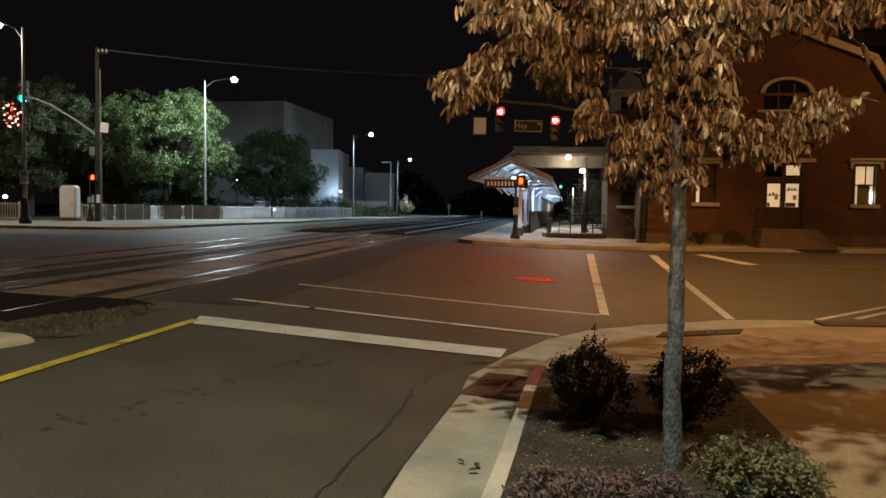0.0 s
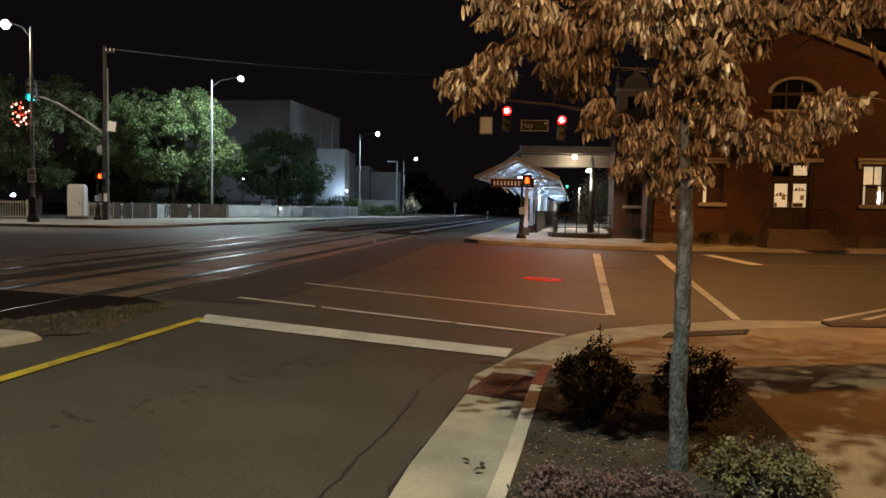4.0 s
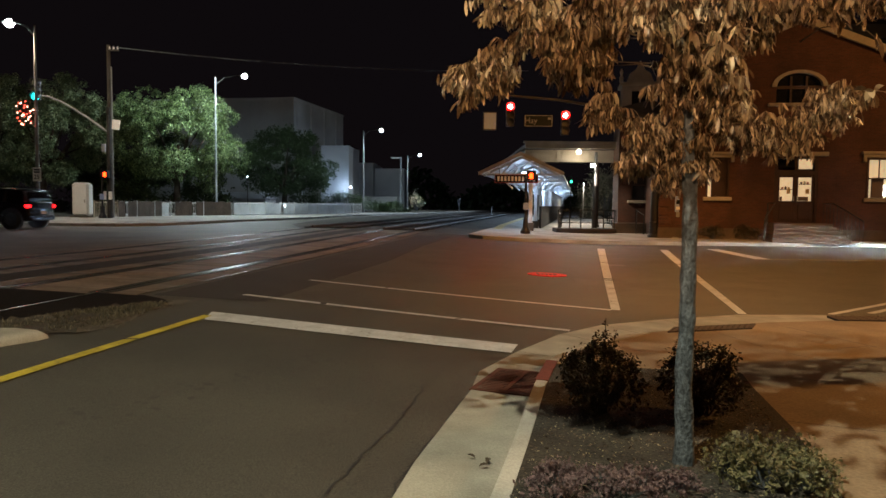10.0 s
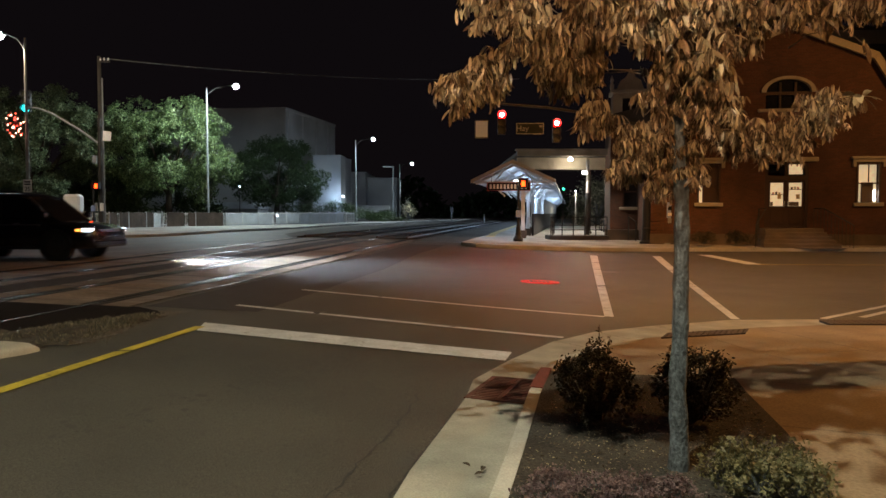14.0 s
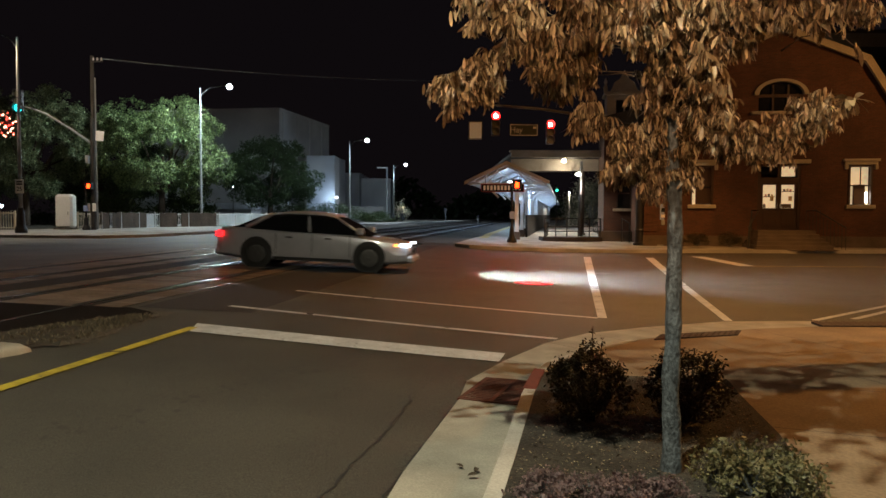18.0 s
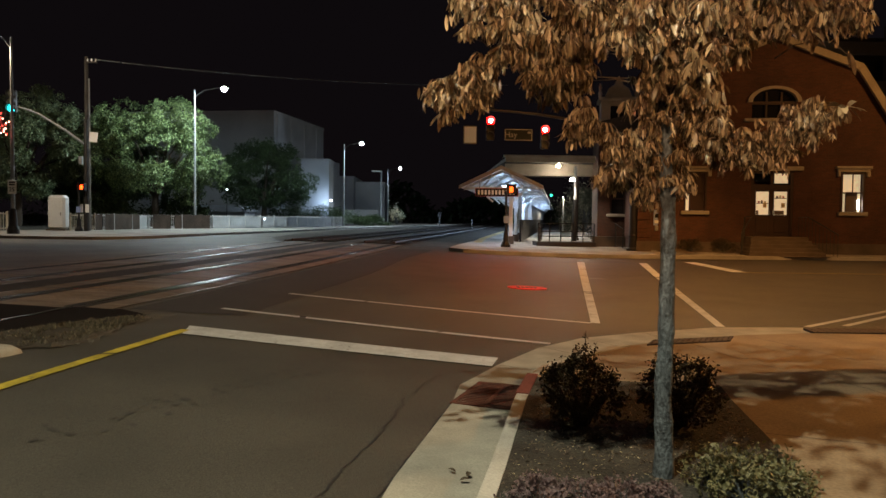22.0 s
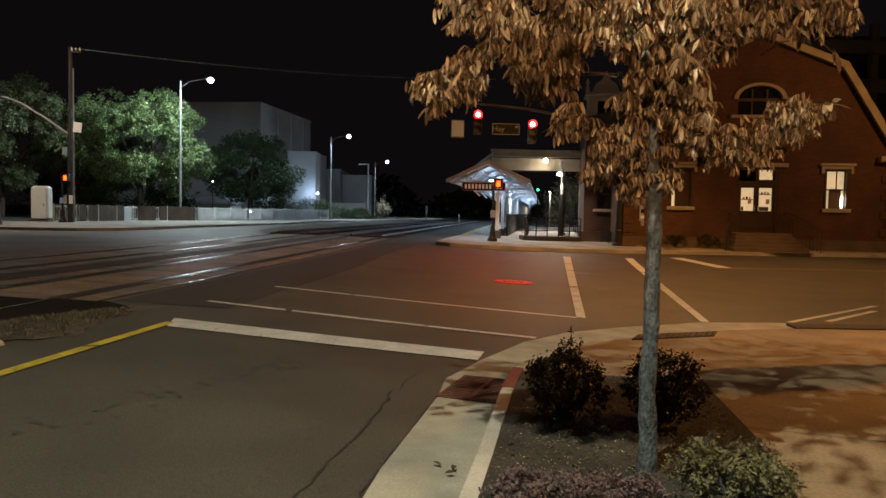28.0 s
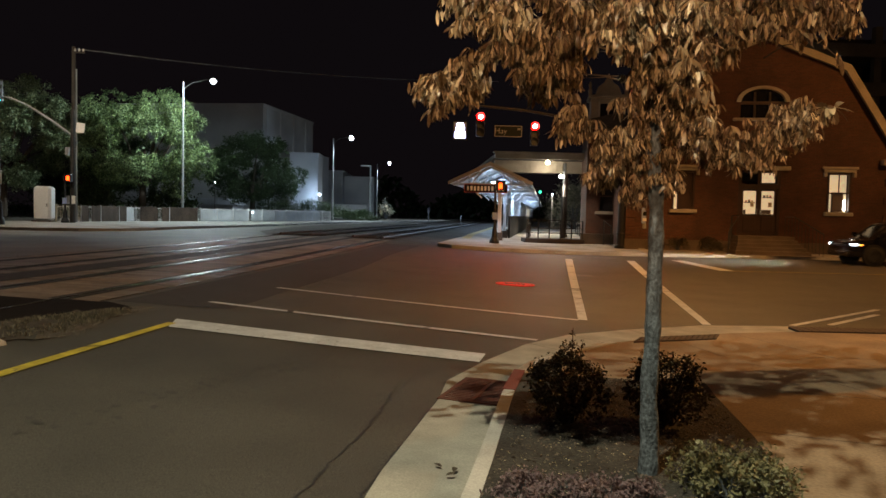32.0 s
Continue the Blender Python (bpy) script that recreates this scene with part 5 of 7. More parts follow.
def street_lamp(x, y, z_lamp, side, label, ornate=False, glow=0.22):
    """A tall pole with a curved arm and a lit head. side: metres from pole to head."""
    z0 = gz(x, y) + 0.15
    h = z_lamp - z0
    s = thing("street_lamp", label, "street lamp", Matrix.Translation((x, y, z0)), "street lamps beyond the railway")
    part("pole", T([(0, 0, 0), (0, 0, h * 0.5), (0, 0, h - 0.1)], [0.11, 0.09, 0.055], 10), GALV, s, "tapered grey pole")
    part("arm", T([(0, 0, h - 0.7), (side * 0.3, 0, h - 0.15), (side * 0.75, 0, h + 0.06), (side * 0.95, 0, h + 0.05)], [0.04, 0.035, 0.03, 0.025], 8), IRON, s)
    if ornate:
        part("base", lathe(bmesh.new(), [(0.30, 0), (0.30, 0.2), (0.22, 0.4), (0.17, 1.05), (0.15, 1.2), (0.12, 1.3)], 16), BLACK, s, "flared black cast base")
    else:
        part("base", lathe(bmesh.new(), [(0.2, 0), (0.2, 0.35), (0.14, 0.45)], 12), GALV, s)
    head = part("lamp_head", B(side - 0.35, -0.14, h + 0.0, side + 0.35, 0.14, h + 0.12, bevel=0.03), GALV, s, "flat lamp head")
    # ball swelled past the flat head, standing in for the lamp's glare
    part("glare_ball", lathe(bmesh.new(), [(glow * 0.35, h - 0.9 * glow), (glow * 0.85, h - 0.5 * glow), (glow, h), (glow * 0.8, h + 0.6 * glow), (glow * 0.35, h + 0.9 * glow)], 14, (side, 0, 0)), LAMP_GLOW, head, "white ball standing in for the lamp's glare")
    return s


street_lamp(-21.3, 39.3, 10.85, -1.3, "tall lamp pole with an ornate base and lit head", ornate=True)
street_lamp(-19.0, 62.3, 12.1, 2.4, "tall grey street lamp, lit, before the trees", glow=0.22)
street_lamp(-9.85, 90, 10.5, 2.1, "tall grey street lamp, lit, farther down the street", glow=0.22)
street_lamp(-6.4, 125, 9.9, 2.0, "far grey street lamp, lit", glow=0.22)
far_pole = thing("camera_pole", "grey steel pole with a short bare arm", "pole", Matrix.Translation((-6.0, 100, gz(-6, 100) + 0.15)))
part("pole", T([(0, 0, 0), (0, 0, 7.2)], 0.1, 8), GALV, far_pole)
part("arm", B(-1.3, -0.06, 7.1, 0.06, 0.06, 7.25), GALV, far_pole)


def ornament():
    """Lit holiday figure on the lamp pole: wire frame with small bulbs."""
    o = thing("holiday_light", "lit red and white wire star hung on a lamp pole", "holiday light", Matrix.Translation((-21.75, 39.1, 6.35)))
    rnd = random.Random(3)
    bm = bmesh.new()
    for k in range(3):
        a = k * math.pi / 3
        tube(bm, [(-0.55 * math.cos(a), 0, -0.7 * math.sin(a)), (0.55 * math.cos(a), 0, 0.7 * math.sin(a))], 0.02, 5)
    part("wire_frame", bm, SIGN_RED, o)
    part("bracket", T([(0, 0, 0), (0.45, 0.15, 0)], 0.02, 5), IRON, o)
    bulbs = (glowing("red_bulb", (1.0, 0.08, 0.05), 5.0), glowing("warm_bulb", (1.0, 0.5, 0.35), 7.0))
    for k in range(34):
        a, r = rnd.uniform(0, math.tau), rnd.uniform(0.15, 0.75)
        x, z = 0.55 * r * math.cos(a) * 1.2, 0.85 * r * math.sin(a) * 1.2
        part("bulb", T([(x, -0.05, z - 0.03), (x, -0.05, z + 0.03)], 0.035, 6), bulbs[k % 2], o)


ornament()


def speed_sign():
    s = thing("speed_sign", "white speed sign on the lamp pole", "sign", Matrix.Translation((-21.25, 39.15, 3.1)))
    part("plate", B(-0.22, -0.03, -0.36, 0.22, 0.0, 0.36, bevel=0.01), SIGN_WHITE, s)
    part("word_bar", B(-0.15, -0.036, 0.2, 0.15, -0.031, 0.27), BLACK, s)
    part("word_bar", B(-0.15, -0.036, 0.08, 0.15, -0.031, 0.15), BLACK, s)
    lettering("number", "25", 0.3, BLACK, s, Matrix.Translation((0, -0.036, -0.14)))


speed_sign()


def left_mast():
    x, y = -21.0, 47.0
    z0 = gz(x, y) + 0.15
    mast = thing("signal_mast", "dark signal mast with a curved arm and green light", "traffic light", Matrix.Translation((x, y, z0)))
    part("pole", T([(0, 0, 0), (0, 0, 6.9)], [0.16, 0.11], 12), IRON, mast, "dark steel pole")
    part("mast_arm", T([(0, 0, 5.3), (-1.2, -0.2, 6.2), (-2.6, -0.5, 7.1), (-3.3, -0.75, 7.38), (-3.85, -0.95, 7.47)], [0.085, 0.075, 0.065, 0.055, 0.045], 10), GALV, mast, "grey curved mast arm")
    signal_head(mast, -3.80, -1.25, 7.74, 2, CYAN_GLOW, 1.25)
    part("plate_sign", B(-0.3, -0.22, 5.5, 0.2, -0.19, 6.1), SIGN_WHITE, mast, "white plate sign", at=pose(0, 0, 0, 0, 6, 0))
    part("button_sign", B(-0.35, -0.2, 1.15, -0.13, -0.17, 1.65), SIGN_WHITE, mast)
    part("button_sign", B(0.02, -0.2, 1.15, 0.24, -0.17, 1.65), SIGN_WHITE, mast)
    part("side_box", B(-0.42, -0.12, 4.1, -0.2, 0.1, 4.6, bevel=0.02), GALV, mast)


left_mast()
walk_signal("pedestrian_signal", "black signal box with a lit orange hand on a mast", -21.27, 46.6, gz(-21.3, 46.6) + 0.15, pole=True, tall=2.72)

pole = thing("utility_pole", "tall dark timber utility pole with a conduit", "utility pole", Matrix.Translation((-21.6, 48.5, gz(-21.6, 48.5) + 0.15)))
part("pole", T([(0, 0, 0), (0, 0, 11.0)], [0.16, 0.11], 10), TIMBER, pole)
part("conduit", T([(0.24, -0.1, 0), (0.21, -0.1, 9.6)], 0.05, 8), GALV, pole)
part("cross_arm", B(-0.1, -0.08, 10.6, 0.7, 0.02, 10.7), TIMBER, pole)
for k in range(3):
    part("insulator", lathe(bmesh.new(), [(0.05, 0), (0.07, 0.1), (0.03, 0.2)], 8, (0.1 + 0.25 * k, -0.03, 10.7)), WHITE, pole)
for k in range(2):
    a, b = Vector((-21.4 + 0.3 * k, 48.5, 11.55)), Vector((6 + k, 66, 13.4))
    pts = [a.lerp(b, t / 12) - Vector((0, 0, 4 * 0.5 * (t / 12) * (1 - t / 12))) for t in range(13)]
    solid("overhead_cable", T(pts, 0.02, 5), GALV, "thin dark overhead cable between poles", "cable")

cab = thing("signal_cabinet", "pale grey metal signal cabinet on the pavement", "cabinet", Matrix.Translation((-23.52, 48.7, gz(-23.5, 48.7) + 0.14)))
part("body", B(-0.55, -0.4, 0.08, 0.55, 0.4, 2.25, bevel=0.16), SIGN_WHITE, cab)
part("plinth", B(-0.60, -0.44, 0, 0.60, 0.44, 0.1), STONE, cab)
part("door", B(-0.46, -0.43, 0.2, 0.46, -0.405, 1.95, bevel=0.01), SIGN_WHITE, cab)
part("handle", T([(0.34, -0.46, 0.95), (0.34, -0.46, 1.15)], 0.02, 6), STEEL, cab)


def fence_run(a, b, material, label, height=1.05, spacing=2.4, picket=0.14):
    a, b = Vector(a), Vector(b)
    n = max(2, round((b - a).length / spacing) + 1)
    f = thing("fence", label, "fence", group="fences beyond the railway")
    def at(t, h):
        q = a.lerp(b, t)
        return (q.x, q.y, gz(q.x, q.y) + 0.15 + h)
    for k in range(n):
        part("post", T([at(k / (n - 1), 0), at(k / (n - 1), height + 0.08)], 0.06, 6), material, f)
    for h in (0.16, height - 0.08):
        part("rail", T([at(k / (n - 1), h) for k in range(n)], 0.028, 5), material, f)
    bm = bmesh.new()
    m = int((b - a).length / picket)
    for k in range(m):
        p = at((k + 0.5) / m, 0.06)
        box(bm, p[0] - 0.014, p[1] - 0.014, p[2], p[0] + 0.014, p[1] + 0.014, p[2] + height - 0.03)
    ob = part("picket_infill", bm, material, f)
    tagged(ob, kind="stuff")


F = [(-46, 40.5), (-24.9, 45.3), (-20.6, 56.3), (-17.3, 61.3), (-13.2, 71.8), (-9.6, 85.5)]
fence_run(F[0], F[1], FENCE_BEIGE, "beige metal picket fence by the pavement", 1.1)
G = (-21.9, 50.2)
fence_run((-22.4, 47.9), G, FENCE_BEIGE, "short beige metal picket fence in dim light")
fence_run(G, F[2], WHITE, "white metal picket fence half covered by brown mesh")
fence_run(F[2], F[3], WHITE, "white metal picket fence below the trees")
fence_run(F[3], F[4], WHITE, "white metal picket fence under a street lamp")
fence_run(F[4], F[5], WHITE, "white metal picket fence farther down the street")


def banner(run, t0, t1, material, label, h=0.98, off=-0.045):
    """A cloth screen along part of a fence run, its top edge sagging a little between the ties."""
    a, b = Vector(run[0]).lerp(Vector(run[1]), t0), Vector(run[0]).lerp(Vector(run[1]), t1)
    d = (b - a).normalized()
    side = Vector((-d.y, d.x))
    n = max(2, round((b - a).length / 0.4))
    bm = bmesh.new()
    rows = []
    for k in range(n + 1):
        q = a.lerp(b, k / n) + side * (off + 0.012 * math.sin(2.3 * k))
        z = gz(q.x, q.y) + 0.16
        top = z + h - 0.05 * (k % 3 == 1) - 0.02 * (k % 2)
        rows.append([bm.verts.new((p.x, p.y, zz)) for p, zz in ((q, z), (q, top), (q + side * 0.012, top), (q + side * 0.012, z))])
    for r0, r1 in zip(rows, rows[1:]):
        for i in range(4):
            bm.faces.new((r0[i], r0[(i + 1) % 4], r1[(i + 1) % 4], r1[i]))
    bm.faces.new(rows[0])
    bm.faces.new(rows[-1][::-1])
    solid("fence_screen", bm, material, label, "screen", group="screens on the fence")


SCREEN_BROWN = surface("brown_screen", (0.085, 0.058, 0.042), 0.9, grain=10, vary=0.3, stain=0.4, stain_size=0.9)
SCREEN_WHITE = surface("white_screen", (0.66, 0.70, 0.74), 0.8, grain=8, vary=0.12, stain=0.25, stain_size=0.7)
RUNS = [((-22.4, 47.9), F[2]), (F[2], F[3]), (F[3], F[4]), (F[4], F[5])]
for k, a, b in ((0, 0.28, 0.36), (0, 0.40, 0.86), (1, 0.06, 0.32), (1, 0.385, 0.95)):
    banner(RUNS[k], a, b, SCREEN_BROWN, "brown mesh screen tied over the fence", 1.1)
for k, a, b in ((0, 0.87, 1.0), (2, 0.0, 0.62), (2, 0.66, 1.0), (3, 0.0, 0.8)):
    banner(RUNS[k], a, b, SCREEN_WHITE, "white cloth screen tied behind the fence", off=0.10)


def theatre():
    t = thing("theatre_building", "tall plain grey windowless building", "building", Matrix.Translation((-24.2, 120, 0.4)) @ pose(0, 0, 0, 0, 0, -11))
    part("wall", B(-26, 0, 0, 0, 24, 17.7), BLOCK, t, "tall grey wall")
    part("parapet", box(B(-26.1, -0.1, 17.71, 0.1, 0.3, 18.1), -0.3, 0.31, 17.71, 0.1, 24.1, 18.1), BLOCK, t)
    for k in range(4):
        part("pilaster", B(0.002, 1 + k * 6.2, 0, 0.2, 1.8 + k * 6.2, 17.6), BLOCK, t)
    side = part("stair_block", B(0.3, 15, 0, 3.2, 24, 11.5), BLOCK, t, "lower grey block at the side")
    # block added to take the lamp wash of the theatre's own side wall
    annex = thing("wash_wall_block", "grey block standing in for the theatre's lamp-washed side wall", "building", Matrix.Translation((-20.4, 123, 0.4)))
    part("wall", B(0, 0, 0, 4.5, 6, 10.6), BLOCK, annex)
    part("coping", B(-0.1, -0.1, 10.61, 4.6, 6, 10.8), BLOCK, annex)
    part("wall_lamp", B(4.75, -0.5, 3.9, 5.05, -0.2, 4.2, bevel=0.04), LED_WHITE, annex, "bright wall lamp")
    part("lamp_arm", T([(4.5, 0.1, 4.25), (4.9, -0.35, 4.22)], 0.03, 6), IRON, annex)
    low = thing("low_building", "low plain grey building", "building", Matrix.Translation((-21, 150, 0.4)))
    part("wall", B(0, 0, 0, 6.5, 20, 9.2), BLOCK, low)
    part("wing", B(6.51, 4, 0, 12.5, 20, 8.6), BLOCK, low)
    part("cornice", B(-0.15, -0.15, 9.21, 6.65, 20, 9.5), BLOCK, low)
    part("door", B(2.6, -0.08, 0, 3.7, -0.01, 2.2), IRON, low)
    wall = solid("garden_wall", B(-13.0, 118, 0.5, -7.7, 118.4, 2.95, bevel=0.05), BLOCK, "low grey block wall", "wall")


theatre()
lamp("lamp_light", (-16.2, 121.0, 4.3), (-19, 130, 4), 330, (0.5, 0.72, 1.0), 0.15)

HEDGE = foliage("hedge_leaf", (0.022, 0.040, 0.012), (0.05, 0.08, 0.025), 0.5, 0.2)
# pale leaf colour carries the light on the small far tree
LIGHTED_LEAF = foliage("lighted_leaf", (0.35, 0.36, 0.28), (0.55, 0.55, 0.45), 0.5, 0.2)
for i, (x, y, rx, rz) in enumerate(((-12.4, 91, 4.0, 2.7), (-7.6, 96, 3.2, 1.4), (-17.0, 92, 4.0, 2.6))):
    clump("hedge", "dark green clipped hedge beyond the fence", x, y, gz(x, y) + 0.16, rx, 1.6, rz * 0.8, 5200, 0.15, HEDGE, 40 + i, False, "hedge", "hedges beyond the fence")
# leaf masses added for the blackness under the trees; no hedge known there
for i, (x, y, rx, rz) in enumerate(((-33.0, 69.5, 3.4, 3.2), (-27.5, 66.0, 3.6, 2.6), (-22.5, 69.0, 3.0, 2.4))):
    clump("hedge", "dark leaf mass added to blacken the gap under the trees", x, y, gz(x, y) + 0.16, rx, 1.4, rz, 2600, 0.3, HEDGE, 140 + i, False, "hedge", "hedges beyond the fence")
clump("small_tree", "small tree, its light put into pale leaf colour", -4.6, 118, gz(-4.6, 118) + 0.15, 1.1, 1.1, 2.6, 700, 0.22, LIGHTED_LEAF, 47, True, "tree")
# lamp added unseen to brighten the small tree
lamp("lamp_light", (-4.6, 116.6, 2.6), (-4.6, 118, 2), 40, (1.0, 0.9, 0.7), 0.1)
solid("small_lamp", lathe(bmesh.new(), [(0.05, 0), (0.075, 0.06), (0.03, 0.13)], 10), LED_WHITE, "small lit ground lamp by the fence", "lamp", Matrix.Translation((-14.3, 66.9, 1.45)))
far_lamp = thing("yard_lamp", "small bright lamp behind the fence", "lamp", Matrix.Translation((-37.5, 66, gz(-37, 66) + 0.15)))
part("pole", T([(0, 0, 0), (0, 0, 1.5)], 0.05, 6), IRON, far_lamp)
part("lamp_head", lathe(bmesh.new(), [(0.1, 1.5), (0.22, 1.65), (0.05, 1.8)], 10), LED_WHITE, far_lamp)

lamp_far = thing("platform_lamp", "slim platform lamp post, lit, beyond the porch", "lamp post", Matrix.Translation((16.4, 90, gz(16.4, 90) + 0.15)))
part("pole", T([(0, 0, 0), (0, 0, 4.1)], 0.06, 8), GALV, lamp_far)
part("lamp_head", lathe(bmesh.new(), [(0.02, 4.1), (0.06, 4.14), (0.05, 4.21), (0.02, 4.24)], 10), LED_WHITE, lamp_far, "lit lamp head")
lamp("lamp_light", (16.4, 89.4, 4.3), (17, 92, 0), 800, MILK, 0.15)
# grey leaves put the hazy glow beyond the porch into a colour
HAZE_LEAF = foliage("haze_leaf", (0.09, 0.10, 0.08), (0.20, 0.21, 0.17), 0.5, 0.2)
clump("small_tree", "grey leaf mass standing in for haze beyond the porch", 20.5, 97, gz(20.5, 97) + 0.15, 4.2, 2.4, 5.0, 5200, 0.3, HAZE_LEAF, 52, True, "tree")
shed = thing("low_house", "low pale house behind the trees", "building", Matrix.Translation((-27.5, 96, 0.6)))
part("wall", B(-4.5, 0, 0, 4.5, 6, 1.7), BLOCK, shed)
part("roof", prism(bmesh.new(), [(-4.9, 1.7), (4.9, 1.7), (3.8, 2.5), (-3.8, 2.5)], -0.4, 6.4), SCREEN_WHITE, shed, "pale low roof")
yard = thing("yard_lamp", "small lit lamp on a thin dark pole among trees", "lamp", Matrix.Translation((-20.9, 79.4, gz(-20.9, 79.4) + 0.15)))
part("pole", T([(0, 0, 0), (0, 0, 3.75)], 0.04, 6), IRON, yard)
part("lamp_head", lathe(bmesh.new(), [(0.02, 3.75), (0.06, 3.79), (0.05, 3.85), (0.02, 3.88)], 10), LED_WHITE, yard, "lit lamp head")

# dark woods along the railway, far off
def far_woods():
    rnd = random.Random(9)
    placed = []
    for k in range(5200):
        t = rnd.random()
        x = -55 + 130 * t
        y = 190 + rnd.uniform(0, 30) + 25 * abs(t - 0.45)
        h = (7.5 + 2.5 * math.sin(t * 23) + 2 * math.sin(t * 51 + 1)) * rnd.random() ** 0.7
        placed.append(Matrix.Translation((x, y, h)) @ pose(0, 0, 0, rnd.uniform(-80, 80), rnd.uniform(-60, 80), rnd.uniform(0, 360)) @ Matrix.Scale(rnd.uniform(0.6, 1.4), 4))
    ob = new("woods", scatter("woods", placed, leaf_mesh("leaf", 1.5, 0.9, PARK_LEAF_UNLIT), PARK_LEAF_UNLIT))
    tagged(ob, "dark woods along the railway", "woods", kind="stuff")


far_woods()
for x, y, h, m, l in ((1.9, 108, 1.9, SIGN_WHITE, "small trackside sign on a post"), (5.6, 92, 1.1, SIGN_WHITE, "white trackside marker post")):
    s = thing("track_sign", l, "sign", Matrix.Translation((x, y, gz(x, y) + 0.02)))
    part("post", T([(0, 0, 0), (0, 0, h)], 0.07, 6), GALV, s)
    if h > 1.5:
        part("plate", B(-0.2, -0.12, h - 0.6, 0.2, -0.08, h + 0.15), SIGN_DIM, s)

# verge between the streets
def lumpy(bm, most, seed):
    """Soil: small lumps on the sheet, its rim left as it lies."""
    rnd = random.Random(seed)
    for v in bm.verts:
        if not v.is_boundary:
            v.co.z += most * rnd.random() ** 2
    return bm


def ragged(pts, step, most, seed):
    """A broken line with its bends worn uneven."""
    rnd, out = random.Random(seed), []
    for a, b in zip(pts, pts[1:]):
        a, b = Vector(a), Vector(b)
        n = max(1, round((b - a).length / step))
        for k in range(n):
            q = a.lerp(b, k / n)
            out.append((q.x + rnd.gauss(0, most), q.y + rnd.gauss(0, most)))
    return out


VERGE_FRONT = [(-9.0, 2.5), (-6.0, 5.4), (-4.5, 7.75), (-4.02, 8.11), (-3.84, 8.5), (-3.83, 9.04), (-3.90, 9.8), (-3.74, 10.6)]
VERGE_BACK = [(-3.74, 10.6), (-4.05, 10.35), (-4.37, 10.21), (-4.56, 9.74), (-4.9, 9.14), (-5.15, 8.57), (-6.6, 7.0), (-9.4, 3.4), (-9.0, 2.5)]
verge = tagged(new("verge", finish(lumpy(drape(ragged(VERGE_FRONT, 0.16, 0.035, 4) + ragged(VERGE_BACK, 0.2, 0.04, 5), 0.014, 0.13), 0.05, 8), "verge", GRASS_SOIL)), "dry grass verge beside the railway", "verge", kind="structure")
CINDER = surface("dark_cinder", (0.008, 0.006, 0.005), 0.95, grain=40, vary=0.6, stain=0.3, bump=0.6)
CINDER.node_tree.nodes["Principled BSDF"].inputs["Specular IOR Level"].default_value = 0.12
part("cinder_bed", drape([(-3.9, 10.75), (-4.5, 11.24), (-8.2, 11.24), (-15.0, 11.2), (-17.0, 2.0), (-8.6, 2.0), (-9.3, 3.6), (-6.5, 7.1), (-5.1, 8.6), (-4.85, 9.2), (-4.5, 9.8), (-4.3, 10.25), (-4.0, 10.4)], 0.009, 0.8), CINDER, railway, "dark cinder bed at the end of the crossing panels")


def kerb_nose():
    """The worn rounded end of a concrete kerb."""
    rim = [(-6.6, 4.2), (-5.5, 5.6), (-4.75, 6.6), (-4.36, 7.3), (-4.20, 7.65), (-4.16, 7.84), (-4.28, 7.95), (-4.55, 7.98), (-4.85, 7.88), (-5.3, 7.25), (-6.1, 6.1), (-7.1, 4.6)]
    mid = Vector((-5.1, 6.7))
    bm = bmesh.new()
    layers = []
    for grow, h in ((1.0, -0.02), (0.985, 0.035), (0.95, 0.065), (0.86, 0.085), (0.6, 0.1)):
        layers.append([bm.verts.new((mid.x + (x - mid.x) * grow, mid.y + (y - mid.y) * grow, gz(x, y) + h + 0.01 * math.sin(5 * x + 3 * y))) for x, y in rim])
    for low, high in zip(layers, layers[1:]):
        for i in range(len(rim)):
            j = (i + 1) % len(rim)
            bm.faces.new((low[i], low[j], high[j], high[i]))
    bm.faces.new(layers[-1])
    part("kerb_end", bm, GUTTER_CONCRETE, verge, "rounded worn tan concrete kerb end", True)


kerb_nose()


def tufts(name, label, outline_fn, count, size, material, seed, top):
    rnd = random.Random(seed)
    placed = []
    while len(placed) < count:
        x, y = outline_fn(rnd)
        placed.append(Matrix.Translation((x, y, gz(x, y) + top(x, y))) @ pose(0, 0, 0, rnd.uniform(-25, 25), rnd.uniform(-95, -35), rnd.uniform(0, 360)) @ Matrix.Scale(rnd.uniform(0.5, 1.4), 4))
    ob = new(name, scatter(name, placed, leaf_mesh("blade", size, size * 0.12, material, 0.3, 0.1), material))
    return tagged(ob, label, "grass", kind="stuff")


DRY = foliage("dry_grass", (0.030, 0.030, 0.018), (0.19, 0.17, 0.11), 0.7, 0.2, 1.5)


def verge_spot(rnd):
    while True:
        y = 6.0 + 4.4 * rnd.random() ** 0.8
        x = float(np.interp(y, (6.0, 7.8, 8.6, 9.3, 10.4), (-6.4, -5.1, -4.45, -4.3, -3.98))) + rnd.uniform(-1, 1) * float(np.interp(y, (6.0, 8.2, 9.5, 10.4), (0.7, 0.6, 0.38, 0.12)))
        if noise.noise(Vector((x * 2.6, y * 2.6, 0.0))) + 0.35 * rnd.random() > 0.02:
            return x, y


tufts("verge_grass", "short dry grass on the verge", verge_spot, 7500, 0.05, DRY, 21, lambda x, y: 0.012)


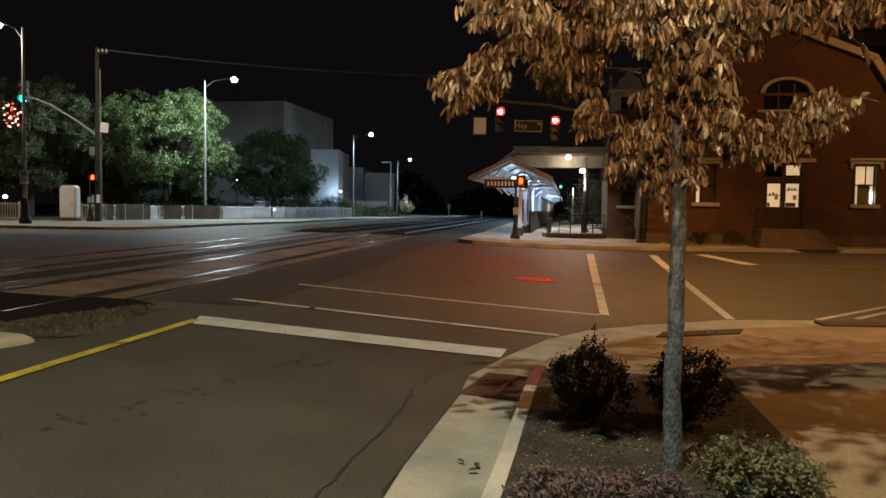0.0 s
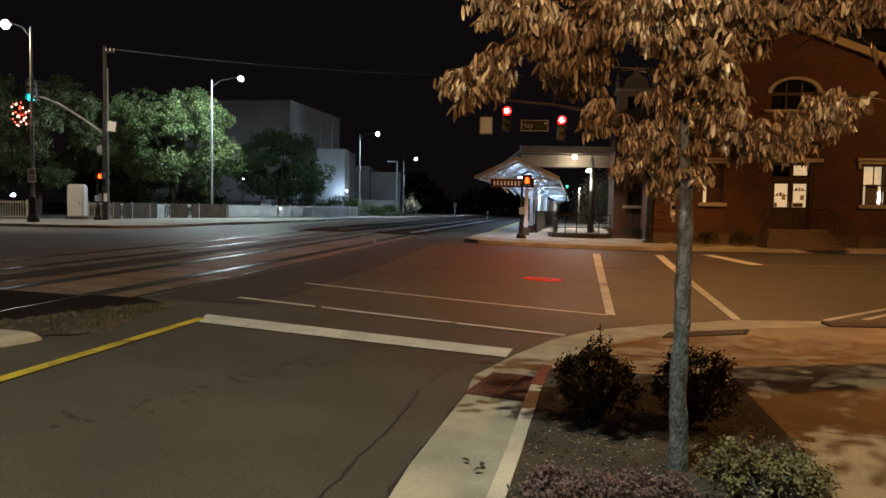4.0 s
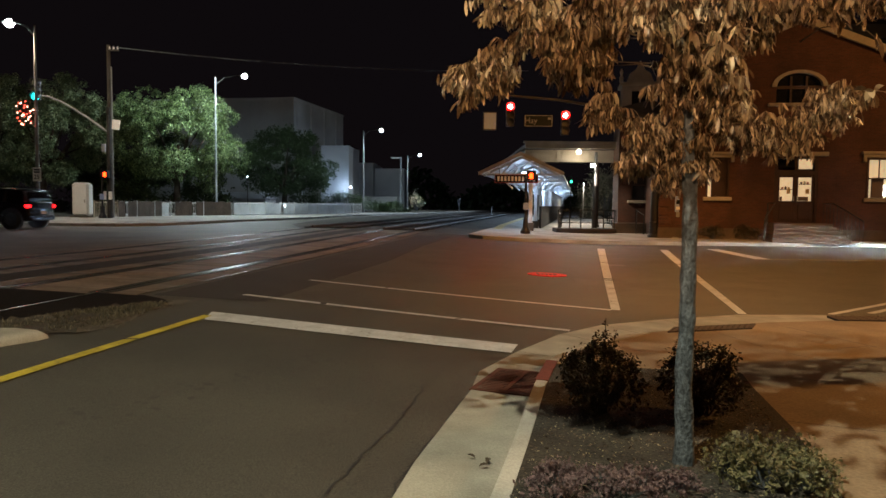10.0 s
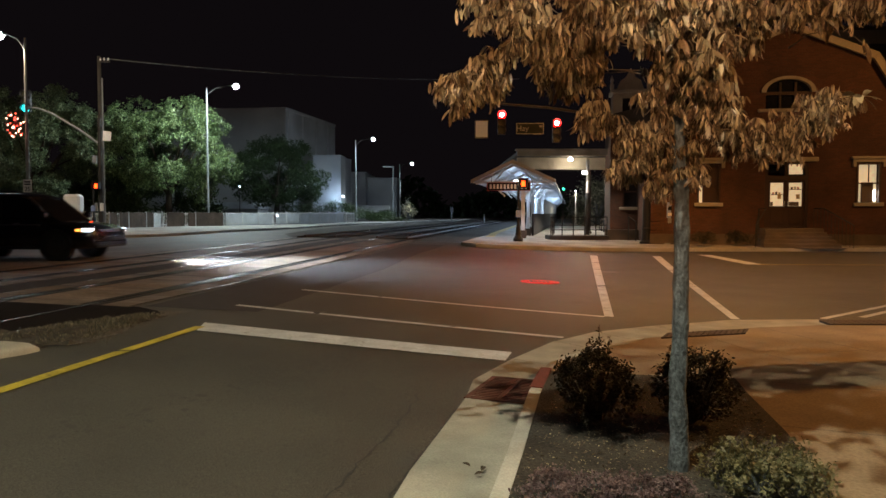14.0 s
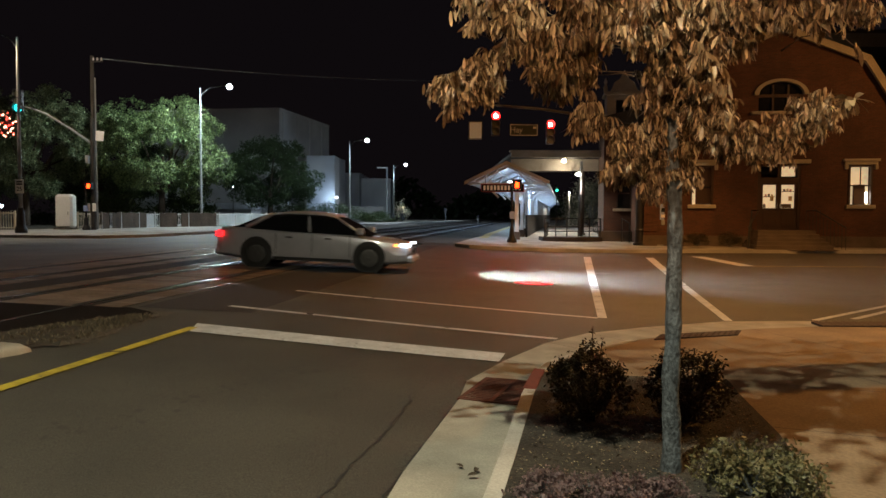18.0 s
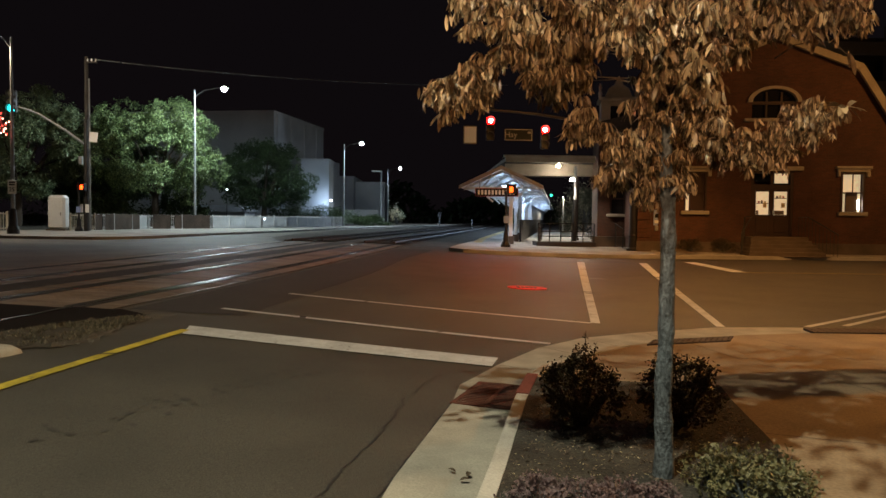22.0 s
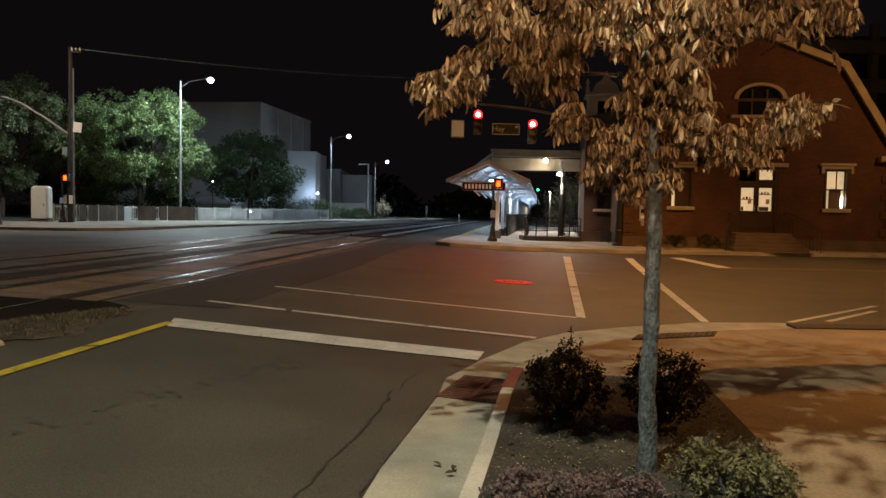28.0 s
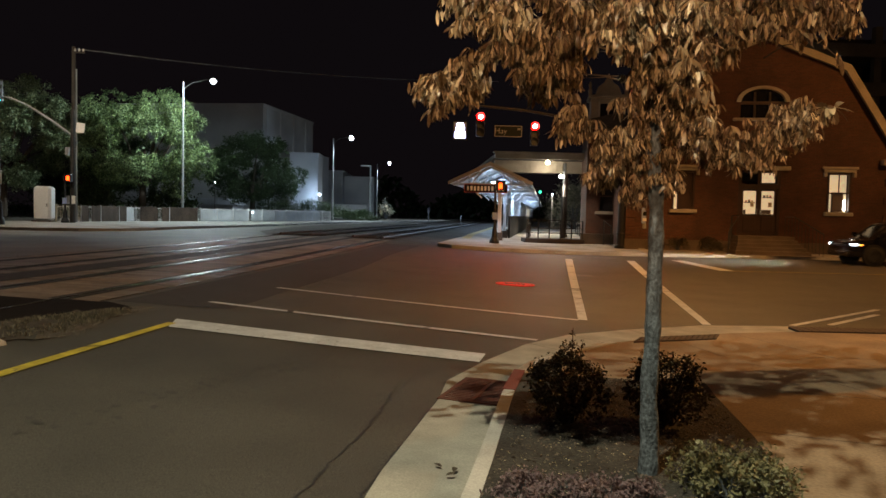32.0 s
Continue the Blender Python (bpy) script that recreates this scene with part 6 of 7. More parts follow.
def rubble():
    """Loose chips of asphalt and gravel along the verge's worn edge."""
    rnd = random.Random(44)
    chip = bpy.data.meshes.new("chip")
    chip.from_pydata([(-0.012, -0.01, 0), (0.013, -0.008, 0), (0.01, 0.012, 0), (-0.009, 0.009, 0), (0.001, 0.0, 0.014)], [], [(0, 1, 4), (1, 2, 4), (2, 3, 4), (3, 0, 4)])
    placed = []
    for k in range(650):
        y = rnd.uniform(8.2, 10.9)
        x = float(np.interp(y, (7.9, 8.5, 9.0, 9.8, 10.9), (-4.2, -3.84, -3.83, -3.9, -3.7))) + rnd.gauss(-0.03, 0.11) - 0.3 * rnd.random() ** 3
        placed.append(Matrix.Translation((x, y, gz(x, y) + 0.012)) @ pose(0, 0, 0, 0, 0, rnd.uniform(0, 360)) @ Matrix.Scale(rnd.uniform(0.4, 1.3), 4))
    tagged(new("gravel", scatter("gravel", placed, chip, PALE_ASPHALT)), "loose gravel along the verge", "gravel", kind="stuff")


rubble()


# ---- near corner, small things ----
def manhole():
    x, y = 2.43, 17.9
    m = thing("manhole_cover", "red iron manhole cover in the street", "manhole cover", Matrix.Translation((x, y, gz(x, y) + 0.004)) @ pose(0, 0, 0, 0, 1.6, 0))
    red = surface("red_iron", (0.80, 0.02, 0.02), 0.75, 0.0, grain=30, vary=0.3, stain=0.25, stain_size=8)
    part("ring", lathe(bmesh.new(), [(0.47, -0.02), (0.47, 0.01), (0.42, 0.01), (0.42, -0.02)], 28), red, m, "pale red iron ring")
    part("cover", lathe(bmesh.new(), [(0.41, -0.02), (0.41, 0.008), (0.1, 0.012)], 28), red, m)
    for k in range(5):
        part("raised_bar", B(-0.24 + 0.1 * k, -0.12 + 0.04 * (k % 2), 0.01, -0.19 + 0.1 * k, 0.14 - 0.03 * (k % 2), 0.022), IRON, m)


manhole()


def storm_grate():
    """Iron inlet in the gutter, with red kerb behind it."""
    x, y = 0.66, 6.85
    g = thing("storm_grate", "rust-brown iron storm grate in the gutter", "drain", Matrix.Translation((x, y, gz(x, y) + 0.016)) @ pose(0, 0, 0, 0, 0.5, -20))
    rust = surface("rusty_iron", (0.085, 0.030, 0.018), 0.75, 0.2, grain=50, vary=0.4, stain=0.3, stain_size=6)
    part("frame", box(box(box(B(-0.3, -0.46, 0, 0.3, -0.42, 0.012), -0.3, 0.42, 0, 0.3, 0.46, 0.012), -0.3, -0.42, 0, -0.26, 0.42, 0.012), 0.26, -0.42, 0, 0.3, 0.42, 0.012), rust, g)
    part("pit", B(-0.26, -0.42, -0.004, 0.26, 0.42, 0.002), IRON, g)
    for k in range(14):
        part("bar", B(-0.26, -0.40 + k * 0.06, 0.002, 0.26, -0.375 + k * 0.06, 0.011), rust, g)
    part("cross_bar", B(-0.02, -0.42, 0.011, 0.02, 0.42, 0.014), rust, g)


storm_grate()
part("red_kerb", raised(drape([(0.783, 6.38), (0.992, 7.22), (1.095, 7.19), (0.888, 6.35)], 0.018, 0.2, 0.12), pave_top), surface("red_kerb_paint", (0.13, 0.03, 0.02), 0.8, grain=50, vary=0.3, stain=0.3), pavement, "rust-red stained kerb at the drain")

# warning plates of the ramps, domes on top
PLATE = surface("brick_red_plate", (0.030, 0.016, 0.013), 0.7, grain=60, vary=0.3, stain=0.3)
for pts in ([(2.95, 9.88), (3.16, 10.3), (4.5, 10.82), (4.28, 10.4)], [(5.95, 11.3), (6.0, 11.75), (7.9, 11.7), (7.9, 11.25)]):
    plate = part("tactile_plate", drape(pts, 0.048, 0.4, 0.04), PLATE, pavement, "dark red tactile paving plate")
    a, b, c = Vector(pts[0]), Vector(pts[3]), Vector(pts[1])
    for i in range(14):
        for j in range(4):
            q = a + (b - a) * (i + 0.5) / 14 + (c - a) * (j + 0.5) / 4
            part("dome", lathe(bmesh.new(), [(0.018, 0), (0.014, 0.006)], 6, (q.x, q.y, gz(q.x, q.y) + 0.048)), PLATE, plate)

# joints in the pavement and gutter, cracks and stains in the asphalt
JOINT = surface("joint", (0.09, 0.07, 0.05), 0.9)
PATCH_OIL = surface("oil_stain", (0.036, 0.034, 0.029), 0.66, grain=60, vary=0.3)
TAR = surface("tar", (0.018, 0.018, 0.018), 0.6)
for pts in ([(1.85, 9.0), (2.78, 6.95)], [(1.45, 9.53), (1.85, 9.0)], [(2.78, 6.95), (4.9, 6.3), (9, 5.2)], [(2.5, 5.4), (8, 3.6)], [(3.6, 10.35), (4.2, 7.0), (4.9, 2.5)], [(4.75, 11.05), (5.6, 8.0), (6.9, 3.0)], [(1.9, 9.05), (3.9, 8.7), (5.2, 9.2), (9.5, 8.3)], [(3.23, 11.1), (3.5, 10.4)], [(6.6, 11.2), (7.6, 6.0), (8.0, 3)]):
    part("joint", raised(drape(strip(pts, 0.012), 0.003, 0.5), pave_top), JOINT, pavement)
for a, b in (((0.81, 8.31), (1.32, 8.0)), ((2.19, 10.46), (2.6, 9.8)), ((3.23, 11.19), (3.5, 10.4))):
    part("joint", drape(strip([a, b], 0.01), 0.016, 0.5), JOINT, road)


def crack(pts, width, seed):
    rnd = random.Random(seed)
    out, ws = [], []
    for a, b in zip(pts, pts[1:]):
        n = max(2, int((Vector(b) - Vector(a)).length / 0.09))
        for k in range(n):
            q = Vector(a).lerp(Vector(b), k / n)
            out.append((q.x + rnd.gauss(0, 0.012), q.y + rnd.gauss(0, 0.012)))
            ws.append(width * rnd.uniform(0.35, 1.4))
    part("crack", drape(strip(out, ws), 0.006, 0.5), TAR, road, "dark crack in the asphalt")


crack([(-0.66, 4.05), (-0.545, 4.575), (-0.42, 5.14), (-0.27, 5.84), (-0.14, 6.76)], 0.02, 1)
crack([(-0.12, 6.85), (0.05, 7.4), (0.3, 8.0)], 0.010, 2)
crack([(-3.2, 14.6), (-0.5, 17.5), (3.5, 24), (4.2, 28)], 0.05, 3)
crack([(-0.62, 2.6), (-0.36, 3.6), (-0.19, 4.63), (0.03, 5.6), (0.23, 6.5)], 0.022, 9)
crack([(7.5, 13.5), (8.6, 15.0), (8.9, 16.5)], 0.03, 5)
rnd = random.Random(77)
for k in range(60):
    run = rnd.random()
    x, y = -2.75 + 1.75 * run + rnd.gauss(0, 0.13), 5.0 + 3.1 * run + rnd.gauss(0, 0.18)
    w = rnd.uniform(0.010, 0.034) * (1.5 if k % 7 == 0 else 1)
    n = 7
    part("oil_spot", drape([(x + w * (1 + 0.4 * math.sin(i * 2.3 + k)) * math.cos(i * math.tau / n), y + w * 1.3 * (1 + 0.4 * math.cos(i * 1.7 + k)) * math.sin(i * math.tau / n)) for i in range(n)], 0.005, 2.0), PATCH_OIL, road)
for x, y, w, h in ((4.9, 21.5, 0.5, 0.22), (7.75, 30.55, 0.75, 0.2)):
    part("drain_cover", drape([(x - w / 2, y - h), (x + w / 2, y - h), (x + w / 2, y + h), (x - w / 2, y + h)], 0.008, 2), IRON, road, "dark iron drain cover")
PATCH = surface("old_asphalt_patch", (0.024, 0.023, 0.022), 0.75, grain=100, vary=0.35, stain=0.3, stain_size=0.8, bump=0.35)
part("asphalt_patch", drape([(-4.43, 11.3), (-2.7, 11.2), (-2.1, 15.3), (-1.45, 19.6), (-0.75, 26.3), (0.3, 32.6), (-1.2, 32.6), (-1.98, 27.0), (-2.9, 21.4)], 0.007, 1.2), PATCH, road, "darker asphalt strip beside the crossing panels")

# chips where the lines are broken right across
for (xa, ya), (xb, yb), wide, spots in (((2.76, 12.08), (6.0, 29.0), 0.2, (0.19, 0.29, 0.31, 0.47, 0.6, 0.77)), ((4.79, 12.03), (8.43, 29.0), 0.2, (0.32, 0.36, 0.6)), ((1.66, 9.9), (-3.18, 11.83), 0.07, (0.3, 0.72)), ((2.68, 12.06), (-2.58, 14.3), 0.07, (0.71,)), ((-3.63, 6.1), (-3.08, 9.7), 0.075, (0.51,))):
    d = Vector((xb - xa, yb - ya)).normalized()
    for k, t in enumerate(spots):
        q = Vector((xa, ya)).lerp(Vector((xb, yb)), t)
        half, slant = wide * (0.62 + 0.3 * t) + 0.015, 0.05 * math.sin(5 * k + t * 9)
        a, b = Vector((-d.y, d.x)) * half + d * slant, d * (0.025 + 0.03 * (k % 3))
        part("worn_gap", drape([tuple(q - a - b), tuple(q - a + b), tuple(q + a + b * 1.4), tuple(q + a - b * 0.5)], 0.016, 2.0), PATCH, road)

# low planting at the front of the bed
PURPLE = foliage("purple_leaf", (0.08, 0.048, 0.055), (0.20, 0.14, 0.14), 0.55, 0.2)
LIME = foliage("lime_leaf", (0.09, 0.095, 0.04), (0.24, 0.23, 0.12), 0.5, 0.25)
for i, (x, y, r) in enumerate(((0.62, 4.05, 0.16), (0.85, 4.0, 0.17), (1.08, 3.98, 0.17), (1.28, 3.95, 0.14), (0.95, 3.8, 0.2), (0.6, 3.8, 0.2))):
    clump("ground_cover", "low purple-leaved ground cover plant", x, y, gz(x, y) + 0.15, r, r, 0.095, 650, 0.020, PURPLE, 60 + i, True, "plant", "ground cover in the bed")
for i, (x, y, r) in enumerate(((1.62, 4.2, 0.18), (1.82, 4.25, 0.2), (2.02, 4.2, 0.18), (1.75, 4.02, 0.2), (1.98, 4.0, 0.18))):
    clump("ground_cover", "low yellow-green ground cover plant", x, y, gz(x, y) + 0.15, r, r, 0.20, 800, 0.026, LIME, 70 + i, True, "plant", "ground cover in the bed")


def litter():
    """Fallen leaves and chips on the mulch."""
    rnd = random.Random(31)
    placed, chips = [], []
    while len(placed) < 1700:
        y = rnd.uniform(3.6, 7.0)
        x = rnd.uniform(0.3 + (y - 3.6) * 0.26, 2.0 + (y - 3.6) * 0.22)
        m = Matrix.Translation((x, y, gz(x, y) + pave_top(x, y) + rnd.uniform(0.012, 0.02))) @ pose(0, 0, 0, rnd.gauss(0, 20), rnd.gauss(0, 20), rnd.uniform(0, 360)) @ Matrix.Scale(rnd.uniform(0.4, 1.1), 4)
        (placed if rnd.random() < 0.45 else chips).append(m)
    pale = foliage("fallen_leaf", (0.20, 0.17, 0.10), (0.42, 0.38, 0.24), 0.7, 0.1)
    bark = foliage("bark_chip", (0.045, 0.036, 0.028), (0.13, 0.10, 0.075), 0.9, 0.0)
    tagged(new("leaf_litter", scatter("leaf_litter", placed, leaf_mesh("leaf", 0.017, 0.010, pale, 0.1, 0.3), pale)), "pale fallen leaves on the mulch", "leaves", kind="stuff")
    tagged(new("bark_chips", scatter("bark_chips", chips, leaf_mesh("chip", 0.034, 0.014, bark, 0.05, 0.5), bark)), "dark bark chips on the bed", "mulch", kind="stuff")


litter()
for k, (x, y) in enumerate(((0.22, 4.55), (0.27, 4.62), (0.2, 4.7), (2.3, 4.2))):
    m = leaf_mesh("fallen_leaf", 0.06, 0.035, surface("brown_leaf", (0.05, 0.035, 0.02), 0.8), 0.1, 0.6)
    ob = tagged(new("fallen_leaf", m), "dark curled fallen leaf on the concrete", "leaf", group="fallen leaves")
    ob.matrix_basis = Matrix.Translation((x, y, gz(x, y) + (0.03 if x < 1 else pave_top(x, y) + 0.015))) @ pose(0, 0, 0, 10, -15, 70 * k)

# planters by the station wall
for x in (12.3, 13.8):
    clump("station_shrub", "dark low shrub at the station wall", x - 0.2, 34.2, 0.3, 0.62, 0.5, 0.55, 1500, 0.06, SHRUB_LEAF, 90 + int(x), True, "shrub", "shrubs at the station")
black_post = thing("lamp_post", "black cast-iron lamp post with a flared base", "lamp post", Matrix.Translation((10.1, 36.4, gz(10.1, 36.4) + 0.15)))
part("base", lathe(bmesh.new(), [(0.34, 0), (0.34, 0.1), (0.27, 0.18), (0.23, 0.7), (0.21, 2.3), (0.14, 2.5)], 16), BLACK, black_post, "thick fluted black base")
part("shaft", T([(0, 0, 2.5), (0, 0, 5.4)], [0.09, 0.06], 10), BLACK, black_post)
part("collar", lathe(bmesh.new(), [(0.25, 0.68), (0.27, 0.74), (0.24, 0.8)], 16), BLACK, black_post)


DECK = surface("weathered_deck_concrete", (0.10, 0.115, 0.135), 0.85, grain=8, vary=0.15, stain=0.3, stain_size=0.4)


def garage():
    g = thing("parking_garage", "dark concrete parking deck behind the station", "building", Matrix.Translation((36, 62, 0.2)))
    for k in range(5):
        part("deck", B(-10, 0, 3.2 * k + 2.6, 22, 25, 3.2 * k + 3.7), DECK, g, "pale concrete deck edge")
    for k in range(6):
        part("column", B(-9.8 + 6 * k, 0.3, 0, -9.2 + 6 * k, 0.9, 18.0), DECK, g)
    part("core", B(-9, 4, 0, 21, 24, 17.8), IRON, g)


garage()


# ---- vehicles ----
def paint(name, colour, rough=0.28, metal=0.0):
    m = surface(name, colour, rough, metal, grain=8, vary=0.04, stain=0.08, stain_size=2, bump=0.0, each=0.001)
    m.node_tree.nodes["Principled BSDF"].inputs["Coat Weight"].default_value = 0.6
    return m


TYRE = surface("tyre_rubber", (0.018, 0.018, 0.018), 0.8, grain=40, vary=0.2, each=0.001)
RIM = surface("alloy", (0.11, 0.11, 0.11), 0.4, 0.9, grain=20, vary=0.1, each=0.001)
CAR_GLASS = surface("car_glass", (0.010, 0.011, 0.012), 0.05, grain=5, vary=0.1, bump=0.0, each=0.001)
HEAD_GLOW = glowing("headlight", (0.80, 0.92, 1.0), 6.0)
BEAM_GLOW = glowing("beam_emitter", (0.80, 0.90, 1.0), 5600000.0)
DIM_BEAM = glowing("dim_beam_emitter", (1.0, 0.90, 0.75), 1200000.0)
AMBER_GLOW = glowing("side_marker", (1.0, 0.30, 0.04), 5.0)
TAIL_GLOW = glowing("tail_light", (1.0, 0.006, 0.008), 8.0)
CHROME = surface("chrome", (0.75, 0.75, 0.75), 0.15, 1.0, grain=10, vary=0.05, bump=0.0, each=0.001)


def loft(bm, rings):
    vs = [[bm.verts.new(p) for p in r] for r in rings]
    n = len(rings[0])
    for a, b in zip(vs, vs[1:]):
        for k in range(n):
            bm.faces.new((a[k], a[(k + 1) % n], b[(k + 1) % n], b[k]))
    bm.faces.new(vs[0][::-1])
    bm.faces.new(vs[-1])
    return bm


def shell(stations):
    """A car's lower body: x, half width, underside, top at each station."""
    rings = []
    for x, w, z0, z1 in stations:
        half = [(w * 0.84, z0), (w * 0.98, z0 + 0.07), (w, z0 + 0.22), (w * 0.995, z1 - 0.28), (w * 0.965, z1 - 0.07), (w * 0.86, z1)]
        rings.append([(x, -y, z) for y, z in half] + [(x, y, z) for y, z in half[::-1]])
    return loft(bmesh.new(), rings)


def house(stations, top_pull=0.78):
    """A car's upper body: x, half width at the belt, belt height, roof height."""
    rings = []
    for x, w, z0, z1 in stations:
        half = [(w, z0), (w * (top_pull + 0.08), z1 - 0.10 * (z1 - z0) - 0.02), (w * top_pull, z1 - 0.02), (w * top_pull * 0.6, z1)]
        rings.append([(x, -y, z) for y, z in half] + [(x, y, z) for y, z in half[::-1]])
    return loft(bmesh.new(), rings)


def wheel(parent, x, y, r, width, rim_r):
    side = 1 if y > 0 else -1
    spin = new("wheel", finish(tyre_shape(r, width), "wheel", TYRE, True))
    spin.parent = parent
    spin.matrix_basis = Matrix.Translation((x, y, r))
    bm = bmesh.new()
    ring = lathe(bmesh.new(), [(rim_r, -0.02), (rim_r, 0.03), (rim_r * 0.86, 0.035), (rim_r * 0.84, 0.0)], 24)
    bmesh.ops.transform(ring, matrix=pose(0, side * (width / 2 - 0.015), 0, -90 * side, 0, 0), verts=ring.verts)
    part("rim", ring, RIM, spin, "alloy rim")
    hub = lathe(bmesh.new(), [(rim_r * 0.22, -0.03), (rim_r * 0.22, 0.02), (rim_r * 0.1, 0.03)], 12)
    for k in range(5):
        a = k * math.tau / 5
        box(hub, rim_r * 0.1, -0.026, -0.01, rim_r * 0.9, 0.026, 0.018, m=pose(0, 0, 0, 0, 0, math.degrees(a)))
    bmesh.ops.transform(hub, matrix=pose(0, side * (width / 2 - 0.02), 0, -90 * side, 0, 0), verts=hub.verts)
    part("spokes", hub, RIM, spin, "five-spoke alloy centre")
    disc = T([(0, side * (width / 2 - 0.09), 0), (0, side * (width / 2 - 0.05), 0)], rim_r * 0.86, 20)
    part("brake_disc", disc, IRON, spin)
    return spin


def tyre_shape(r, w):
    bm = lathe(bmesh.new(), [(r * 0.66, -w / 2 + 0.02), (r * 0.9, -w / 2), (r * 0.985, -w / 2 + 0.03), (r, -w / 4), (r, w / 4), (r * 0.985, w / 2 - 0.03), (r * 0.9, w / 2), (r * 0.66, w / 2 - 0.02)], 28)
    bmesh.ops.transform(bm, matrix=pose(0, 0, 0, 90, 0, 0), verts=bm.verts)
    return bm


def vehicle(name, label, category, colour, body, cabin, roof, wb, r, width, dims, pillars, extras=(), beam=BEAM_GLOW):
    """dims: half length, half width, sill, belt height, light height. The nose points to +x."""
    hl, hw, sill, belt, zl = dims
    car = thing(name, label, category)
    shell_ob = part("body", shell(body), colour, car, smooth_faces=True)
    bev = shell_ob.modifiers.new("bevel", "BEVEL")
    bev.width, bev.segments, bev.limit_method, bev.angle_limit = 0.03, 2, "ANGLE", radians(35)
    part("window_glass", house(cabin), CAR_GLASS, car, "dark tinted glass")
    part("roof", house(roof, 0.80), colour, car, smooth_faces=True)
    for s in (-1, 1):
        for (x0, z0, w0), (x1, z1, w1), t in pillars:
            part("pillar", T([(x0, s * w0, z0), (x1, s * w1, z1)], t, 8), BLACK if colour is BLACK_CAR else colour, car, smooth_faces=True)
        part("mirror", B(pillars[0][0][0] - 0.12, min(s * hw, s * (hw + 0.2)), belt - 0.02, pillars[0][0][0] + 0.06, max(s * hw, s * (hw + 0.2)), belt + 0.15, bevel=0.03), colour, car)
        part("headlight", B(hl - 0.30, min(s * (hw - 0.40), s * (hw - 0.03)), zl - 0.035, hl - 0.06, max(s * (hw - 0.40), s * (hw - 0.03)), zl + 0.045, bevel=0.02), HEAD_GLOW, car, "lit white headlight")
        # an emitter in a black shade, added before the nose, lights the road ahead
        bx, by = hl + 0.06, s * (hw * 0.62)
        shade = B(bx - 0.05, by - 0.026, zl - 0.016, bx, by + 0.026, zl + 0.022)
        for y0, y1, z0, z1, x1 in ((-0.026, -0.018, -0.016, 0.022, 0.045), (0.018, 0.026, -0.016, 0.022, 0.045), (-0.018, 0.018, 0.007, 0.022, 0.07), (-0.018, 0.018, -0.016, -0.010, 0.034)):
            box(shade, bx, by + y0, zl + z0, bx + x1, by + y1, zl + z1)
        box(shade, bx + 0.06, by - 0.05, zl - 0.003, bx + 0.07, by + 0.05, zl + 0.012)
        hood = part("beam_shade", shade, BLACK, car, "small black shade added to aim the beam")
        part("beam_emitter", B(bx + 0.002, by - 0.012, zl - 0.0045, bx + 0.005, by + 0.012, zl + 0.005), beam, hood, "added emitter that throws the headlight's beam")
        part("side_marker", B(hl - 0.44, min(s * (hw - 0.1), s * (hw + 0.008)), zl - 0.03, hl - 0.36, max(s * (hw - 0.1), s * (hw + 0.008)), zl + 0.03, bevel=0.01), AMBER_GLOW, car, "amber side marker")
        part("tail_light", B(-hl + 0.02, min(s * (hw - 0.3), s * (hw + 0.006)), zl + 0.04, -hl + 0.18, max(s * (hw - 0.3), s * (hw + 0.006)), zl + 0.18, bevel=0.03), TAIL_GLOW, car, "lit red tail light")
        part("sill_trim", B(-wb / 2 + r + 0.1, min(s * (hw - 0.05), s * (hw + 0.01)), sill + 0.02, wb / 2 - r - 0.1, max(s * (hw - 0.05), s * (hw + 0.01)), sill + 0.1), BLACK, car)
        for x in (0.62, -0.38):
            part("door_handle", B(x - 0.32, min(s * (hw - 0.02), s * (hw + 0.025)), belt - 0.18, x - 0.14, max(s * (hw - 0.02), s * (hw + 0.025)), belt - 0.14, bevel=0.008), CHROME, car)
        for x in (0.95, -0.02, -0.95):
            part("door_seam", B(x - 0.008, min(s * (hw - 0.02), s * (hw + 0.003)), sill + 0.15, x + 0.008, max(s * (hw - 0.02), s * (hw + 0.003)), belt - 0.06), BLACK, car)
        for x in (-wb / 2, wb / 2):
            part("wheel_arch", T([(x, s * (hw - 0.16), r + 0.02), (x, s * (hw + 0.004), r + 0.02)], r + (0.11 if category == "pickup truck" else 0.075), 24), BLACK, car)
    part("grille", B(hl - 0.06, -hw * 0.5, zl - 0.2, hl + 0.02, hw * 0.5, zl + 0.02, bevel=0.02), BLACK, car, "dark grille")
    part("front_bumper", B(hl - 0.15, -hw * 0.86, sill + 0.05, hl + 0.05, hw * 0.86, sill + 0.25, bevel=0.05), CHROME if category == "pickup truck" else colour, car)
    part("rear_bumper", B(-hl - 0.05, -hw * 0.86, sill + 0.08, -hl + 0.15, hw * 0.86, sill + 0.28, bevel=0.05), CHROME if category == "pickup truck" else colour, car)
    part("plate", B(-hl - 0.06, -0.2, sill + 0.35, -hl - 0.03, 0.2, sill + 0.48), SIGN_WHITE, car, "pale plate with plain bars")
    for fn in extras:
        fn(car)
    wheels = [wheel(car, x, s * (hw - width / 2 + 0.02), r, width, r * 0.66) for x in (wb / 2, -wb / 2) for s in (-1, 1)]
    return car, wheels, r


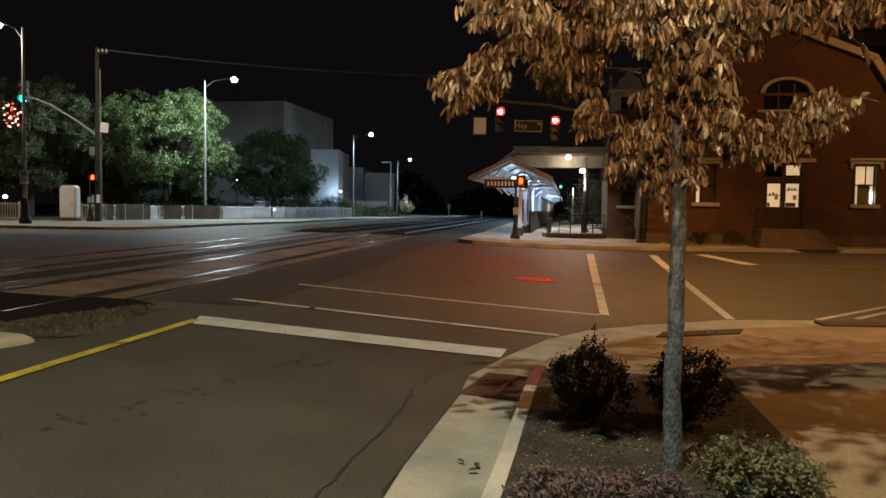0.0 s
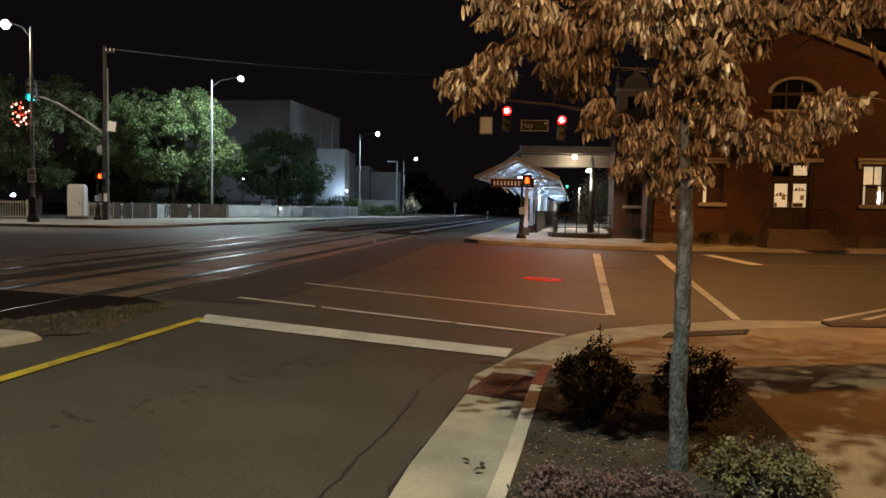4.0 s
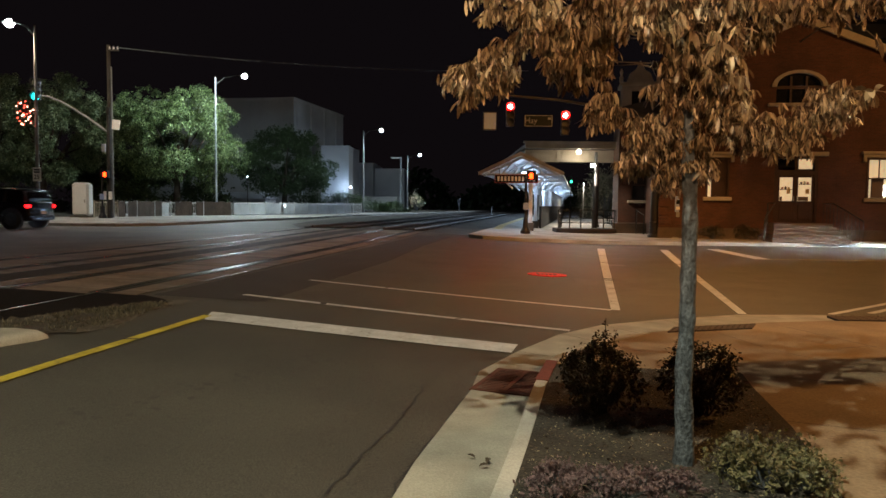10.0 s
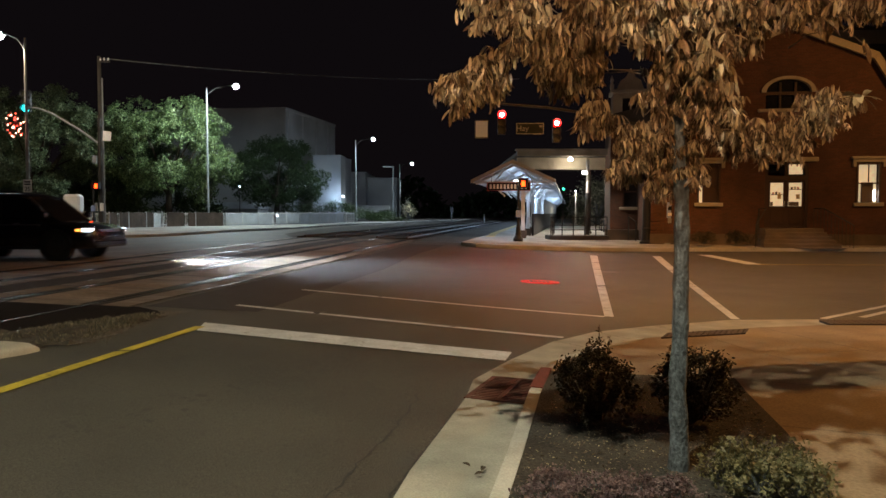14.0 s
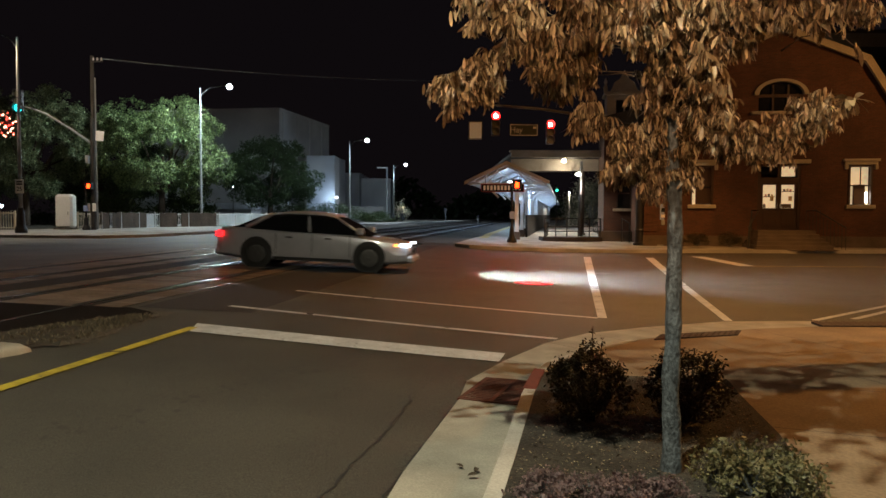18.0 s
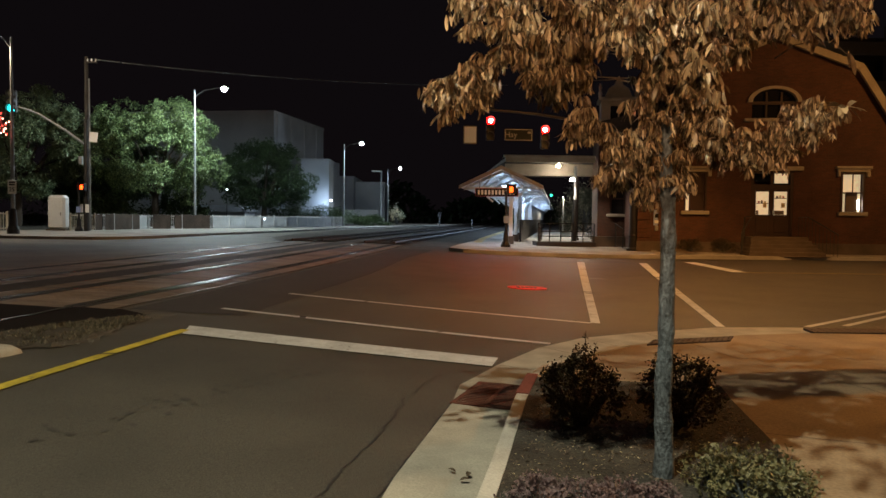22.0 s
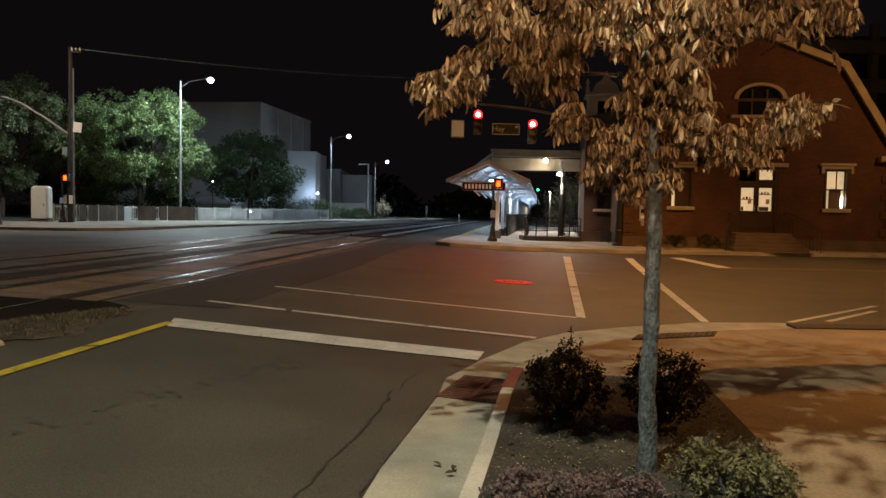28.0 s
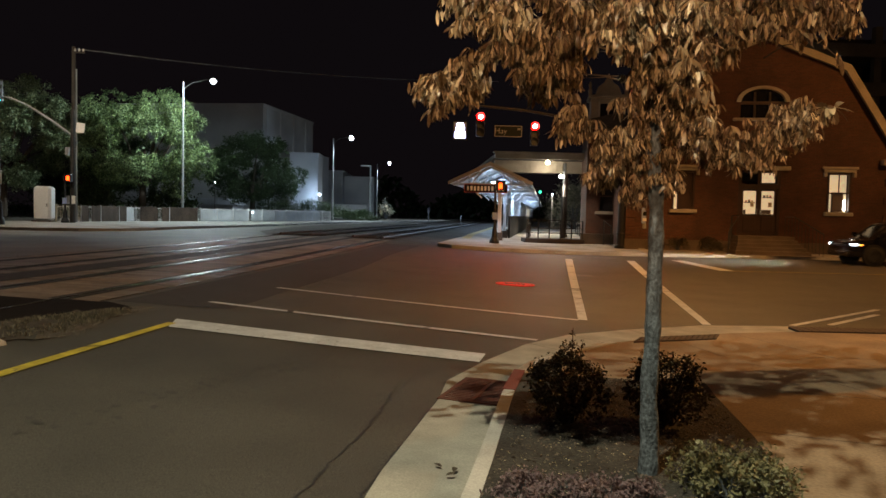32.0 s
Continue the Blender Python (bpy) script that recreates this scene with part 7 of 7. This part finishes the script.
def sedan(label, colour):
    body = [(-2.43, 0.74, 0.38, 0.92), (-2.3, 0.86, 0.25, 0.99), (-1.7, 0.91, 0.20, 1.00), (-0.6, 0.92, 0.19, 0.96), (0.6, 0.92, 0.19, 0.94), (1.2, 0.915, 0.19, 0.90), (1.9, 0.89, 0.20, 0.82), (2.3, 0.82, 0.24, 0.74), (2.43, 0.66, 0.34, 0.66)]
    cabin = [(-2.05, 0.78, 0.97, 1.0), (-1.65, 0.82, 0.96, 1.18), (-1.2, 0.845, 0.95, 1.345), (-0.7, 0.86, 0.93, 1.43), (-0.2, 0.86, 0.92, 1.455), (0.25, 0.86, 0.92, 1.43), (0.6, 0.85, 0.91, 1.345), (1.0, 0.835, 0.90, 1.14), (1.42, 0.81, 0.87, 0.91)]
    roof = [(-1.6, 0.76, 1.19, 1.215), (-1.2, 0.79, 1.31, 1.365), (-0.7, 0.815, 1.375, 1.45), (-0.2, 0.82, 1.39, 1.475), (0.25, 0.82, 1.375, 1.45), (0.55, 0.80, 1.33, 1.375)]
    pillars = [((1.25, 0.93, 0.83), (0.45, 1.39, 0.66), 0.03), ((-0.1, 0.93, 0.87), (-0.15, 1.40, 0.70), 0.03), ((-1.75, 1.0, 0.83), (-1.1, 1.36, 0.68), 0.055)]
    body, cabin, roof = ([(q[0] * 1.04, *q[1:]) for q in st] for st in (body, cabin, roof))
    return vehicle("sedan", label, "car", colour, body, cabin, roof, 2.9, 0.34, 0.22, (2.53, 0.92, 0.19, 0.95, 0.70), pillars)


def suv(label, colour, h=1.86, van=False, long=0.9, beam=BEAM_GLOW):
    k = h - 0.03
    nose = 0.98 if van else 1.12
    body = [(-2.5, 0.80, 0.48, 1.10), (-2.42, 0.93, 0.34, 1.16), (-1.6, 0.99, 0.28, 1.16), (0.8, 0.99, 0.28, 1.14), (1.35, 0.985, 0.28, nose + 0.06), (2.2, 0.95, 0.30, nose - 0.04), (2.48, 0.88, 0.36, nose - 0.14), (2.55, 0.76, 0.45, nose - 0.25)]
    back = 0.0 if van else 0.26
    cabin = [(-2.42, 0.88, 1.14, 1.3), (-2.2, 0.91, 1.14, k - 0.06), (-1.2, 0.92, 1.13, k), (0.3 - back, 0.92, 1.13, k - 0.02), (0.62 - back, 0.915, 1.12, k - 0.1), (1.5 if van else 1.05, 0.88, nose + 0.02, nose + 0.06)]
    roof = [(-2.3, 0.84, k - 0.14, k - 0.05), (-1.2, 0.88, k - 0.08, h), (0.3 - back, 0.88, k - 0.08, h), (0.66 - back, 0.86, k - 0.14, k - 0.08)]
    pillars = [((1.25 - back, 1.14, 0.88), (0.6 - back, k - 0.1, 0.72), 0.04), ((-0.1, 1.14, 0.93), (-0.12, k - 0.06, 0.75), 0.04), ((-1.2, 1.14, 0.93), (-1.25, k - 0.06, 0.75), 0.045), ((-2.3, 1.14, 0.89), (-2.15, k - 0.12, 0.73), 0.07)]

    body, cabin, roof = ([(q[0] * long, *q[1:]) for q in st] for st in (body, cabin, roof))
    pillars = [((p[0] * long, *p[1:]), (q[0] * long, *q[1:]), t) for p, q, t in pillars]

    def rack(car):
        for s in (-1, 1):
            part("roof_rail", T([(-1.5, s * 0.68, h + 0.03), (0.2, s * 0.68, h + 0.03)], 0.02, 6), BLACK, car)
            part("side_moulding", B(-1.1 * long, min(s * 0.97, s * 1.0), 0.93, 1.05 * long, max(s * 0.97, s * 1.0), 0.955, bevel=0.004), CHROME, car, "thin bright side moulding")
        if not van:
            part("bumper_strip", B(2.46 * long, -0.78, 0.56, 2.60 * long, 0.78, 0.64, bevel=0.02), CHROME, car, "bright strip across the bumper")
    return vehicle("minivan" if van else "suv", label, "car", colour, body, cabin, roof, (2.95 if van else 3.2) * long, 0.37 if van else 0.40, 0.25, (2.52 * long, 0.985, 0.28, 1.14, 0.85 if not van else 0.80), pillars, (rack,), beam)


def pickup(label, colour):
    body = [(-3.0, 0.90, 0.60, 1.22), (-2.95, 0.98, 0.50, 1.25), (-1.0, 1.0, 0.42, 1.25), (-0.9, 1.0, 0.42, 1.25), (1.2, 1.0, 0.42, 1.25), (1.5, 0.99, 0.42, 1.31), (2.6, 0.97, 0.44, 1.29), (3.0, 0.95, 0.5, 1.25), (3.06, 0.9, 0.55, 1.08)]
    cabin = [(-1.0, 0.88, 1.22, 1.74), (-0.8, 0.9, 1.22, 1.83), (0.4, 0.9, 1.22, 1.83), (0.75, 0.9, 1.23, 1.76), (1.5, 0.87, 1.26, 1.31)]
    roof = [(-1.06, 0.84, 1.68, 1.78), (-0.8, 0.87, 1.72, 1.87), (0.5, 0.87, 1.72, 1.87), (0.92, 0.84, 1.68, 1.75)]
    pillars = [((1.55, 1.2, 0.86), (0.88, 1.75, 0.70), 0.045), ((0.1, 1.2, 0.89), (0.06, 1.79, 0.72), 0.085), ((-0.92, 1.2, 0.89), (-0.9, 1.78, 0.72), 0.15), ((-0.9, 1.2, 0.9), (0.1, 1.2, 0.92), 0.03), ((-0.85, 1.77, 0.745), (0.5, 1.77, 0.745), 0.03)]

    def bed(car):
        part("bed_floor", B(-2.88, -0.84, 1.255, -1.12, 0.84, 1.262), BLACK, car, "dark pickup bed")
        for s in (-1, 1):
            part("bed_rail", B(-2.95, min(s * 0.86, s * 0.99), 1.24, -1.06, max(s * 0.86, s * 0.99), 1.31, bevel=0.02), colour, car)
        part("tailgate", B(-3.04, -0.8, 0.72, -2.98, 0.8, 1.31, bevel=0.02), colour, car)
        part("step_bar", T([(-1.2, -1.02, 0.42), (1.2, -1.02, 0.42)], 0.04, 8), CHROME, car)
        part("step_bar", T([(-1.2, 1.02, 0.42), (1.2, 1.02, 0.42)], 0.04, 8), CHROME, car)
    body, cabin, roof = ([(q[0] * 0.98, *q[1:]) for q in st] for st in (body, cabin, roof))
    return vehicle("pickup_truck", label, "pickup truck", colour, body, cabin, roof, 3.72, 0.43, 0.28, (2.94, 1.0, 0.42, 1.18, 0.95), pillars, (bed,))


SILVER = paint("silver_paint", (0.46, 0.46, 0.50), 0.30, 0.25)
WHITE_CAR = paint("white_paint", (0.64, 0.64, 0.70), 0.3)
BLACK_CAR = paint("black_paint_gloss", (0.006, 0.006, 0.007), 0.24)

first_suv = suv("black boxy utility vehicle with its lights on", BLACK_CAR, 1.74, False, 0.84, DIM_BEAM)
white_truck = pickup("white four-door pickup truck with its lights on", WHITE_CAR)
dark_van = suv("black minivan with its headlights on", BLACK_CAR, 1.80, True, 0.97)
silver_car = sedan("silver four-door sedan with its lights on", SILVER)
last_car = suv("black utility vehicle with its headlights on", BLACK_CAR, 1.74, True, 0.9, DIM_BEAM)


def drive(car, times, xs, line, spin_from, spin_to):
    """Drives a car along its lane: x by time, its wheels turning while it is near."""
    body, wheels, r = car
    ahead = xs[-1] > xs[0]

    def where(t):
        if t < times[0]:
            x = xs[0] + (t - times[0]) * (xs[1] - xs[0]) / (times[1] - times[0])
        elif t > times[-1]:
            x = xs[-1] + (t - times[-1]) * (xs[-1] - xs[-2]) / (times[-1] - times[-2])
        else:
            x = float(np.interp(t, times, xs))
        x = max(-230.0, min(230.0, x))
        return x, line[0] + line[1] * x

    def seat(t):
        x, y = where(t)
        d = Vector((1, line[1], 0)).normalized() * (1 if ahead else -1)
        half = 1.5
        rise = (gz(x + d.x * half, y + d.y * half) - gz(x - d.x * half, y - d.y * half)) / (2 * half)
        z = (gz(x + d.x * half, y + d.y * half) + gz(x - d.x * half, y - d.y * half)) / 2
        return Matrix.Translation((x, y, z + 0.012)) @ pose(0, 0, 0, 0, 0, math.degrees(math.atan2(d.y, d.x))) @ pose(0, 0, 0, 0, -math.degrees(math.atan(rise)), 0)

    ticks = [0.0] + [t / 10 for t in range(1, 320) if spin_from <= t / 10 <= spin_to] + [32.0]
    walk(body, [(t, seat(t)) for t in ticks])
    steps = [0.0] + [i / 30 for i in range(1, 960) if spin_from <= i / 30 <= spin_to] + [32.0]
    for w in wheels:
        at, rows, angle, last = w.matrix_basis.translation.copy(), [], 0.0, None
        for t in steps:
            x = where(t)[0]
            if spin_from <= t <= spin_to and last is not None:
                angle += math.degrees(abs(x - last) / r)
            if spin_from <= t:
                last = x
            rows.append((t, Matrix.Translation(at) @ pose(0, 0, 0, 0, angle % 360.0, 0)))
        rows[-1] = (32.0, rows[-2][1])
        walk(w, rows)


def motions():
    """All that moves: cross-street traffic, and a panel spun as the sign lights."""
    drive(first_suv, (7.0, 7.35, 8.0, 9.0, 9.5, 10.0), (15.15, 10.6, 2.5, -8.3, -13.9, -19.4), (31.2, -0.06), 6.3, 10.6)
    drive(white_truck, (11.0, 12.0, 13.0, 13.6), (12.6, -1.2, -12.85, -20.3), (31.3, -0.06), 10.2, 14.2)
    drive(dark_van, (13.8, 14.3, 14.5, 16.5), (-13.55, -8.4, -6.35, 14.95), (20.2, -0.07), 13.2, 17.5)
    drive(silver_car, (16.5, 17.3, 18.0, 19.0, 19.5, 20.0), (-15.2, -8.45, -3.0, 6.0, 10.95, 16.2), (19.85, -0.07), 16.0, 20.8)
    drive(last_car, (31.0, 32.0), (30.44, 19.44), (30.9, -0.06), 30.5, 32.0)
    rest = Matrix.Translation(turn_at)
    # half a turn stands in for the LED face lighting up
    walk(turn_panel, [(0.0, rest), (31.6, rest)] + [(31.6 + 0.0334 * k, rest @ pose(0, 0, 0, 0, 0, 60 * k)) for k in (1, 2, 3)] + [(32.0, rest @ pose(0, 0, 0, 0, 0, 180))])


motions()
